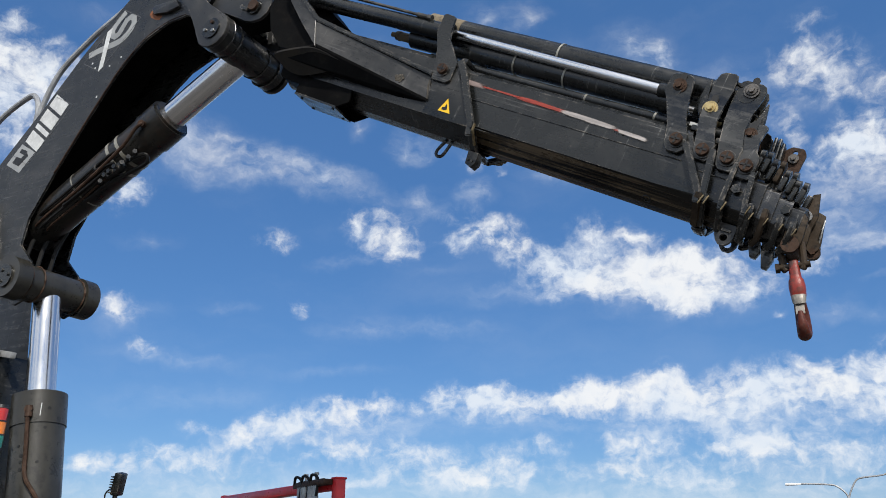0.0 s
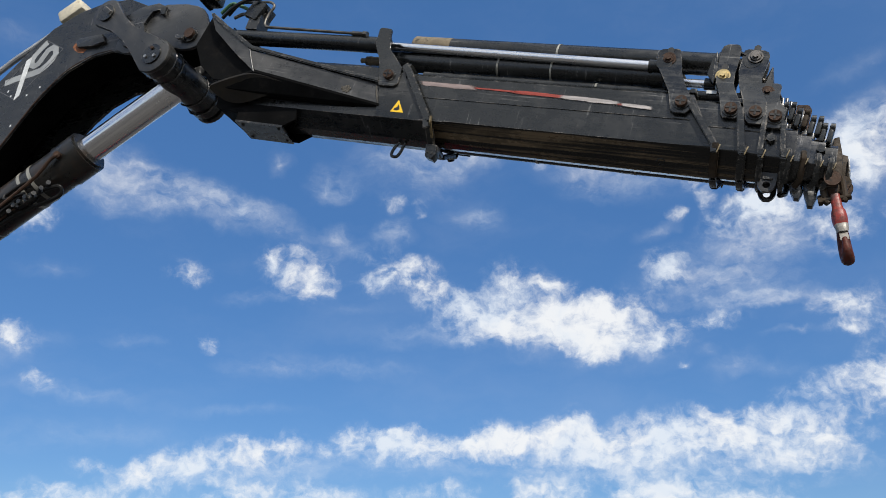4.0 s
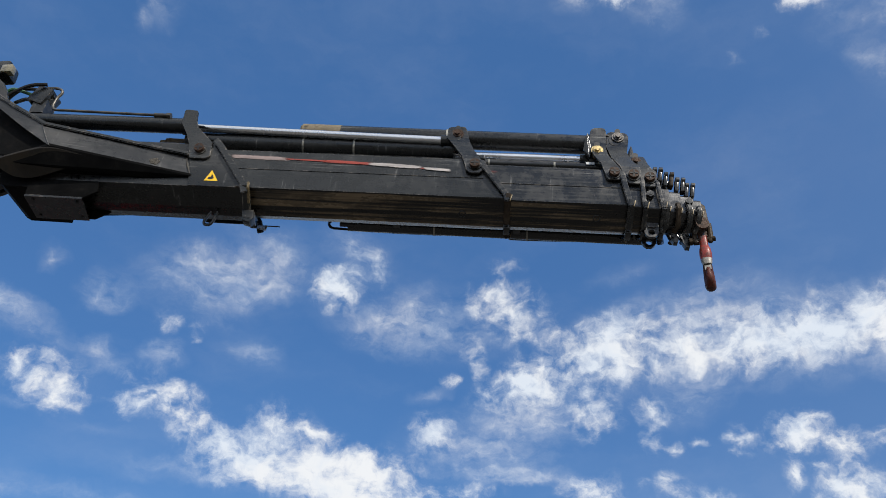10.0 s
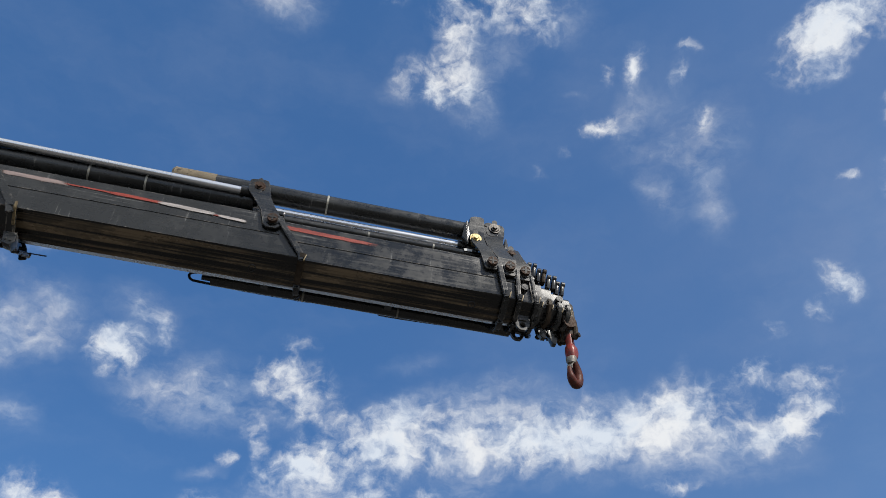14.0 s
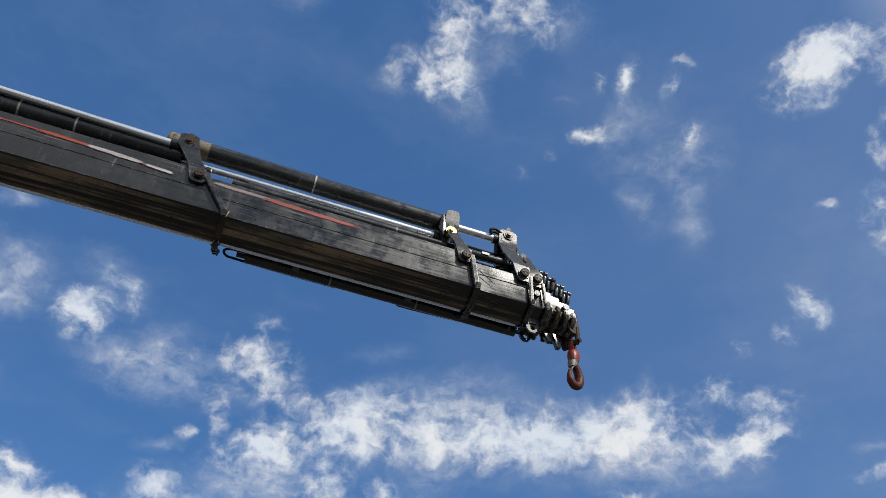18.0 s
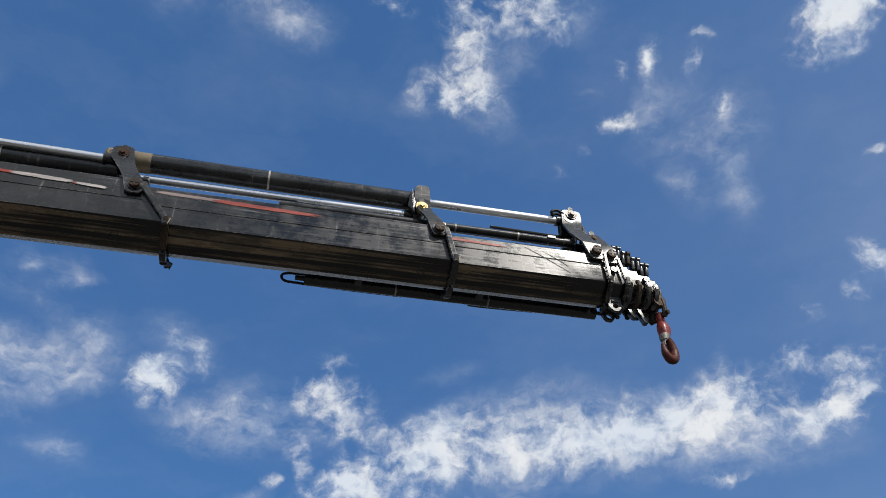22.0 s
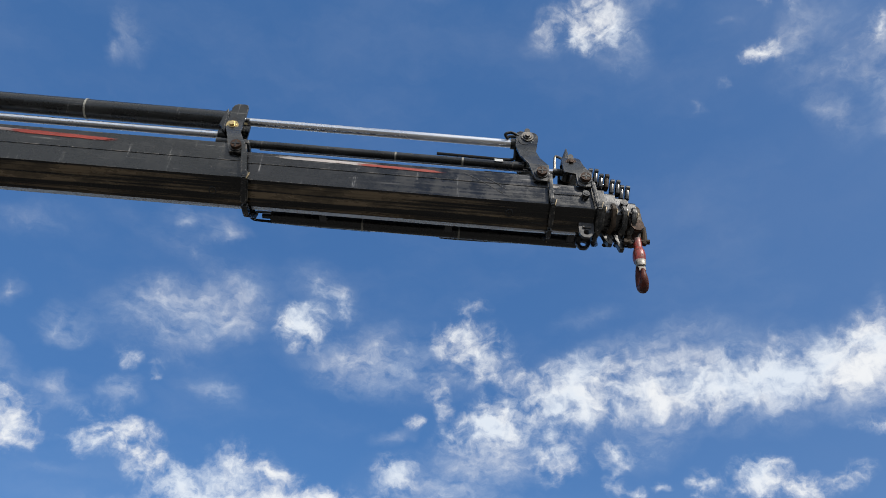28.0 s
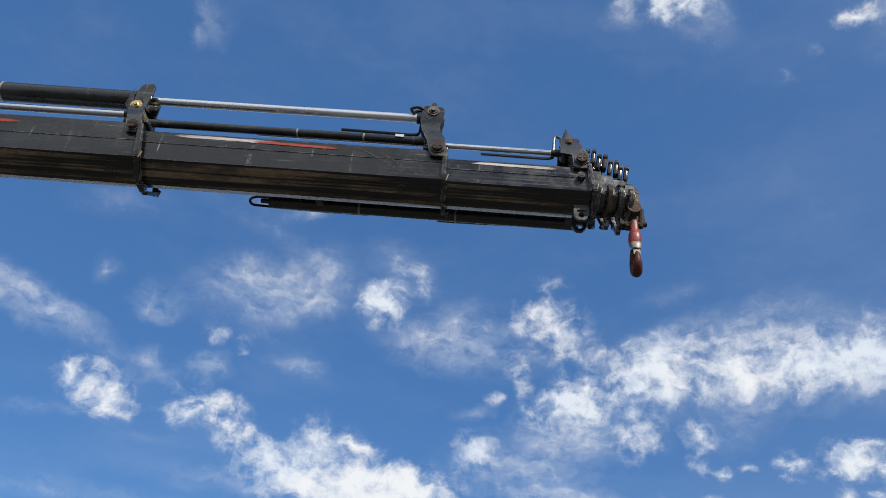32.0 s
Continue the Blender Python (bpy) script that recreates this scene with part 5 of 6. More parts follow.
# end head with the hook's pin
bm = bmesh.new()
for side in (1, -1):
    slab(bm, [(4.185, 0.03), (4.235, 0.045), (4.262, 0.02), (4.275, -0.09), (4.262, -0.160), (4.215, -0.170), (4.192, -0.12)], side * 0.060, side * 0.084, bevel=0.004)
part("hook_bracket", bm, RAW_EDGE, boom[4], "rusty brown hook bracket")
bm = bmesh.new()
rod(bm, V(4.235, -0.10, -0.124), V(4.235, 0.100, -0.124), 0.030, seg=20)
rod(bm, V(4.235, 0.085, -0.124), V(4.235, 0.102, -0.124), 0.040, seg=20)
part("hook_pin", bm, RUST, boom[4])
bm = bmesh.new()
slab(bm, [(4.18, 0.09), (4.25, 0.135), (4.285, 0.126), (4.318, -0.02), (4.306, -0.105), (4.272, -0.110), (4.235, -0.05), (4.195, 0.0)], -0.150, -0.125, bevel=0.005)
slab(bm, [(4.17, 0.10), (4.20, 0.20), (4.228, 0.215), (4.262, 0.10), (4.25, -0.06), (4.19, -0.08)], -0.105, -0.085, bevel=0.005)
rod(bm, V(4.290, -0.15, -0.045), V(4.290, -0.09, -0.045), 0.034, seg=16)
part("end_plate", bm, RAW_EDGE, boom[4], "rust-stained end plate")
bm = bmesh.new()
rod(bm, V(4.300, -0.130, -0.072), V(4.300, -0.100, -0.072), 0.036, seg=20)
rod(bm, V(4.300, -0.102, -0.072), V(4.300, -0.088, -0.072), 0.017, seg=6)
part("end_bolt", bm, RUST, boom[4], "rusty hex bolt on a washer")
bm = bmesh.new()
hose(bm, [V(4.292, -0.118, 0.10), V(4.300, -0.104, 0.05), V(4.308, -0.104, 0.0), V(4.308, -0.118, -0.04)], 0.005, 8)
part("wire_rope", bm, STEEL, boom[4], "bare steel wire loop")
for u, w, v in ((4.290, -0.12, -0.045), (4.215, -0.082, 0.08)):
    part("end_bolt", bm_of((rod, V(u, w, v), V(u, w + 0.014, v), 0.027, 0.027, 16)), STEEL, boom[4])
part("far_arm", bm_of((block, V(4.15, -0.10, 0.0), (0.16, 0.05, 0.10), None, 0.01)), BLACK, boom[4])

# red and white paint smears along the sides: brushed on, thin towards their rims
def brushed(name, colour, under):
    m = paint(name, colour, 0.5, wear=under, wear_amount=0.45, wear_scale=16, stretch=(0.25, 1, 3), grime=0.3)
    t = m.node_tree
    b = t.nodes["Principled BSDF"]
    uv = nd(t, "ShaderNodeSeparateXYZ")
    t.links.new(nd(t, "ShaderNodeTexCoord").outputs["UV"], uv.inputs[0])
    ends = math_node(t, "MULTIPLY", ramp_node(t, uv.outputs["X"], 0.0, 0.26), ramp_node(t, uv.outputs["X"], 1.0, 0.72))
    sides = math_node(t, "MULTIPLY", ramp_node(t, uv.outputs["Y"], 0.0, 0.42), ramp_node(t, uv.outputs["Y"], 1.0, 0.62))
    obj = nd(t, "ShaderNodeTexCoord").outputs["Object"]
    hairs = band_noise(t, obj, (3.0, 1.0, 150.0), 0.0, 1.0, 4.0, 0.6)
    gaps = band_noise(t, obj, (9.0, 1.0, 26.0), 0.0, 1.0, 5.0, 0.65)
    body = math_node(t, "MULTIPLY", ends, sides)
    k = math_node(t, "ADD", body, math_node(t, "ADD", math_node(t, "MULTIPLY", math_node(t, "SUBTRACT", hairs, 0.5), 1.1), math_node(t, "MULTIPLY", math_node(t, "SUBTRACT", gaps, 0.5), 1.2)))
    cover = math_node(t, "MULTIPLY", ramp_node(t, k, 0.30, 0.85), ramp_node(t, body, 0.02, 0.2))
    t.links.new(cover, b.inputs["Alpha"])
    return m


CHALK_WHITE = brushed("white_paint_smear", (0.46, 0.42, 0.40), (0.20, 0.12, 0.10))
CHALK_RED = brushed("red_paint_smear", (0.29, 0.040, 0.024), (0.10, 0.022, 0.016))
CHALK_PINK = brushed("faded_pinkish_smear", (0.26, 0.20, 0.185), (0.12, 0.055, 0.045))


def smear(i, u0, u1, v0, v1, tall, material, layer=0):
    W = SECTIONS[i][0] + 0.0020 + 0.0012 * layer
    tall *= 1.5
    bm = bmesh.new()
    uv = bm.loops.layers.uv.new("brush")
    rows = []
    for k in range(13):
        q = k / 12
        v = v0 + (v1 - v0) * q
        rows.append([bm.verts.new(V(u0 + (u1 - u0) * q, W, v + tall * s)) for s in (-0.5, 0.5)])
    for k, (p, q) in enumerate(zip(rows, rows[1:])):
        f = bm.faces.new((p[0], q[0], q[1], p[1]))
        for loop, at in zip(f.loops, ((k / 12, 0), ((k + 1) / 12, 0), ((k + 1) / 12, 1), (k / 12, 1))):
            loop[uv].uv = at
    part("paint_smear", bm, material, boom[i], "red paint smear" if material is CHALK_RED else "white paint smear", smooth=0)


smear(1, 1.88, 2.40, 0.187, 0.179, 0.034, CHALK_PINK)
smear(1, 2.26, 2.70, 0.181, 0.174, 0.012, CHALK_RED, 1)
smear(1, 2.52, 2.96, 0.175, 0.166, 0.026, CHALK_RED, 2)
smear(1, 2.82, 3.28, 0.167, 0.150, 0.030, CHALK_WHITE, 3)
smear(1, 3.18, 3.36, 0.150, 0.141, 0.016, CHALK_RED)
smear(1, 3.20, 3.44, 0.147, 0.135, 0.024, CHALK_WHITE, 4)
smear(2, 1.90, 2.46, 0.178, 0.168, 0.028, CHALK_PINK)
smear(2, 2.20, 3.06, 0.170, 0.148, 0.032, CHALK_RED, 1)
smear(3, 2.08, 2.95, 0.141, 0.132, 0.026, CHALK_WHITE)
smear(3, 2.60, 3.30, 0.134, 0.120, 0.022, CHALK_RED, 1)
smear(4, 3.2, 3.86, 0.095, 0.090, 0.020, CHALK_WHITE)

# valve block, pipes and work lamp on the boom's root
bm = bmesh.new()
block(bm, V(0.41, 0.10, 0.70), (0.13, 0.14, 0.15), Matrix.Rotation(radians(20), 3, "Y"), 0.012)
block(bm, V(0.43, 0.10, 0.60), (0.10, 0.11, 0.12))
for du, dv in ((0.09, 0.02), (0.08, -0.03), (-0.07, 0.05)):
    rod(bm, V(0.41, 0.10, 0.70), V(0.41 + du, 0.12, 0.70 + dv), 0.022, seg=12)
part("valve_block", bm, BLACK_DUSTY, boom[0], "oily black valve block")
bm = bmesh.new()
hose(bm, [V(0.44, 0.16, 0.765), V(0.52, 0.16, 0.765), V(0.565, 0.16, 0.73), V(0.545, 0.16, 0.66), V(0.565, 0.17, 0.560), V(0.70, 0.180, 0.540), V(1.05, 0.180, 0.532), V(1.34, 0.180, 0.526)], 0.010)
rod(bm, V(1.32, 0.180, 0.526), V(1.42, 0.180, 0.524), 0.015, seg=10)
rod(bm, V(1.41, 0.180, 0.524), V(1.44, 0.180, 0.523), 0.021, seg=6)
rod(bm, V(1.36, 0.180, 0.526), V(1.36, 0.150, 0.500), 0.014, seg=10)
part("steel_pipe", bm, PIPE, boom[0], "bent zinc hydraulic pipe")
for pts, m in (([(0.10, 0.15, 0.66), (0.18, 0.17, 0.73), (0.26, 0.17, 0.72), (0.35, 0.15, 0.70)], GREEN_HOSE),
               ([(0.12, 0.10, 0.68), (0.20, 0.12, 0.77), (0.30, 0.12, 0.79), (0.40, 0.10, 0.77)], RUBBER),
               ([(0.16, 0.18, 0.60), (0.24, 0.20, 0.68), (0.34, 0.20, 0.75), (0.44, 0.18, 0.78)], RUBBER),
               ([(0.22, 0.13, 0.64), (0.30, 0.14, 0.67), (0.36, 0.16, 0.64)], PIPE)):
    bm = bmesh.new()
    hose(bm, [V(*p) for p in pts], 0.013)
    part("hydraulic_hose", bm, m, boom[0])

# hook, hanging free from the end
LATCH = paint("scuffed_zinc_latch", (0.27, 0.25, 0.22), 0.5, metal=0.3, wear=(0.16, 0.12, 0.09), wear_amount=0.3, wear_scale=30, grime=0.3)
hook = empty("lifting_hook")
tagged(hook, "worn red safety hook hanging from the boom end", "hook")
bm = bmesh.new()
for s in (1, -1):
    hose(bm, [(0, s * 0.050, 0.020), (0.004, s * 0.050, -0.045), (0, s * 0.046, -0.115), (0, s * 0.038, -0.135)], lambda q: 0.019 - 0.004 * abs(q - 0.5), 10)
rod(bm, (0, -0.078, -0.112), (0, 0.078, -0.112), 0.018, seg=14)
rod(bm, (0, 0.066, -0.112), (0, 0.086, -0.112), 0.028, seg=6)
part("shackle", bm, RAW_EDGE, hook, "rusty shackle")


def forged(bm, levels, seg=20):
    """A forged bar with rounded oblong sections: height, shift, half width and half depth of each."""
    rings = []
    for z, x, a, b in levels:
        row = []
        for k in range(seg):
            c, q = math.cos(2 * math.pi * k / seg), math.sin(2 * math.pi * k / seg)
            row.append(bm.verts.new((x + a * math.copysign(abs(c) ** 0.7, c), b * math.copysign(abs(q) ** 0.7, q), z)))
        rings.append(row)
    for p, q in zip(rings, rings[1:]):
        for k in range(seg):
            bm.faces.new((p[k], p[(k + 1) % seg], q[(k + 1) % seg], q[k]))
    bm.faces.new(rings[0][::-1])
    bm.faces.new(rings[-1])


bm = bmesh.new()
forged(bm, [(-0.078, 0, 0.012, 0.014), (-0.086, 0, 0.022, 0.024), (-0.125, 0, 0.028, 0.026), (-0.165, 0.002, 0.030, 0.027), (-0.186, 0.004, 0.036, 0.030), (-0.196, 0.006, 0.044, 0.036), (-0.236, 0.006, 0.047, 0.040), (-0.268, 0.003, 0.041, 0.038), (-0.288, 0, 0.034, 0.036), (-0.294, 0, 0.026, 0.030)])
part("swivel", bm, RED, hook, "red painted forged swivel")
bm = bmesh.new()
hose(bm, [(0, 0, -0.275), (0.012, 0, -0.315), (0.040, 0, -0.365), (0.052, 0, -0.425), (0.036, 0, -0.482), (-0.004, 0, -0.502), (-0.040, 0, -0.478), (-0.054, 0, -0.430), (-0.050, 0, -0.385)], lambda q: 0.023 + 0.012 * math.sin(min(1.0, q * 1.15) * math.pi) - 0.012 * max(0.0, q - 0.8) * 5.0, 16)
part("hook_body", bm, HOOK_DARK, hook, "worn red-brown hook")
bm = bmesh.new()
forged(bm, [(-0.284, -0.008, 0.030, 0.032), (-0.289, -0.008, 0.034, 0.036), (-0.322, -0.016, 0.028, 0.032), (-0.340, -0.026, 0.018, 0.026)], 16)
strap(bm, [(-0.026, 0, -0.335), (-0.046, 0, -0.370), (-0.052, 0, -0.400)], 0.042, 0.007, (1, 0, 0.6))
part("safety_latch", bm, LATCH, hook, "bare steel safety latch")
for piece in hook.children:
    piece.data.transform(Matrix.Diagonal((0.93, 0.93, 0.84, 1)))


# ---------------------------------------------------------------- knuckle, inner boom, column
def C(x, w, z):
    return Vector((x, -w, z))


INNER = [(-0.80, 4.05), (-0.33, 4.68), (0.13, 5.11), (0.50, 5.49), (0.80, 5.76), (1.00, 5.92), (1.25, 6.01), (1.50, 6.04), (1.76, 6.00), (1.98, 5.86), (2.10, 5.66), (2.10, 5.44),
         (1.98, 5.36), (1.82, 5.47), (1.665, 5.535), (1.47, 5.53), (1.25, 5.455), (1.10, 5.34), (0.99, 5.235), (0.82, 5.02), (0.65, 4.79), (0.415, 4.46), (0.20, 4.12), (0.16, 3.90), (0.32, 3.75), (0.42, 3.60), (0.36, 3.44), (0.22, 3.40), (-0.05, 3.52), (-0.55, 3.62)]
inner = empty("inner_boom")
inner.parent = crane
tagged(inner, "black curved inner boom with pale decals")
ARCH_DROP = 0.115
FAR_SIDE = [(x + ARCH_DROP * 0.62, z - ARCH_DROP * 0.78) if 13 <= k <= 20 else (x, z) for k, (x, z) in enumerate(INNER)]
for side in (1, -1):
    bm = bmesh.new()
    if side > 0:
        slab(bm, INNER, 0.185, 0.205, bevel=0.004)
    else:
        slab(bm, FAR_SIDE, -0.250, -0.230, bevel=0.004)
    bmesh.ops.triangulate(bm, faces=[f for f in bm.faces if len(f.verts) > 4])
    part("side_plate", bm, BLACK_DUSTY if side > 0 else BLACK, inner, smooth=0.3)
bm = bmesh.new()
for run, t in ((INNER[0:11], 0.02), ):
    strap(bm, [C(x, -0.022, z) for x, z in run], 0.415, 0.02, (0.7, 0, -0.7))
part("top_plate", bm, BLACK, inner)
# belly in the shade-darkened black, so the hollow stays dark
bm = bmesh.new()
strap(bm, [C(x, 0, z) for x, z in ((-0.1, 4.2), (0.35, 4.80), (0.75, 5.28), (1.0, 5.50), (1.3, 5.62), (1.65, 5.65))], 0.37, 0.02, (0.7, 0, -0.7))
part("belly_plate", bm, SHADE_GREASE, inner)
RUST_RED = paint("orange_rust", (0.24, 0.085, 0.03), 0.8, wear=(0.03, 0.02, 0.016), wear_amount=0.6, wear_scale=26, grime=0.4, bump=0.4)
FAINT = paint("faint_decal_edge", (0.075, 0.076, 0.078), 0.4, bump=0.0)
# pale decals as plain shapes
def decal(outline, material, lift=0.2062):
    bm = bmesh.new()
    slab(bm, outline, lift - 0.001, lift)
    part("decal", bm, material, inner, smooth=0)


def along(p, q, a0, a1, b0, b1, c=(0, 0)):
    """Corners of a bar in the oblong with base p, long side q - p; a along it, b across (towards c)."""
    d = ((q[0] - p[0]), (q[1] - p[1]))
    n = (-d[1] * c[0] - 0, d[0] * c[0])
    return [(p[0] + d[0] * a + n[0] * b, p[1] + d[1] * a + n[1] * b) for a, b in ((a0, b0), (a1, b0), (a1, b1), (a0, b1))]


# name decal: row of upright white bars; model decal: two crossed strokes and a bent one; square emblem
P0, P1 = (-0.024 + 0.01, 4.847), (0.279, 5.205)
for a0, a1 in ((0.00, 0.25), (0.31, 0.40), (0.46, 0.71), (0.77, 1.02)):
    decal(along(P0, P1, a0, a1, 0.02, -0.46, (1, 0)), WHITE)
P0, P1 = (0.53, 5.44), (0.985, 5.83)
def stroke(points, wide, material, lift=0.2062):
    """A painted line of even width along points."""
    pts = [Vector(p) for p in points]
    left, right = [], []
    for k, p in enumerate(pts):
        t = (pts[min(k + 1, len(pts) - 1)] - pts[max(k - 1, 0)]).normalized()
        n = Vector((-t.y, t.x)) * wide / 2
        left.append(tuple(p + n))
        right.append(tuple(p - n))
    bm = bmesh.new()
    for k in range(len(pts) - 1):
        slab(bm, [left[k], left[k + 1], right[k + 1], right[k]], lift - 0.001, lift)
    bmesh.ops.remove_doubles(bm, verts=bm.verts[:], dist=0.0001)
    part("decal", bm, material, inner, smooth=0)


stroke([(0.60, 5.49), (0.70, 5.505), (0.80, 5.512), (0.90, 5.518), (0.96, 5.528), (1.02, 5.565), (1.06, 5.605), (1.085, 5.655), (1.075, 5.705), (1.04, 5.728), (0.995, 5.712), (0.955, 5.65), (0.92, 5.60), (0.885, 5.588), (0.85, 5.607), (0.842, 5.655), (0.87, 5.705), (0.92, 5.755), (0.972, 5.797)], 0.058, GREY_DECAL)
decal([(0.742, 5.296), (0.793, 5.330), (0.838, 5.690), (0.782, 5.664)], WHITE, 0.2070)
FRAME = [(0.55, 5.431), (0.758, 5.296), (1.154, 5.685), (0.955, 5.822)]
for p, q in zip(FRAME, FRAME[1:] + FRAME[:1]):
    stroke([p, q], 0.007, FAINT)
FRAME = [(0.277, 5.190), (0.500, 5.060), (0.05, 4.62), (-0.16, 4.76)]
for p, q in zip(FRAME[:3], FRAME[1:]):
    stroke([p, q], 0.007, FAINT)
for x, z in ((0.993, 5.361), (0.775, 5.054), (0.872, 5.315), (0.70, 5.345), (0.66, 5.40)):
    decal([(x - 0.008, z - 0.009), (x + 0.008, z - 0.007), (x + 0.007, z + 0.009), (x - 0.006, z + 0.008)], WHITE)
decal([(-0.215, 4.68), (-0.03, 4.565), (0.13, 4.715), (-0.055, 4.835)], GREY_DECAL)
decal([(-0.14, 4.68), (-0.05, 4.63), (0.05, 4.70), (0.03, 4.74), (-0.04, 4.70), (-0.10, 4.73)], INK, 0.2075)
decal([(-0.07, 4.76), (0.0, 4.72), (0.03, 4.75), (-0.05, 4.79)], INK, 0.2075)
# rusty brow on the head
bm = bmesh.new()
slab(bm, [(1.302, 5.692), (1.335, 5.718), (1.56, 5.70), (1.60, 5.62), (1.477, 5.605), (1.331, 5.637)], 0.205, 0.235, bevel=0.008)
part("head_rib", bm, BLACK_DUSTY, inner)
part("rust_patch", bm_of((slab, [(1.255, 5.672), (1.272, 5.705), (1.305, 5.70), (1.34, 5.65), (1.40, 5.612), (1.375, 5.588), (1.32, 5.605), (1.275, 5.640)], 0.2055, 0.207)), RUST_RED, inner, "rust patch", 0)
# worn rim along the cut-out
bm = bmesh.new()
hose(bm, [C(x, 0.203, z) for x, z in ((1.66, 5.540), (1.47, 5.535), (1.25, 5.460), (1.10, 5.345), (0.99, 5.24), (0.82, 5.025), (0.65, 4.795), (0.415, 4.465))], 0.006, 6)
part("weld_seam", bm, RUST, inner, "worn rusty plate edge")
# hinge of the outer boom in the head
bm = bmesh.new()
rod(bm, C(1.95, -0.33, 5.53), C(1.95, 0.33, 5.53), 0.115, seg=32)
rod(bm, C(1.95, 0.30, 5.53), C(1.95, 0.332, 5.53), 0.085, seg=28)
part("hinge_pin", bm, BLACK_DUSTY, inner, "greasy black hinge pin")
# hook-shaped keeper on the head
bm = bmesh.new()
slab(bm, [(1.86, 5.72), (2.02, 5.76), (2.16, 5.75), (2.235, 5.70), (2.225, 5.63), (2.19, 5.64), (2.18, 5.69), (2.11, 5.69), (2.06, 5.62), (2.03, 5.55), (1.95, 5.52)], 0.30, 0.325, bevel=0.005)
part("hinge_keeper", bm, BLACK_DUSTY, inner)
# cross tube that takes the lift cylinder
bm = bmesh.new()
rod(bm, C(0.30, -0.36, 3.575), C(0.30, 0.36, 3.575), 0.135, seg=32)
for s in (1, -1):
    rod(bm, C(0.30, s * 0.25, 3.575), C(0.30, s * 0.37, 3.575), 0.16, seg=32)
part("cross_tube", bm, LIFT, inner)
for w in (0.235, -0.235, 0.13):
    bm = bmesh.new()
    hose(bm, [C(0.30 + 0.139 * math.cos(2 * math.pi * q / 16), w, 3.575 + 0.139 * math.sin(2 * math.pi * q / 16)) for q in range(17)], lambda q: 0.007 + 0.002 * math.sin(70 * q), 6)
    part("weld_ring", bm, RUST, inner, "rough brown weld ring")
bm = bmesh.new()
rod(bm, C(0.30, 0.37, 3.575), C(0.30, 0.385, 3.575), 0.09, seg=24)
for k in range(3):
    a = 2 * math.pi * k / 3
    rod(bm, C(0.30 + 0.05 * math.cos(a), 0.385, 3.575 + 0.05 * math.sin(a)), C(0.30 + 0.05 * math.cos(a), 0.395, 3.575 + 0.05 * math.sin(a)), 0.014, seg=8)
part("pin_cap", bm, BLACK, inner)
# hoses behind the cross tube
for k in range(3):
    bm = bmesh.new()
    hose(bm, [C(0.10 + 0.05 * k, 0.10 - 0.08 * k, 3.75), C(0.12 + 0.05 * k, 0.08 - 0.08 * k, 3.95), C(0.20 + 0.05 * k, 0.05 - 0.08 * k, 4.15), C(0.42, 0.0 - 0.05 * k, 4.50)], 0.018)
    part("hydraulic_hose", bm, RUBBER, inner)
# grey guard rail and cream lamp above the inner boom
bm = bmesh.new()
hose(bm, [C(-1.0, 0, 5.10), C(-0.77, 0, 5.35), C(-0.42, 0, 5.49), C(-0.30, 0, 5.45), C(-0.24, 0, 5.27), C(-0.28, 0, 4.95)], 0.025, 10)
hose(bm, [C(-0.28, 0, 4.98), C(-0.22, 0, 5.27), C(-0.04, 0, 5.63), C(0.30, 0, 5.87), C(0.60, 0, 6.01), C(0.95, 0, 6.17)], 0.025, 10)
part("guard_rail", bm, GALV, inner, "grey tubular guard rail")
bm = bmesh.new()
block(bm, C(1.02, 0.02, 6.18), (0.24, 0.20, 0.13), Matrix.Rotation(radians(-25), 3, "Y"), 0.025)
part("cream_junction_box", bm, CREAM, inner, "stained cream plastic cover")

# dog-bone links between the head and the cylinder, with the cross tube they carry
LINK_TOP, LINK_LEN = (1.715, 5.748), 0.715
link = empty("knuckle_link")
link.parent = crane
tagged(link, "black dog-bone steel link pair")
bone = []
for k in range(13):
    a = math.pi / 2 + math.pi * k / 12
    bone.append((0.125 * math.cos(a), 0.125 * math.sin(a)))
bone += [(0.18, -0.075), (0.34, -0.058), (0.50, -0.09)]
for k in range(13):
    a = -math.pi / 2 + math.pi * k / 12 - 0.0
    bone.append((LINK_LEN + 0.145 * math.cos(a), 0.145 * math.sin(a)))
bone += [(0.50, 0.09), (0.34, 0.058), (0.18, 0.075)]
for side in (1, -1):
    bm = bmesh.new()
    slab(bm, bone, side * 0.335, side * 0.372, bevel=0.010)
    bmesh.ops.triangulate(bm, faces=[f for f in bm.faces if len(f.verts) > 4])
    part("link_plate", bm, DUST, link, smooth=0.4)
    bm = bmesh.new()
    rod(bm, V(LINK_LEN, side * 0.372, 0), V(LINK_LEN, side * 0.384, 0), 0.080, seg=28)
    part("pin_cap", bm, BLACK, link)
    for k in range(3):
        a = 2.2 + 2 * math.pi * k / 3
        bm = bmesh.new()
        rod(bm, V(LINK_LEN + 0.045 * math.cos(a), side * 0.384, 0.045 * math.sin(a)), V(LINK_LEN + 0.045 * math.cos(a), side * 0.394, 0.045 * math.sin(a)), 0.013, seg=8)
        part("cap_screw", bm, STEEL if k else RUST, link)
    bm = bmesh.new()
    rod(bm, V(0, side * 0.372, 0), V(0, side * 0.386, 0), 0.075, seg=28)
    block(bm, V(0.01, side * 0.390, 0.02), (0.09, 0.014, 0.035), bevel=0.004)
    part("pin_cap", bm, BLACK, link)
bm = bmesh.new()
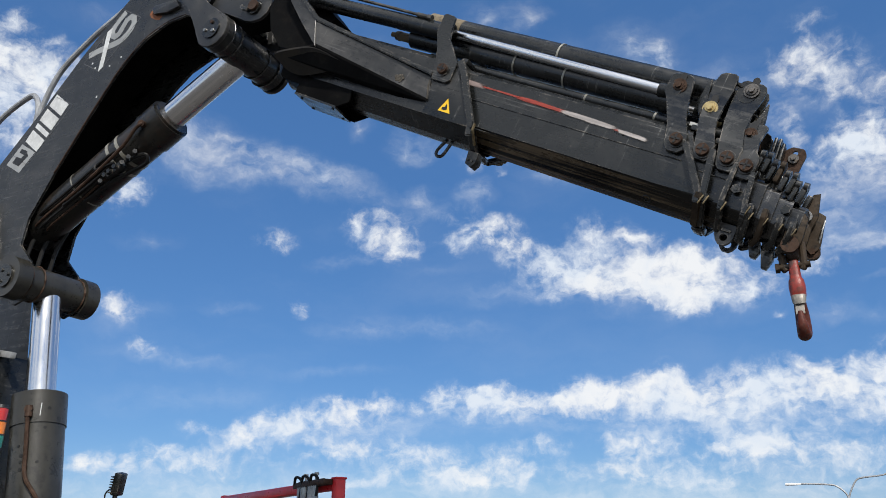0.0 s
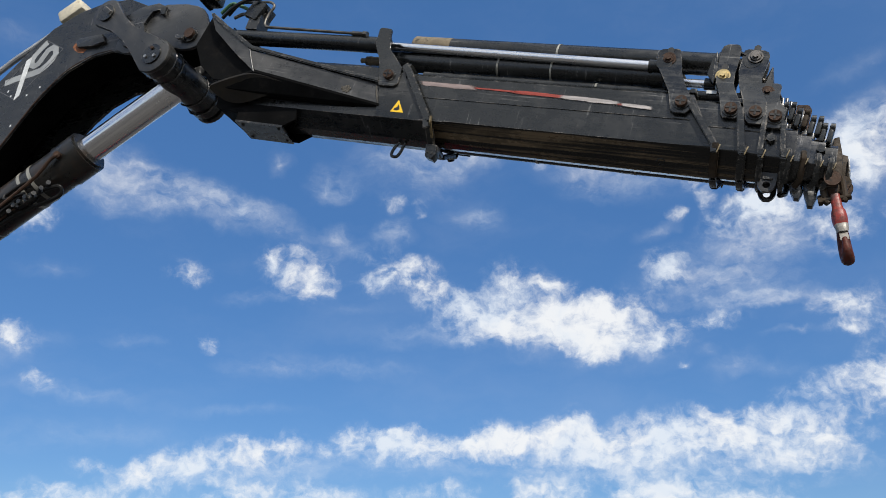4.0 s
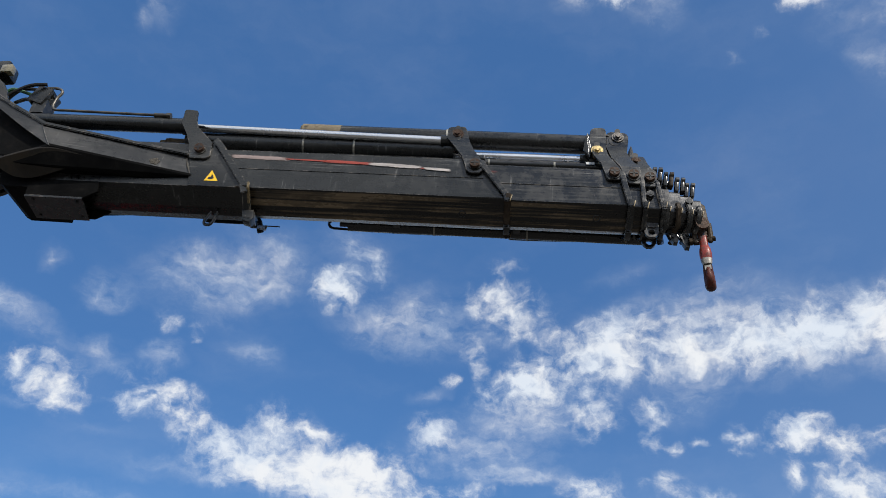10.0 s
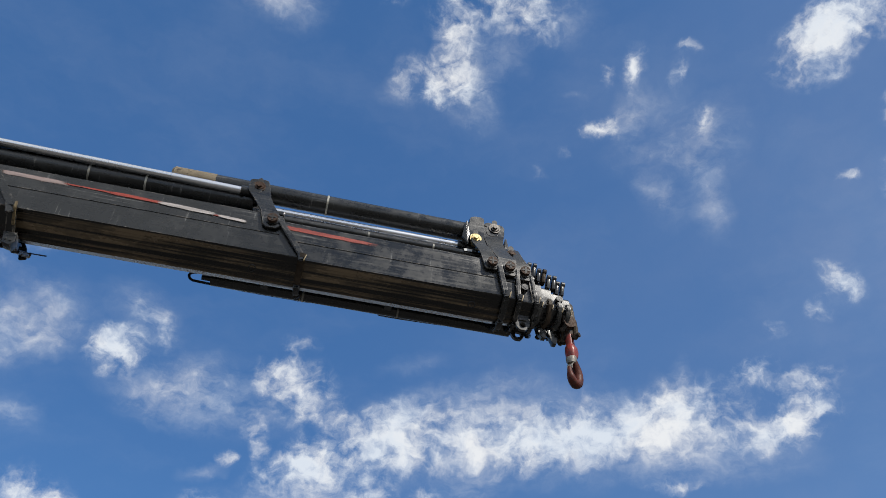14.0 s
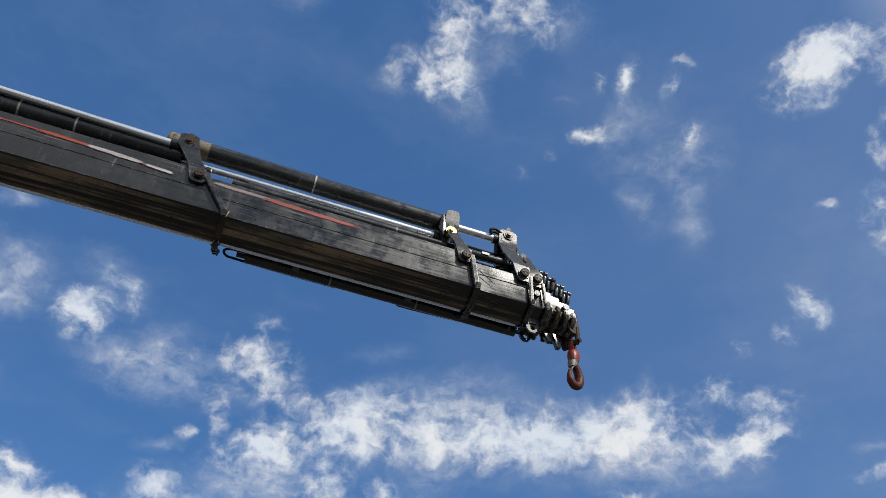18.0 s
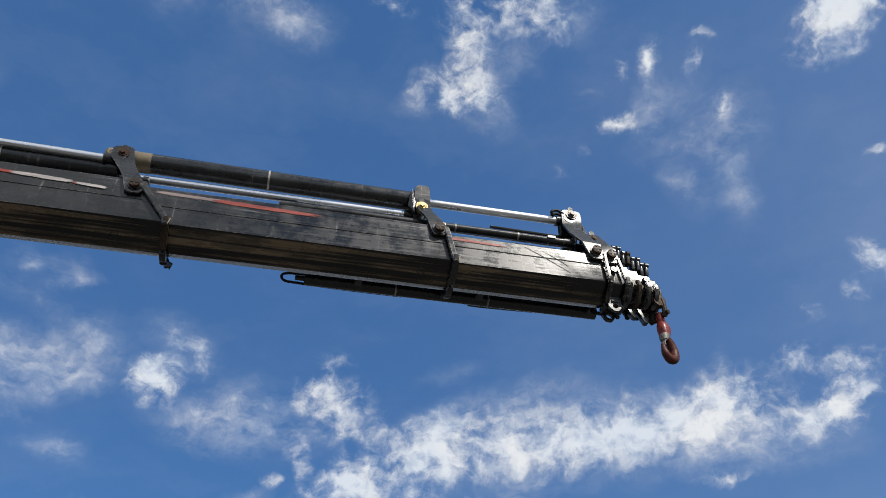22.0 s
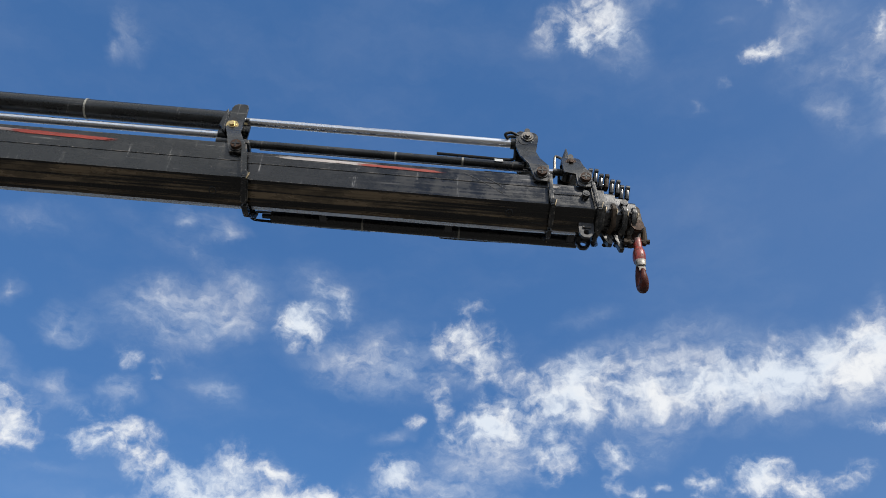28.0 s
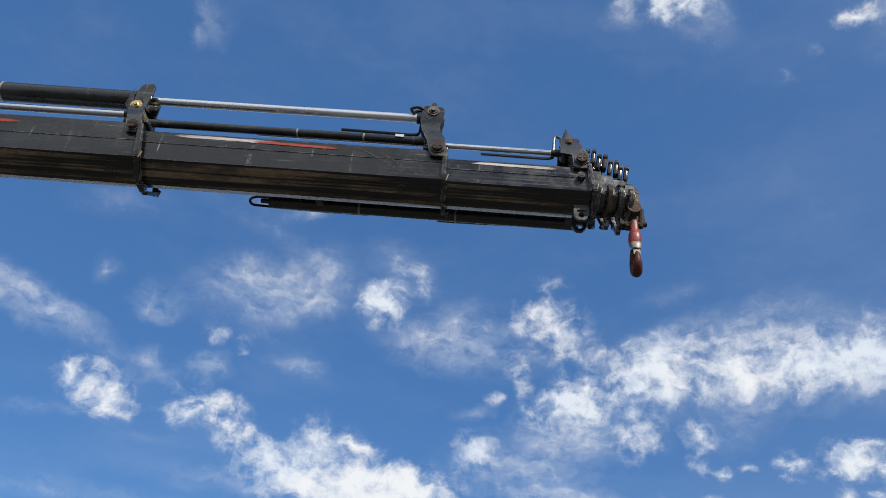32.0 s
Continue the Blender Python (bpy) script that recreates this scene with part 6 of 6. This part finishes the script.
rod(bm, V(LINK_LEN, -0.300, 0), V(LINK_LEN, 0.336, 0), 0.132, seg=32)
for w in (-0.275, 0.31):
    rod(bm, V(LINK_LEN, w - 0.03, 0), V(LINK_LEN, w + 0.03, 0), 0.143, seg=32)
part("rod_cross_tube", bm, BLACK_DUSTY, link)
for w, rr in ((0.275, 0.140), (0.19, 0.135), (-0.12, 0.135), (-0.235, 0.142)):
    bm = bmesh.new()
    hose(bm, [V(LINK_LEN + rr * math.cos(2 * math.pi * q / 16), w + 0.003 * math.sin(5 * q), rr * math.sin(2 * math.pi * q / 16)) for q in range(17)], lambda q: 0.006 + 0.002 * math.sin(60 * q), 6)
    part("weld_ring", bm, BLACK_WORN, link, "shiny black weld ring")
bm = bmesh.new()
hose(bm, [V(LINK_LEN + 0.12 * math.cos(a), 0.205, 0.12 * math.sin(a)) for a in (0.4, 1.0, 1.6, 2.2)], 0.010, 6)
part("weld_bead", bm, WELD, link, "shiny weld bead")

# hub plates of the outer boom at the hinge
hub = empty("hinge_hub")
hub.parent = crane
tagged(hub, "black hinge plates with rusty pin")
for side in (1, -1):
    bm = bmesh.new()
    slab(bm, [(-0.14, -0.05), (-0.05, -0.12), (0.10, -0.14), (0.25, -0.155), (0.40, -0.24), (0.46, -0.275), (0.53, -0.295), (0.60, -0.29), (0.655, -0.255), (0.685, -0.20), (0.688, -0.12), (0.67, -0.03), (0.64, 0.03), (0.59, 0.075), (0.50, 0.13), (0.32, 0.20), (0.05, 0.17), (-0.10, 0.10)], side * 0.27, side * 0.298, bevel=0.006)
    bmesh.ops.triangulate(bm, faces=[f for f in bm.faces if len(f.verts) > 4])
    part("hub_plate", bm, DUST, hub, smooth=0.4)
    bm = bmesh.new()
    rod(bm, V(0.540, side * 0.298, -0.185), V(0.540, side * 0.318, -0.185), 0.060, seg=24)
    part("pin_boss", bm, BLACK, hub)
    bm = bmesh.new()
    rod(bm, V(0.550, side * 0.318, -0.185), V(0.550, side * 0.338, -0.185), 0.040, seg=20)
    part("pin_end", bm, RUST, hub, "rust brown pin end")
    bm = bmesh.new()
    strap(bm, [V(0.435, side * 0.315, -0.165), V(0.465, side * 0.325, -0.20), V(0.515, side * 0.325, -0.215)], 0.03, 0.02, (0, -side, 0))
    part("pin_keeper", bm, BLACK_DUSTY, hub)
# the hub's web, its cavity shade put into the paint
bm = bmesh.new()
block(bm, V(0.30, 0, 0.02), (0.45, 0.24, 0.20))
part("hub_web", bm, SHADE_GREASE, hub)
# work lamp on the hub
bm = bmesh.new()
block(bm, V(0.60, 0.12, 0.30), (0.13, 0.14, 0.13), Matrix.Rotation(radians(18), 3, "Y"), 0.02)
for k in range(5):
    block(bm, V(0.535, 0.12, 0.25 + 0.022 * k), (0.03, 0.13, 0.008))
part("work_lamp", bm, BLACK, hub, "black work lamp with yellowed glass")
bm = bmesh.new()
block(bm, V(0.645, 0.165, 0.262), (0.085, 0.06, 0.075), Matrix.Rotation(radians(18), 3, "Y"), 0.01)
part("lamp_glass", bm, LAMP_GLASS, hub)

# outer boom cylinder: barrel pivoted at the foot of the inner boom, chromed rod to the links
KNEE_FOOT = (0.02, 4.08)
knee_barrel = empty("knuckle_cylinder")
knee_barrel.parent = crane
tagged(knee_barrel, "thick oily black hydraulic cylinder")
bm = bmesh.new()
rod(bm, V(0.0, 0, 0), V(1.53, 0, 0), 0.158, seg=40)
rod(bm, V(1.36, 0, 0), V(1.56, 0, 0), 0.168, seg=40)
rod(bm, V(1.56, 0, 0), V(1.58, 0, 0), 0.150, seg=40)
rod(bm, V(0.0, -0.2, 0), V(0.0, 0.2, 0), 0.11, seg=24)
part("barrel", bm, OLIVE, knee_barrel)
for u in (1.13, 1.03):
    part("band", bm_of((rod, V(u - 0.014, 0, 0), V(u + 0.014, 0, 0), 0.1615, 0.1615, 40)), BAND, knee_barrel, "bare metal band")
bm = bmesh.new()
hose(bm, [V(1.42, 0.13, -0.03), V(1.43, 0.19, -0.06), V(1.36, 0.20, -0.07), V(1.2, 0.18, -0.10), V(0.9, 0.17, -0.12), V(0.55, 0.17, -0.13)], 0.014)
rod(bm, V(1.41, 0.13, -0.03), V(1.43, 0.20, -0.06), 0.026, seg=12)
part("pipe", bm, RUST, knee_barrel)
bm = bmesh.new()
hose(bm, [V(1.10, 0.10, -0.16), V(1.22, 0.10, -0.19), V(1.30, 0.08, -0.22), V(1.27, 0.05, -0.26), V(1.15, 0.05, -0.24), V(0.9, 0.08, -0.20), V(0.6, 0.08, -0.18)], 0.016)
hose(bm, [V(1.05, 0.14, -0.13), V(0.8, 0.15, -0.15), V(0.5, 0.16, -0.15)], 0.012)
part("hose", bm, RUBBER, knee_barrel)
bm = bmesh.new()
block(bm, V(1.02, 0.10, -0.17), (0.16, 0.07, 0.06), bevel=0.01)
for u in (0.95, 1.0, 1.06):
    rod(bm, V(u, 0.12, -0.18), V(u, 0.17, -0.19), 0.018, seg=8)
part("lock_valve", bm, BLACK_DUSTY, knee_barrel)
bm = bmesh.new()
hose(bm, [V(0.95, -0.10, 0.125), V(1.25, -0.12, 0.165), V(1.60, -0.12, 0.178), V(2.05, -0.12, 0.170)], 0.016)
part("hose", bm, RUBBER, knee_barrel)
# bundle of pipes along the underside, a thin band and clips
for k, (w, v) in enumerate(((0.150, -0.095), (0.135, -0.135), (0.105, -0.165), (0.165, -0.055))):
    bm = bmesh.new()
    hose(bm, [V(0.16 + 0.03 * k, w - 0.02, v + 0.01), V(0.30, w, v), V(0.62, w, v - 0.005), V(0.86 + 0.05 * k, w, v), V(0.98 + 0.05 * k, w - 0.015, v - 0.010)], 0.009 + 0.002 * (k % 2))
    part("pipe", bm, RUBBER if k % 2 else RUST, knee_barrel)
part("band", bm_of((rod, V(0.62, 0, 0), V(0.632, 0, 0), 0.1605, 0.1605, 40)), BAND, knee_barrel, "bare metal band")
for u in (0.86, 0.94, 1.10, 1.17, 1.24):
    part("pipe_fitting", bm_of((rod, V(u, 0.115, -0.175), V(u + 0.03, 0.150, -0.195), 0.022, 0.018, 6)), BLACK_DUSTY, knee_barrel)
bm = bmesh.new()
hose(bm, [V(0.93, 0.150, -0.04), V(0.90, 0.172, -0.06), V(0.90, 0.176, -0.10), V(0.98, 0.168, -0.125), V(1.06, 0.150, -0.14)], 0.010)
part("pipe", bm, RUBBER, knee_barrel)
knee_rod = part("knuckle_rod", bm_of((rod, V(-1.35, 0, 0), V(0, 0, 0), 0.104, 0.104, 40)), CHROME, crane, "thick polished chrome piston rod")

# column and lift cylinder
column = empty("column")
column.parent = crane
tagged(column, "black slewing column")
for s in (1, -1):
    bm = bmesh.new()
    slab(bm, [(-0.55, 1.55), (0.16, 1.55), (0.20, 2.4), (0.17, 3.1), (0.05, 3.3), (-0.25, 4.35), (-0.75, 4.30), (-0.70, 3.2)], s * 0.22, s * 0.26, bevel=0.006)
    part("side_plate", bm, BLACK_DUSTY, column)
part("column_post", bm_of((block, (-0.22, 0, 2.3), (0.66, 0.46, 1.5), None, 0.02)), BLACK_DUSTY, column)
part("boom_pin", bm_of((rod, C(-0.45, -0.30, 4.08), C(-0.45, 0.30, 4.08), 0.10, 0.10, 28)), RUST, column)
part("column_base", bm_of((rod, (0, 0, 1.05), (0, 0, 1.60), 0.36, 0.34, 40)), BLACK_DUSTY, column)
bm = bmesh.new()
block(bm, C(0.10, 0.15, 3.05), (0.30, 0.05, 0.05), Matrix.Rotation(radians(12), 3, "Y"), 0.008)
part("cross_brace", bm, GALV, column)
lift_foot, lift_head = C(0.60, 0, 1.52), C(0.30, 0, 3.575)
axis = (lift_head - lift_foot).normalized()
bm = bmesh.new()
rod(bm, lift_foot, lift_foot + axis * 1.20, 0.182, seg=40)
rod(bm, lift_foot + axis * 0.98, lift_foot + axis * 1.215, 0.190, seg=40)
part("lift_barrel", bm, LIFT, column, "oily olive-black lift cylinder barrel")
part("lift_rod", bm_of((rod, lift_foot + axis * 1.1, lift_head, 0.105, 0.105, 40)), CHROME, column, "thick polished chrome lift rod")
bm = bmesh.new()
f = lift_foot
hose(bm, [f + axis * 1.10 + C(0.105, 0.165, 0), f + axis * 1.06 + C(0.115, 0.178, 0), f + axis * 0.80 + C(0.11, 0.170, 0), f + axis * 0.62 + C(0.115, 0.168, 0), f + axis * 0.50 + C(0.165, 0.125, 0), f + axis * 0.34 + C(0.205, 0.04, 0)], 0.015)
rod(bm, f + axis * 1.03 + C(0.113, 0.172, 0), f + axis * 1.11 + C(0.110, 0.168, 0), 0.026, seg=12)
rod(bm, f + axis * 1.085 + C(0.085, 0.135, 0), f + axis * 1.085 + C(0.122, 0.184, 0), 0.028, seg=12)
part("pipe", bm, RUST, column)
bm = bmesh.new()
block(bm, f + axis * 1.09 + C(0.158, 0.108, 0), (0.016, 0.006, 0.09), Matrix.Rotation(radians(-36), 3, "Z"))
part("paint_mark", bm, WHITE, column, smooth=0)
# flaked spots on the barrel
rnd = random.Random(11)
for k in range(16):
    ang, h = rnd.uniform(0.2, 2.4), rnd.uniform(0.30, 1.12)
    rr = 0.1835 if h < 0.97 else 0.1915
    at = f + axis * h + C(rr * math.cos(ang), rr * math.sin(ang), 0)
    out = C(math.cos(ang), math.sin(ang), 0)
    size = rnd.uniform(0.006, 0.019)
    part("flaked_spot", bm_of((rod, at - out * 0.006, at + out * 0.0015, size, size * 0.8, 7)), INK, column)
for k in range(3):
    bm = bmesh.new()
    hose(bm, [f + axis * (0.42 - 0.035 * k) + C(-0.22, 0.10, 0), f + axis * (0.45 - 0.03 * k) + C(-0.10, 0.20, 0), f + axis * (0.42 - 0.03 * k) + C(0.10, 0.20, -0.02), f + axis * (0.33 - 0.03 * k) + C(0.25, 0.08, -0.08)], 0.016)
    part("hose", bm, RUBBER, column)
# status light stack beside the column
stack = empty("status_light")
stack.parent = crane
tagged(stack, "red, orange and green status light stack")
for z, m, nm in ((2.515, LENS_RED, "red_lens"), (2.425, LENS_ORANGE, "orange_lens"), (2.335, LENS_GREEN, "green_lens")):
    part(nm, bm_of((rod, C(0.615, 0.42, z - 0.04), C(0.615, 0.42, z + 0.04), 0.044, 0.048, 28)), m, stack)
part("stack_cap", bm_of((rod, C(0.615, 0.42, 2.557), C(0.615, 0.42, 2.580), 0.050, 0.046, 28), (rod, C(0.615, 0.42, 2.465), C(0.615, 0.42, 2.475), 0.050, 0.050, 28), (rod, C(0.615, 0.42, 2.375), C(0.615, 0.42, 2.385), 0.050, 0.050, 28), (rod, C(0.615, 0.42, 1.6), C(0.615, 0.42, 2.295), 0.03, 0.046, 20), (block, C(0.40, 0.36, 1.62), (0.5, 0.2, 0.06))), BLACK_DUSTY, stack)


# ---------------------------------------------------------------- yard, truck bed, street lamp
bm = bmesh.new()
rnd = random.Random(5)
rings = [0.0, 6.0, 15.0, 40.0, 120.0, 400.0, 1500.0, 4500.0]
hub_v = bm.verts.new((0, 0, 0))
last = None
for r in rings[1:]:
    row = [bm.verts.new((r * math.cos(2 * math.pi * k / 48), r * math.sin(2 * math.pi * k / 48), 0.0)) for k in range(48)]
    for k in range(48):
        if last is None:
            bm.faces.new((hub_v, row[k], row[(k + 1) % 48]))
        else:
            bm.faces.new((last[k], row[k], row[(k + 1) % 48], last[(k + 1) % 48]))
    last = row
ground = part("ground", bm, GROUND, None, "grey gravelly asphalt yard", smooth=0)
tagged(ground, category="ground", kind="structure")

BED = Matrix.Translation((-2.80, 8.30, 0)) @ Matrix.Rotation(math.atan2(0.68, 0.73), 4, "Z")
truck = empty("flatbed_truck")
truck.matrix_world = BED
tagged(truck, "flatbed truck carrying the crane and a red headboard", "truck")
bm = bmesh.new()
block(bm, (-0.6, 0.0, 1.00), (6.6, 2.62, 0.10), bevel=0.01)
part("bed_deck", bm, BLACK_DUSTY, truck)
for s in (1, -1):
    part("chassis_beam", bm_of((block, (-0.6, s * 0.42, 0.82), (6.6, 0.09, 0.27), None, 0.01)), BLACK, truck)
for x in (-3.0, 1.2):
    for s in (1, -1):
        wheel = part("wheel", bm_of((rod, (x, s * 0.78, 0.5), (x, s * 1.10, 0.5), 0.30, 0.30, 28)), STEEL, truck)
        bm = bmesh.new()
        bmesh.ops.create_circle(bm, segments=10, radius=0.14, matrix=Matrix.Translation((x, s * 0.95, 0.86)) @ Matrix.Rotation(math.pi / 2, 4, "Y"))
        bmesh.ops.spin(bm, geom=bm.edges[:], angle=2 * math.pi, steps=36, cent=(x, s * 0.95, 0.5), axis=(0, 1, 0))
        bmesh.ops.remove_doubles(bm, verts=bm.verts[:], dist=0.001)
        part("tyre", bm, RUBBER, wheel)

headboard = empty("headboard_frame")
headboard.matrix_world = BED
tagged(headboard, "red square-tube headboard frame on the truck bed", "frame")
for name, size, at in (("top_bar", (0.10, 2.52, 0.09), (0, 0, 2.195)), ("post", (0.10, 0.09, 1.20), (0, -1.306, 1.65)), ("post", (0.10, 0.09, 1.20), (0, 1.306, 1.65)), ("lower_bar", (0.08, 2.52, 0.08), (0, 0, 1.40))):
    part(name, bm_of((block, at, size, None, 0.018)), RED_FRAME, headboard)
part("corner", bm_of((block, (0, -1.306, 2.245), (0.11, 0.10, 0.02), None, 0.008)), RED_FRAME, headboard)
valves = empty("control_valves")
valves.matrix_world = BED
tagged(valves, "oily hydraulic valves and hoses strapped to the headboard", "valve")
bm = bmesh.new()
block(bm, (-0.09, -0.98, 2.215), (0.09, 0.62, 0.05), None, 0.01)
rod(bm, (-0.09, -1.20, 2.23), (-0.09, -0.72, 2.23), 0.022, seg=12)
part("manifold", bm, RUST, valves)
for y in (-0.85, -1.06):
    bm = bmesh.new()
    for k in range(5):
        rod(bm, (-0.12, y - 0.07 + 0.035 * k, 2.06), (-0.12, y - 0.06 + 0.035 * k, 2.20), 0.020, 0.014, 10)
    rod(bm, (-0.09, y, 2.22), (-0.09, y, 2.30), 0.014, seg=8)
    rod(bm, (-0.09, y, 2.29), (-0.09, y, 2.31), 0.022, seg=8)
    part("valve", bm, STEEL, valves)
for y in (-0.80, -0.95, -1.12):
    bm = bmesh.new()
    hose(bm, [(-0.12, y + 0.12, 2.20), (-0.14, y + 0.06, 2.285), (-0.12, y - 0.02, 2.25), (-0.13, y - 0.02, 2.10)], 0.013)
    part("hose", bm, RUBBER, valves)

lamp = empty("work_light")
lamp.location = (-3.36, 6.24, 0)
tagged(lamp, "black finned work light on a thin post", "work light")
tilt = Matrix.Rotation(radians(12), 3, "Y") @ Matrix.Rotation(radians(8), 3, "X")
bm = bmesh.new()
block(bm, (0.02, 0, 2.13), (0.06, 0.10, 0.17), tilt, 0.012)
part("lamp_body", bm, BLACK, lamp)
for k in range(7):
    part("fin", bm_of((block, (-0.022 + 0.002 * k, 0, 2.07 + 0.019 * k), (0.035, 0.09, 0.008), tilt, 0.002)), BLACK, lamp)
part("post", bm_of((rod, (0.0, 0, 1.04), (0.0, 0, 2.06), 0.018, 0.018, 12)), BLACK, lamp)
bm = bmesh.new()
hose(bm, [(-0.03, 0, 2.10), (-0.08, 0, 2.06), (-0.07, 0, 1.95), (-0.02, 0, 1.85)], 0.006, 6)
part("cable", bm, RUBBER, lamp)

street = empty("street_lamp")
street.location = (18.07, 57.2, 0)
tagged(street, "tall two-armed galvanised street lamp", "street lamp")
part("pole", bm_of((rod, (0, 0, 0), (0, 0, 5.0), 0.14, 0.09, 16)), GALV, street)
for s, reach in ((-1, 3.4), (1, 3.4)):
    d = Vector((0.965, -0.26, 0)) * s
    bm = bmesh.new()
    up = 0.95 if s < 0 else 1.35
    hose(bm, [(0, 0, 4.9), d * 0.12 + Vector((0, 0, 5.3)), d * 0.55 + Vector((0, 0, 4.98 + up * 0.78)), d * 1.0 + Vector((0, 0, 4.98 + up * 0.92)), d * 2.2 + Vector((0, 0, 5.0 + up)), d * (reach - 0.5) + Vector((0, 0, 5.0 + up + (0.0 if s < 0 else 0.35)))], 0.055, 10)
    part("arm", bm, GALV, street)
    bm = bmesh.new()
    turn = Matrix.Rotation(math.atan2(d.y, d.x), 3, "Z")
    block(bm, d * (reach - 0.15) + Vector((0, 0, 5.0 + up + (0.0 if s < 0 else 0.38))), (0.75, 0.30, 0.14), turn, 0.04)
    block(bm, d * (reach - 0.55) + Vector((0, 0, 5.0 + up + (0.0 if s < 0 else 0.38))), (0.35, 0.18, 0.12), turn, 0.03)
    part("lamp_head", bm, LAMP_WHITE, street, "white lamp head")


# ---------------------------------------------------------------- what moves
SLEW = [(0, -19.86), (1, -19.57), (2, -19.36), (4.5, -19.01), (6, -19.18), (8, -19.13), (10, -19.46), (12, -19.51), (13, -19.37), (14, -19.34), (15, -19.27), (15.5, -19.16), (17.5, -16.37), (19, -15.70), (20, -15.24), (21, -14.85), (22, -14.70), (24, -14.66), (24.5, -14.83), (26.5, -16.54), (28, -16.04), (30, -15.57), (32, -15.19)]
LUFF = [(0, -30.31), (1, -27.33), (2, -24.25), (2.5, -22.78), (4.5, -16.68), (5, -15.11), (6, -12.25), (7, -9.35), (8, -6.28), (8.5, -4.73), (9, -3.81), (10, -3.52), (12, -3.64), (14, -3.92), (15.5, -3.65), (17.5, -2.30), (20, -1.87), (24, -1.39), (24.5, -1.35), (26.5, -2.20), (28, -2.13), (29, -2.02), (30, -1.71), (32, -1.63)]
EXT_ONE = [(0, -0.284), (1, -0.176), (2, -0.065), (2.5, -0.018), (4.5, 0.029), (6, 0.007), (32, -0.000)]
EXT_TWO = [(0, 0.003), (2, 0.000), (2.5, 0.000), (4.5, 0.158), (5, 0.210), (6, 0.305), (7, 0.400), (8, 0.493), (9, 0.603), (10, 0.738), (11, 0.869), (12, 0.994), (13, 1.120), (14, 1.265), (15, 1.410), (15.5, 1.483), (17.5, 1.688), (20, 1.699), (22, 1.713), (24, 1.731), (32, 1.733)]
EXT_THREE = [(0, 0.003), (15, 0.001), (15.5, 0.012), (17.5, 0.247), (18, 0.320), (19, 0.470), (20, 0.619), (21, 0.778), (22, 0.938), (23, 1.099), (24, 1.251), (24.5, 1.339), (26.5, 1.658), (27, 1.719), (27.5, 1.747), (28, 1.769), (29, 1.776), (30, 1.782), (32, 1.795)]
EXT_FOUR = [(0, 0.000), (26.5, 0.010), (27, 0.034), (27.5, 0.100), (28, 0.174), (29, 0.318), (30, 0.475), (31, 0.628), (32, 0.778)]

HOOK_TURN = [(0, 90), (8, 84), (10, 75), (13, 48), (16, 25), (19, 20), (24, 30), (26.5, 65), (28, 84), (32, 88)]


def at_time(table, t):
    for (t0, v0), (t1, v1) in zip(table, table[1:]):
        if t <= t1:
            return v0 + (v1 - v0) * (t - t0) / (t1 - t0)
    return table[-1][1]


def motions():
    seconds = [k * 0.5 for k in range(65)]
    rows = {"crane": [], "link": [], "hub": [], "barrel": [], "rod": [], "hook": [], 0: [], 1: [], 2: [], 3: [], 4: []}
    for t in seconds:
        rows["crane"].append((t, pose(*CRANE_AT, 0, 0, 0, at_time(SLEW, t))))
        b = at_time(LUFF, t)
        out = Matrix.Translation((HINGE[0], 0, HINGE[1])) @ pose(0, 0, 0, 0, -b, 0)
        reach = [0.0, at_time(EXT_ONE, t)]
        for table in (EXT_TWO, EXT_THREE, EXT_FOUR):
            reach.append(reach[-1] + at_time(table, t))
        for i in range(5):
            rows[i].append((t, out @ Matrix.Translation((reach[i], 0, 0))))
        pin = out @ Matrix.Translation((reach[4], 0, 0)) @ V(4.235, 0.05, -0.124)
        rows["hook"].append((t, rows["crane"][-1][1] @ Matrix.Translation(pin) @ pose(0, 0, 0, 0, 0, at_time(HOOK_TURN, t))))
        rows["hub"].append((t, Matrix.Translation((1.92, 0, 5.51)) @ pose(0, 0, 0, 0, -(b + 24.25), 0)))
        swing = -56.2 + 0.89 * (b + 30.3)
        rows["link"].append((t, Matrix.Translation((LINK_TOP[0], 0, LINK_TOP[1])) @ pose(0, 0, 0, 0, -swing, 0)))
        a = radians(swing)
        end = (LINK_TOP[0] + LINK_LEN * math.cos(a), LINK_TOP[1] + LINK_LEN * math.sin(a))
        rise = math.degrees(math.atan2(end[1] - KNEE_FOOT[1], end[0] - KNEE_FOOT[0]))
        rows["barrel"].append((t, Matrix.Translation((KNEE_FOOT[0], 0, KNEE_FOOT[1])) @ pose(0, 0, 0, 0, -rise, 0)))
        rows["rod"].append((t, Matrix.Translation((end[0], 0, end[1])) @ pose(0, 0, 0, 0, -rise, 0)))
    walk(crane, rows["crane"])
    for i in range(5):
        walk(boom[i], rows[i])
    walk(link, rows["link"])
    walk(hub, rows["hub"])
    walk(knee_barrel, rows["barrel"])
    walk(knee_rod, rows["rod"])
    walk(hook, rows["hook"])


motions()
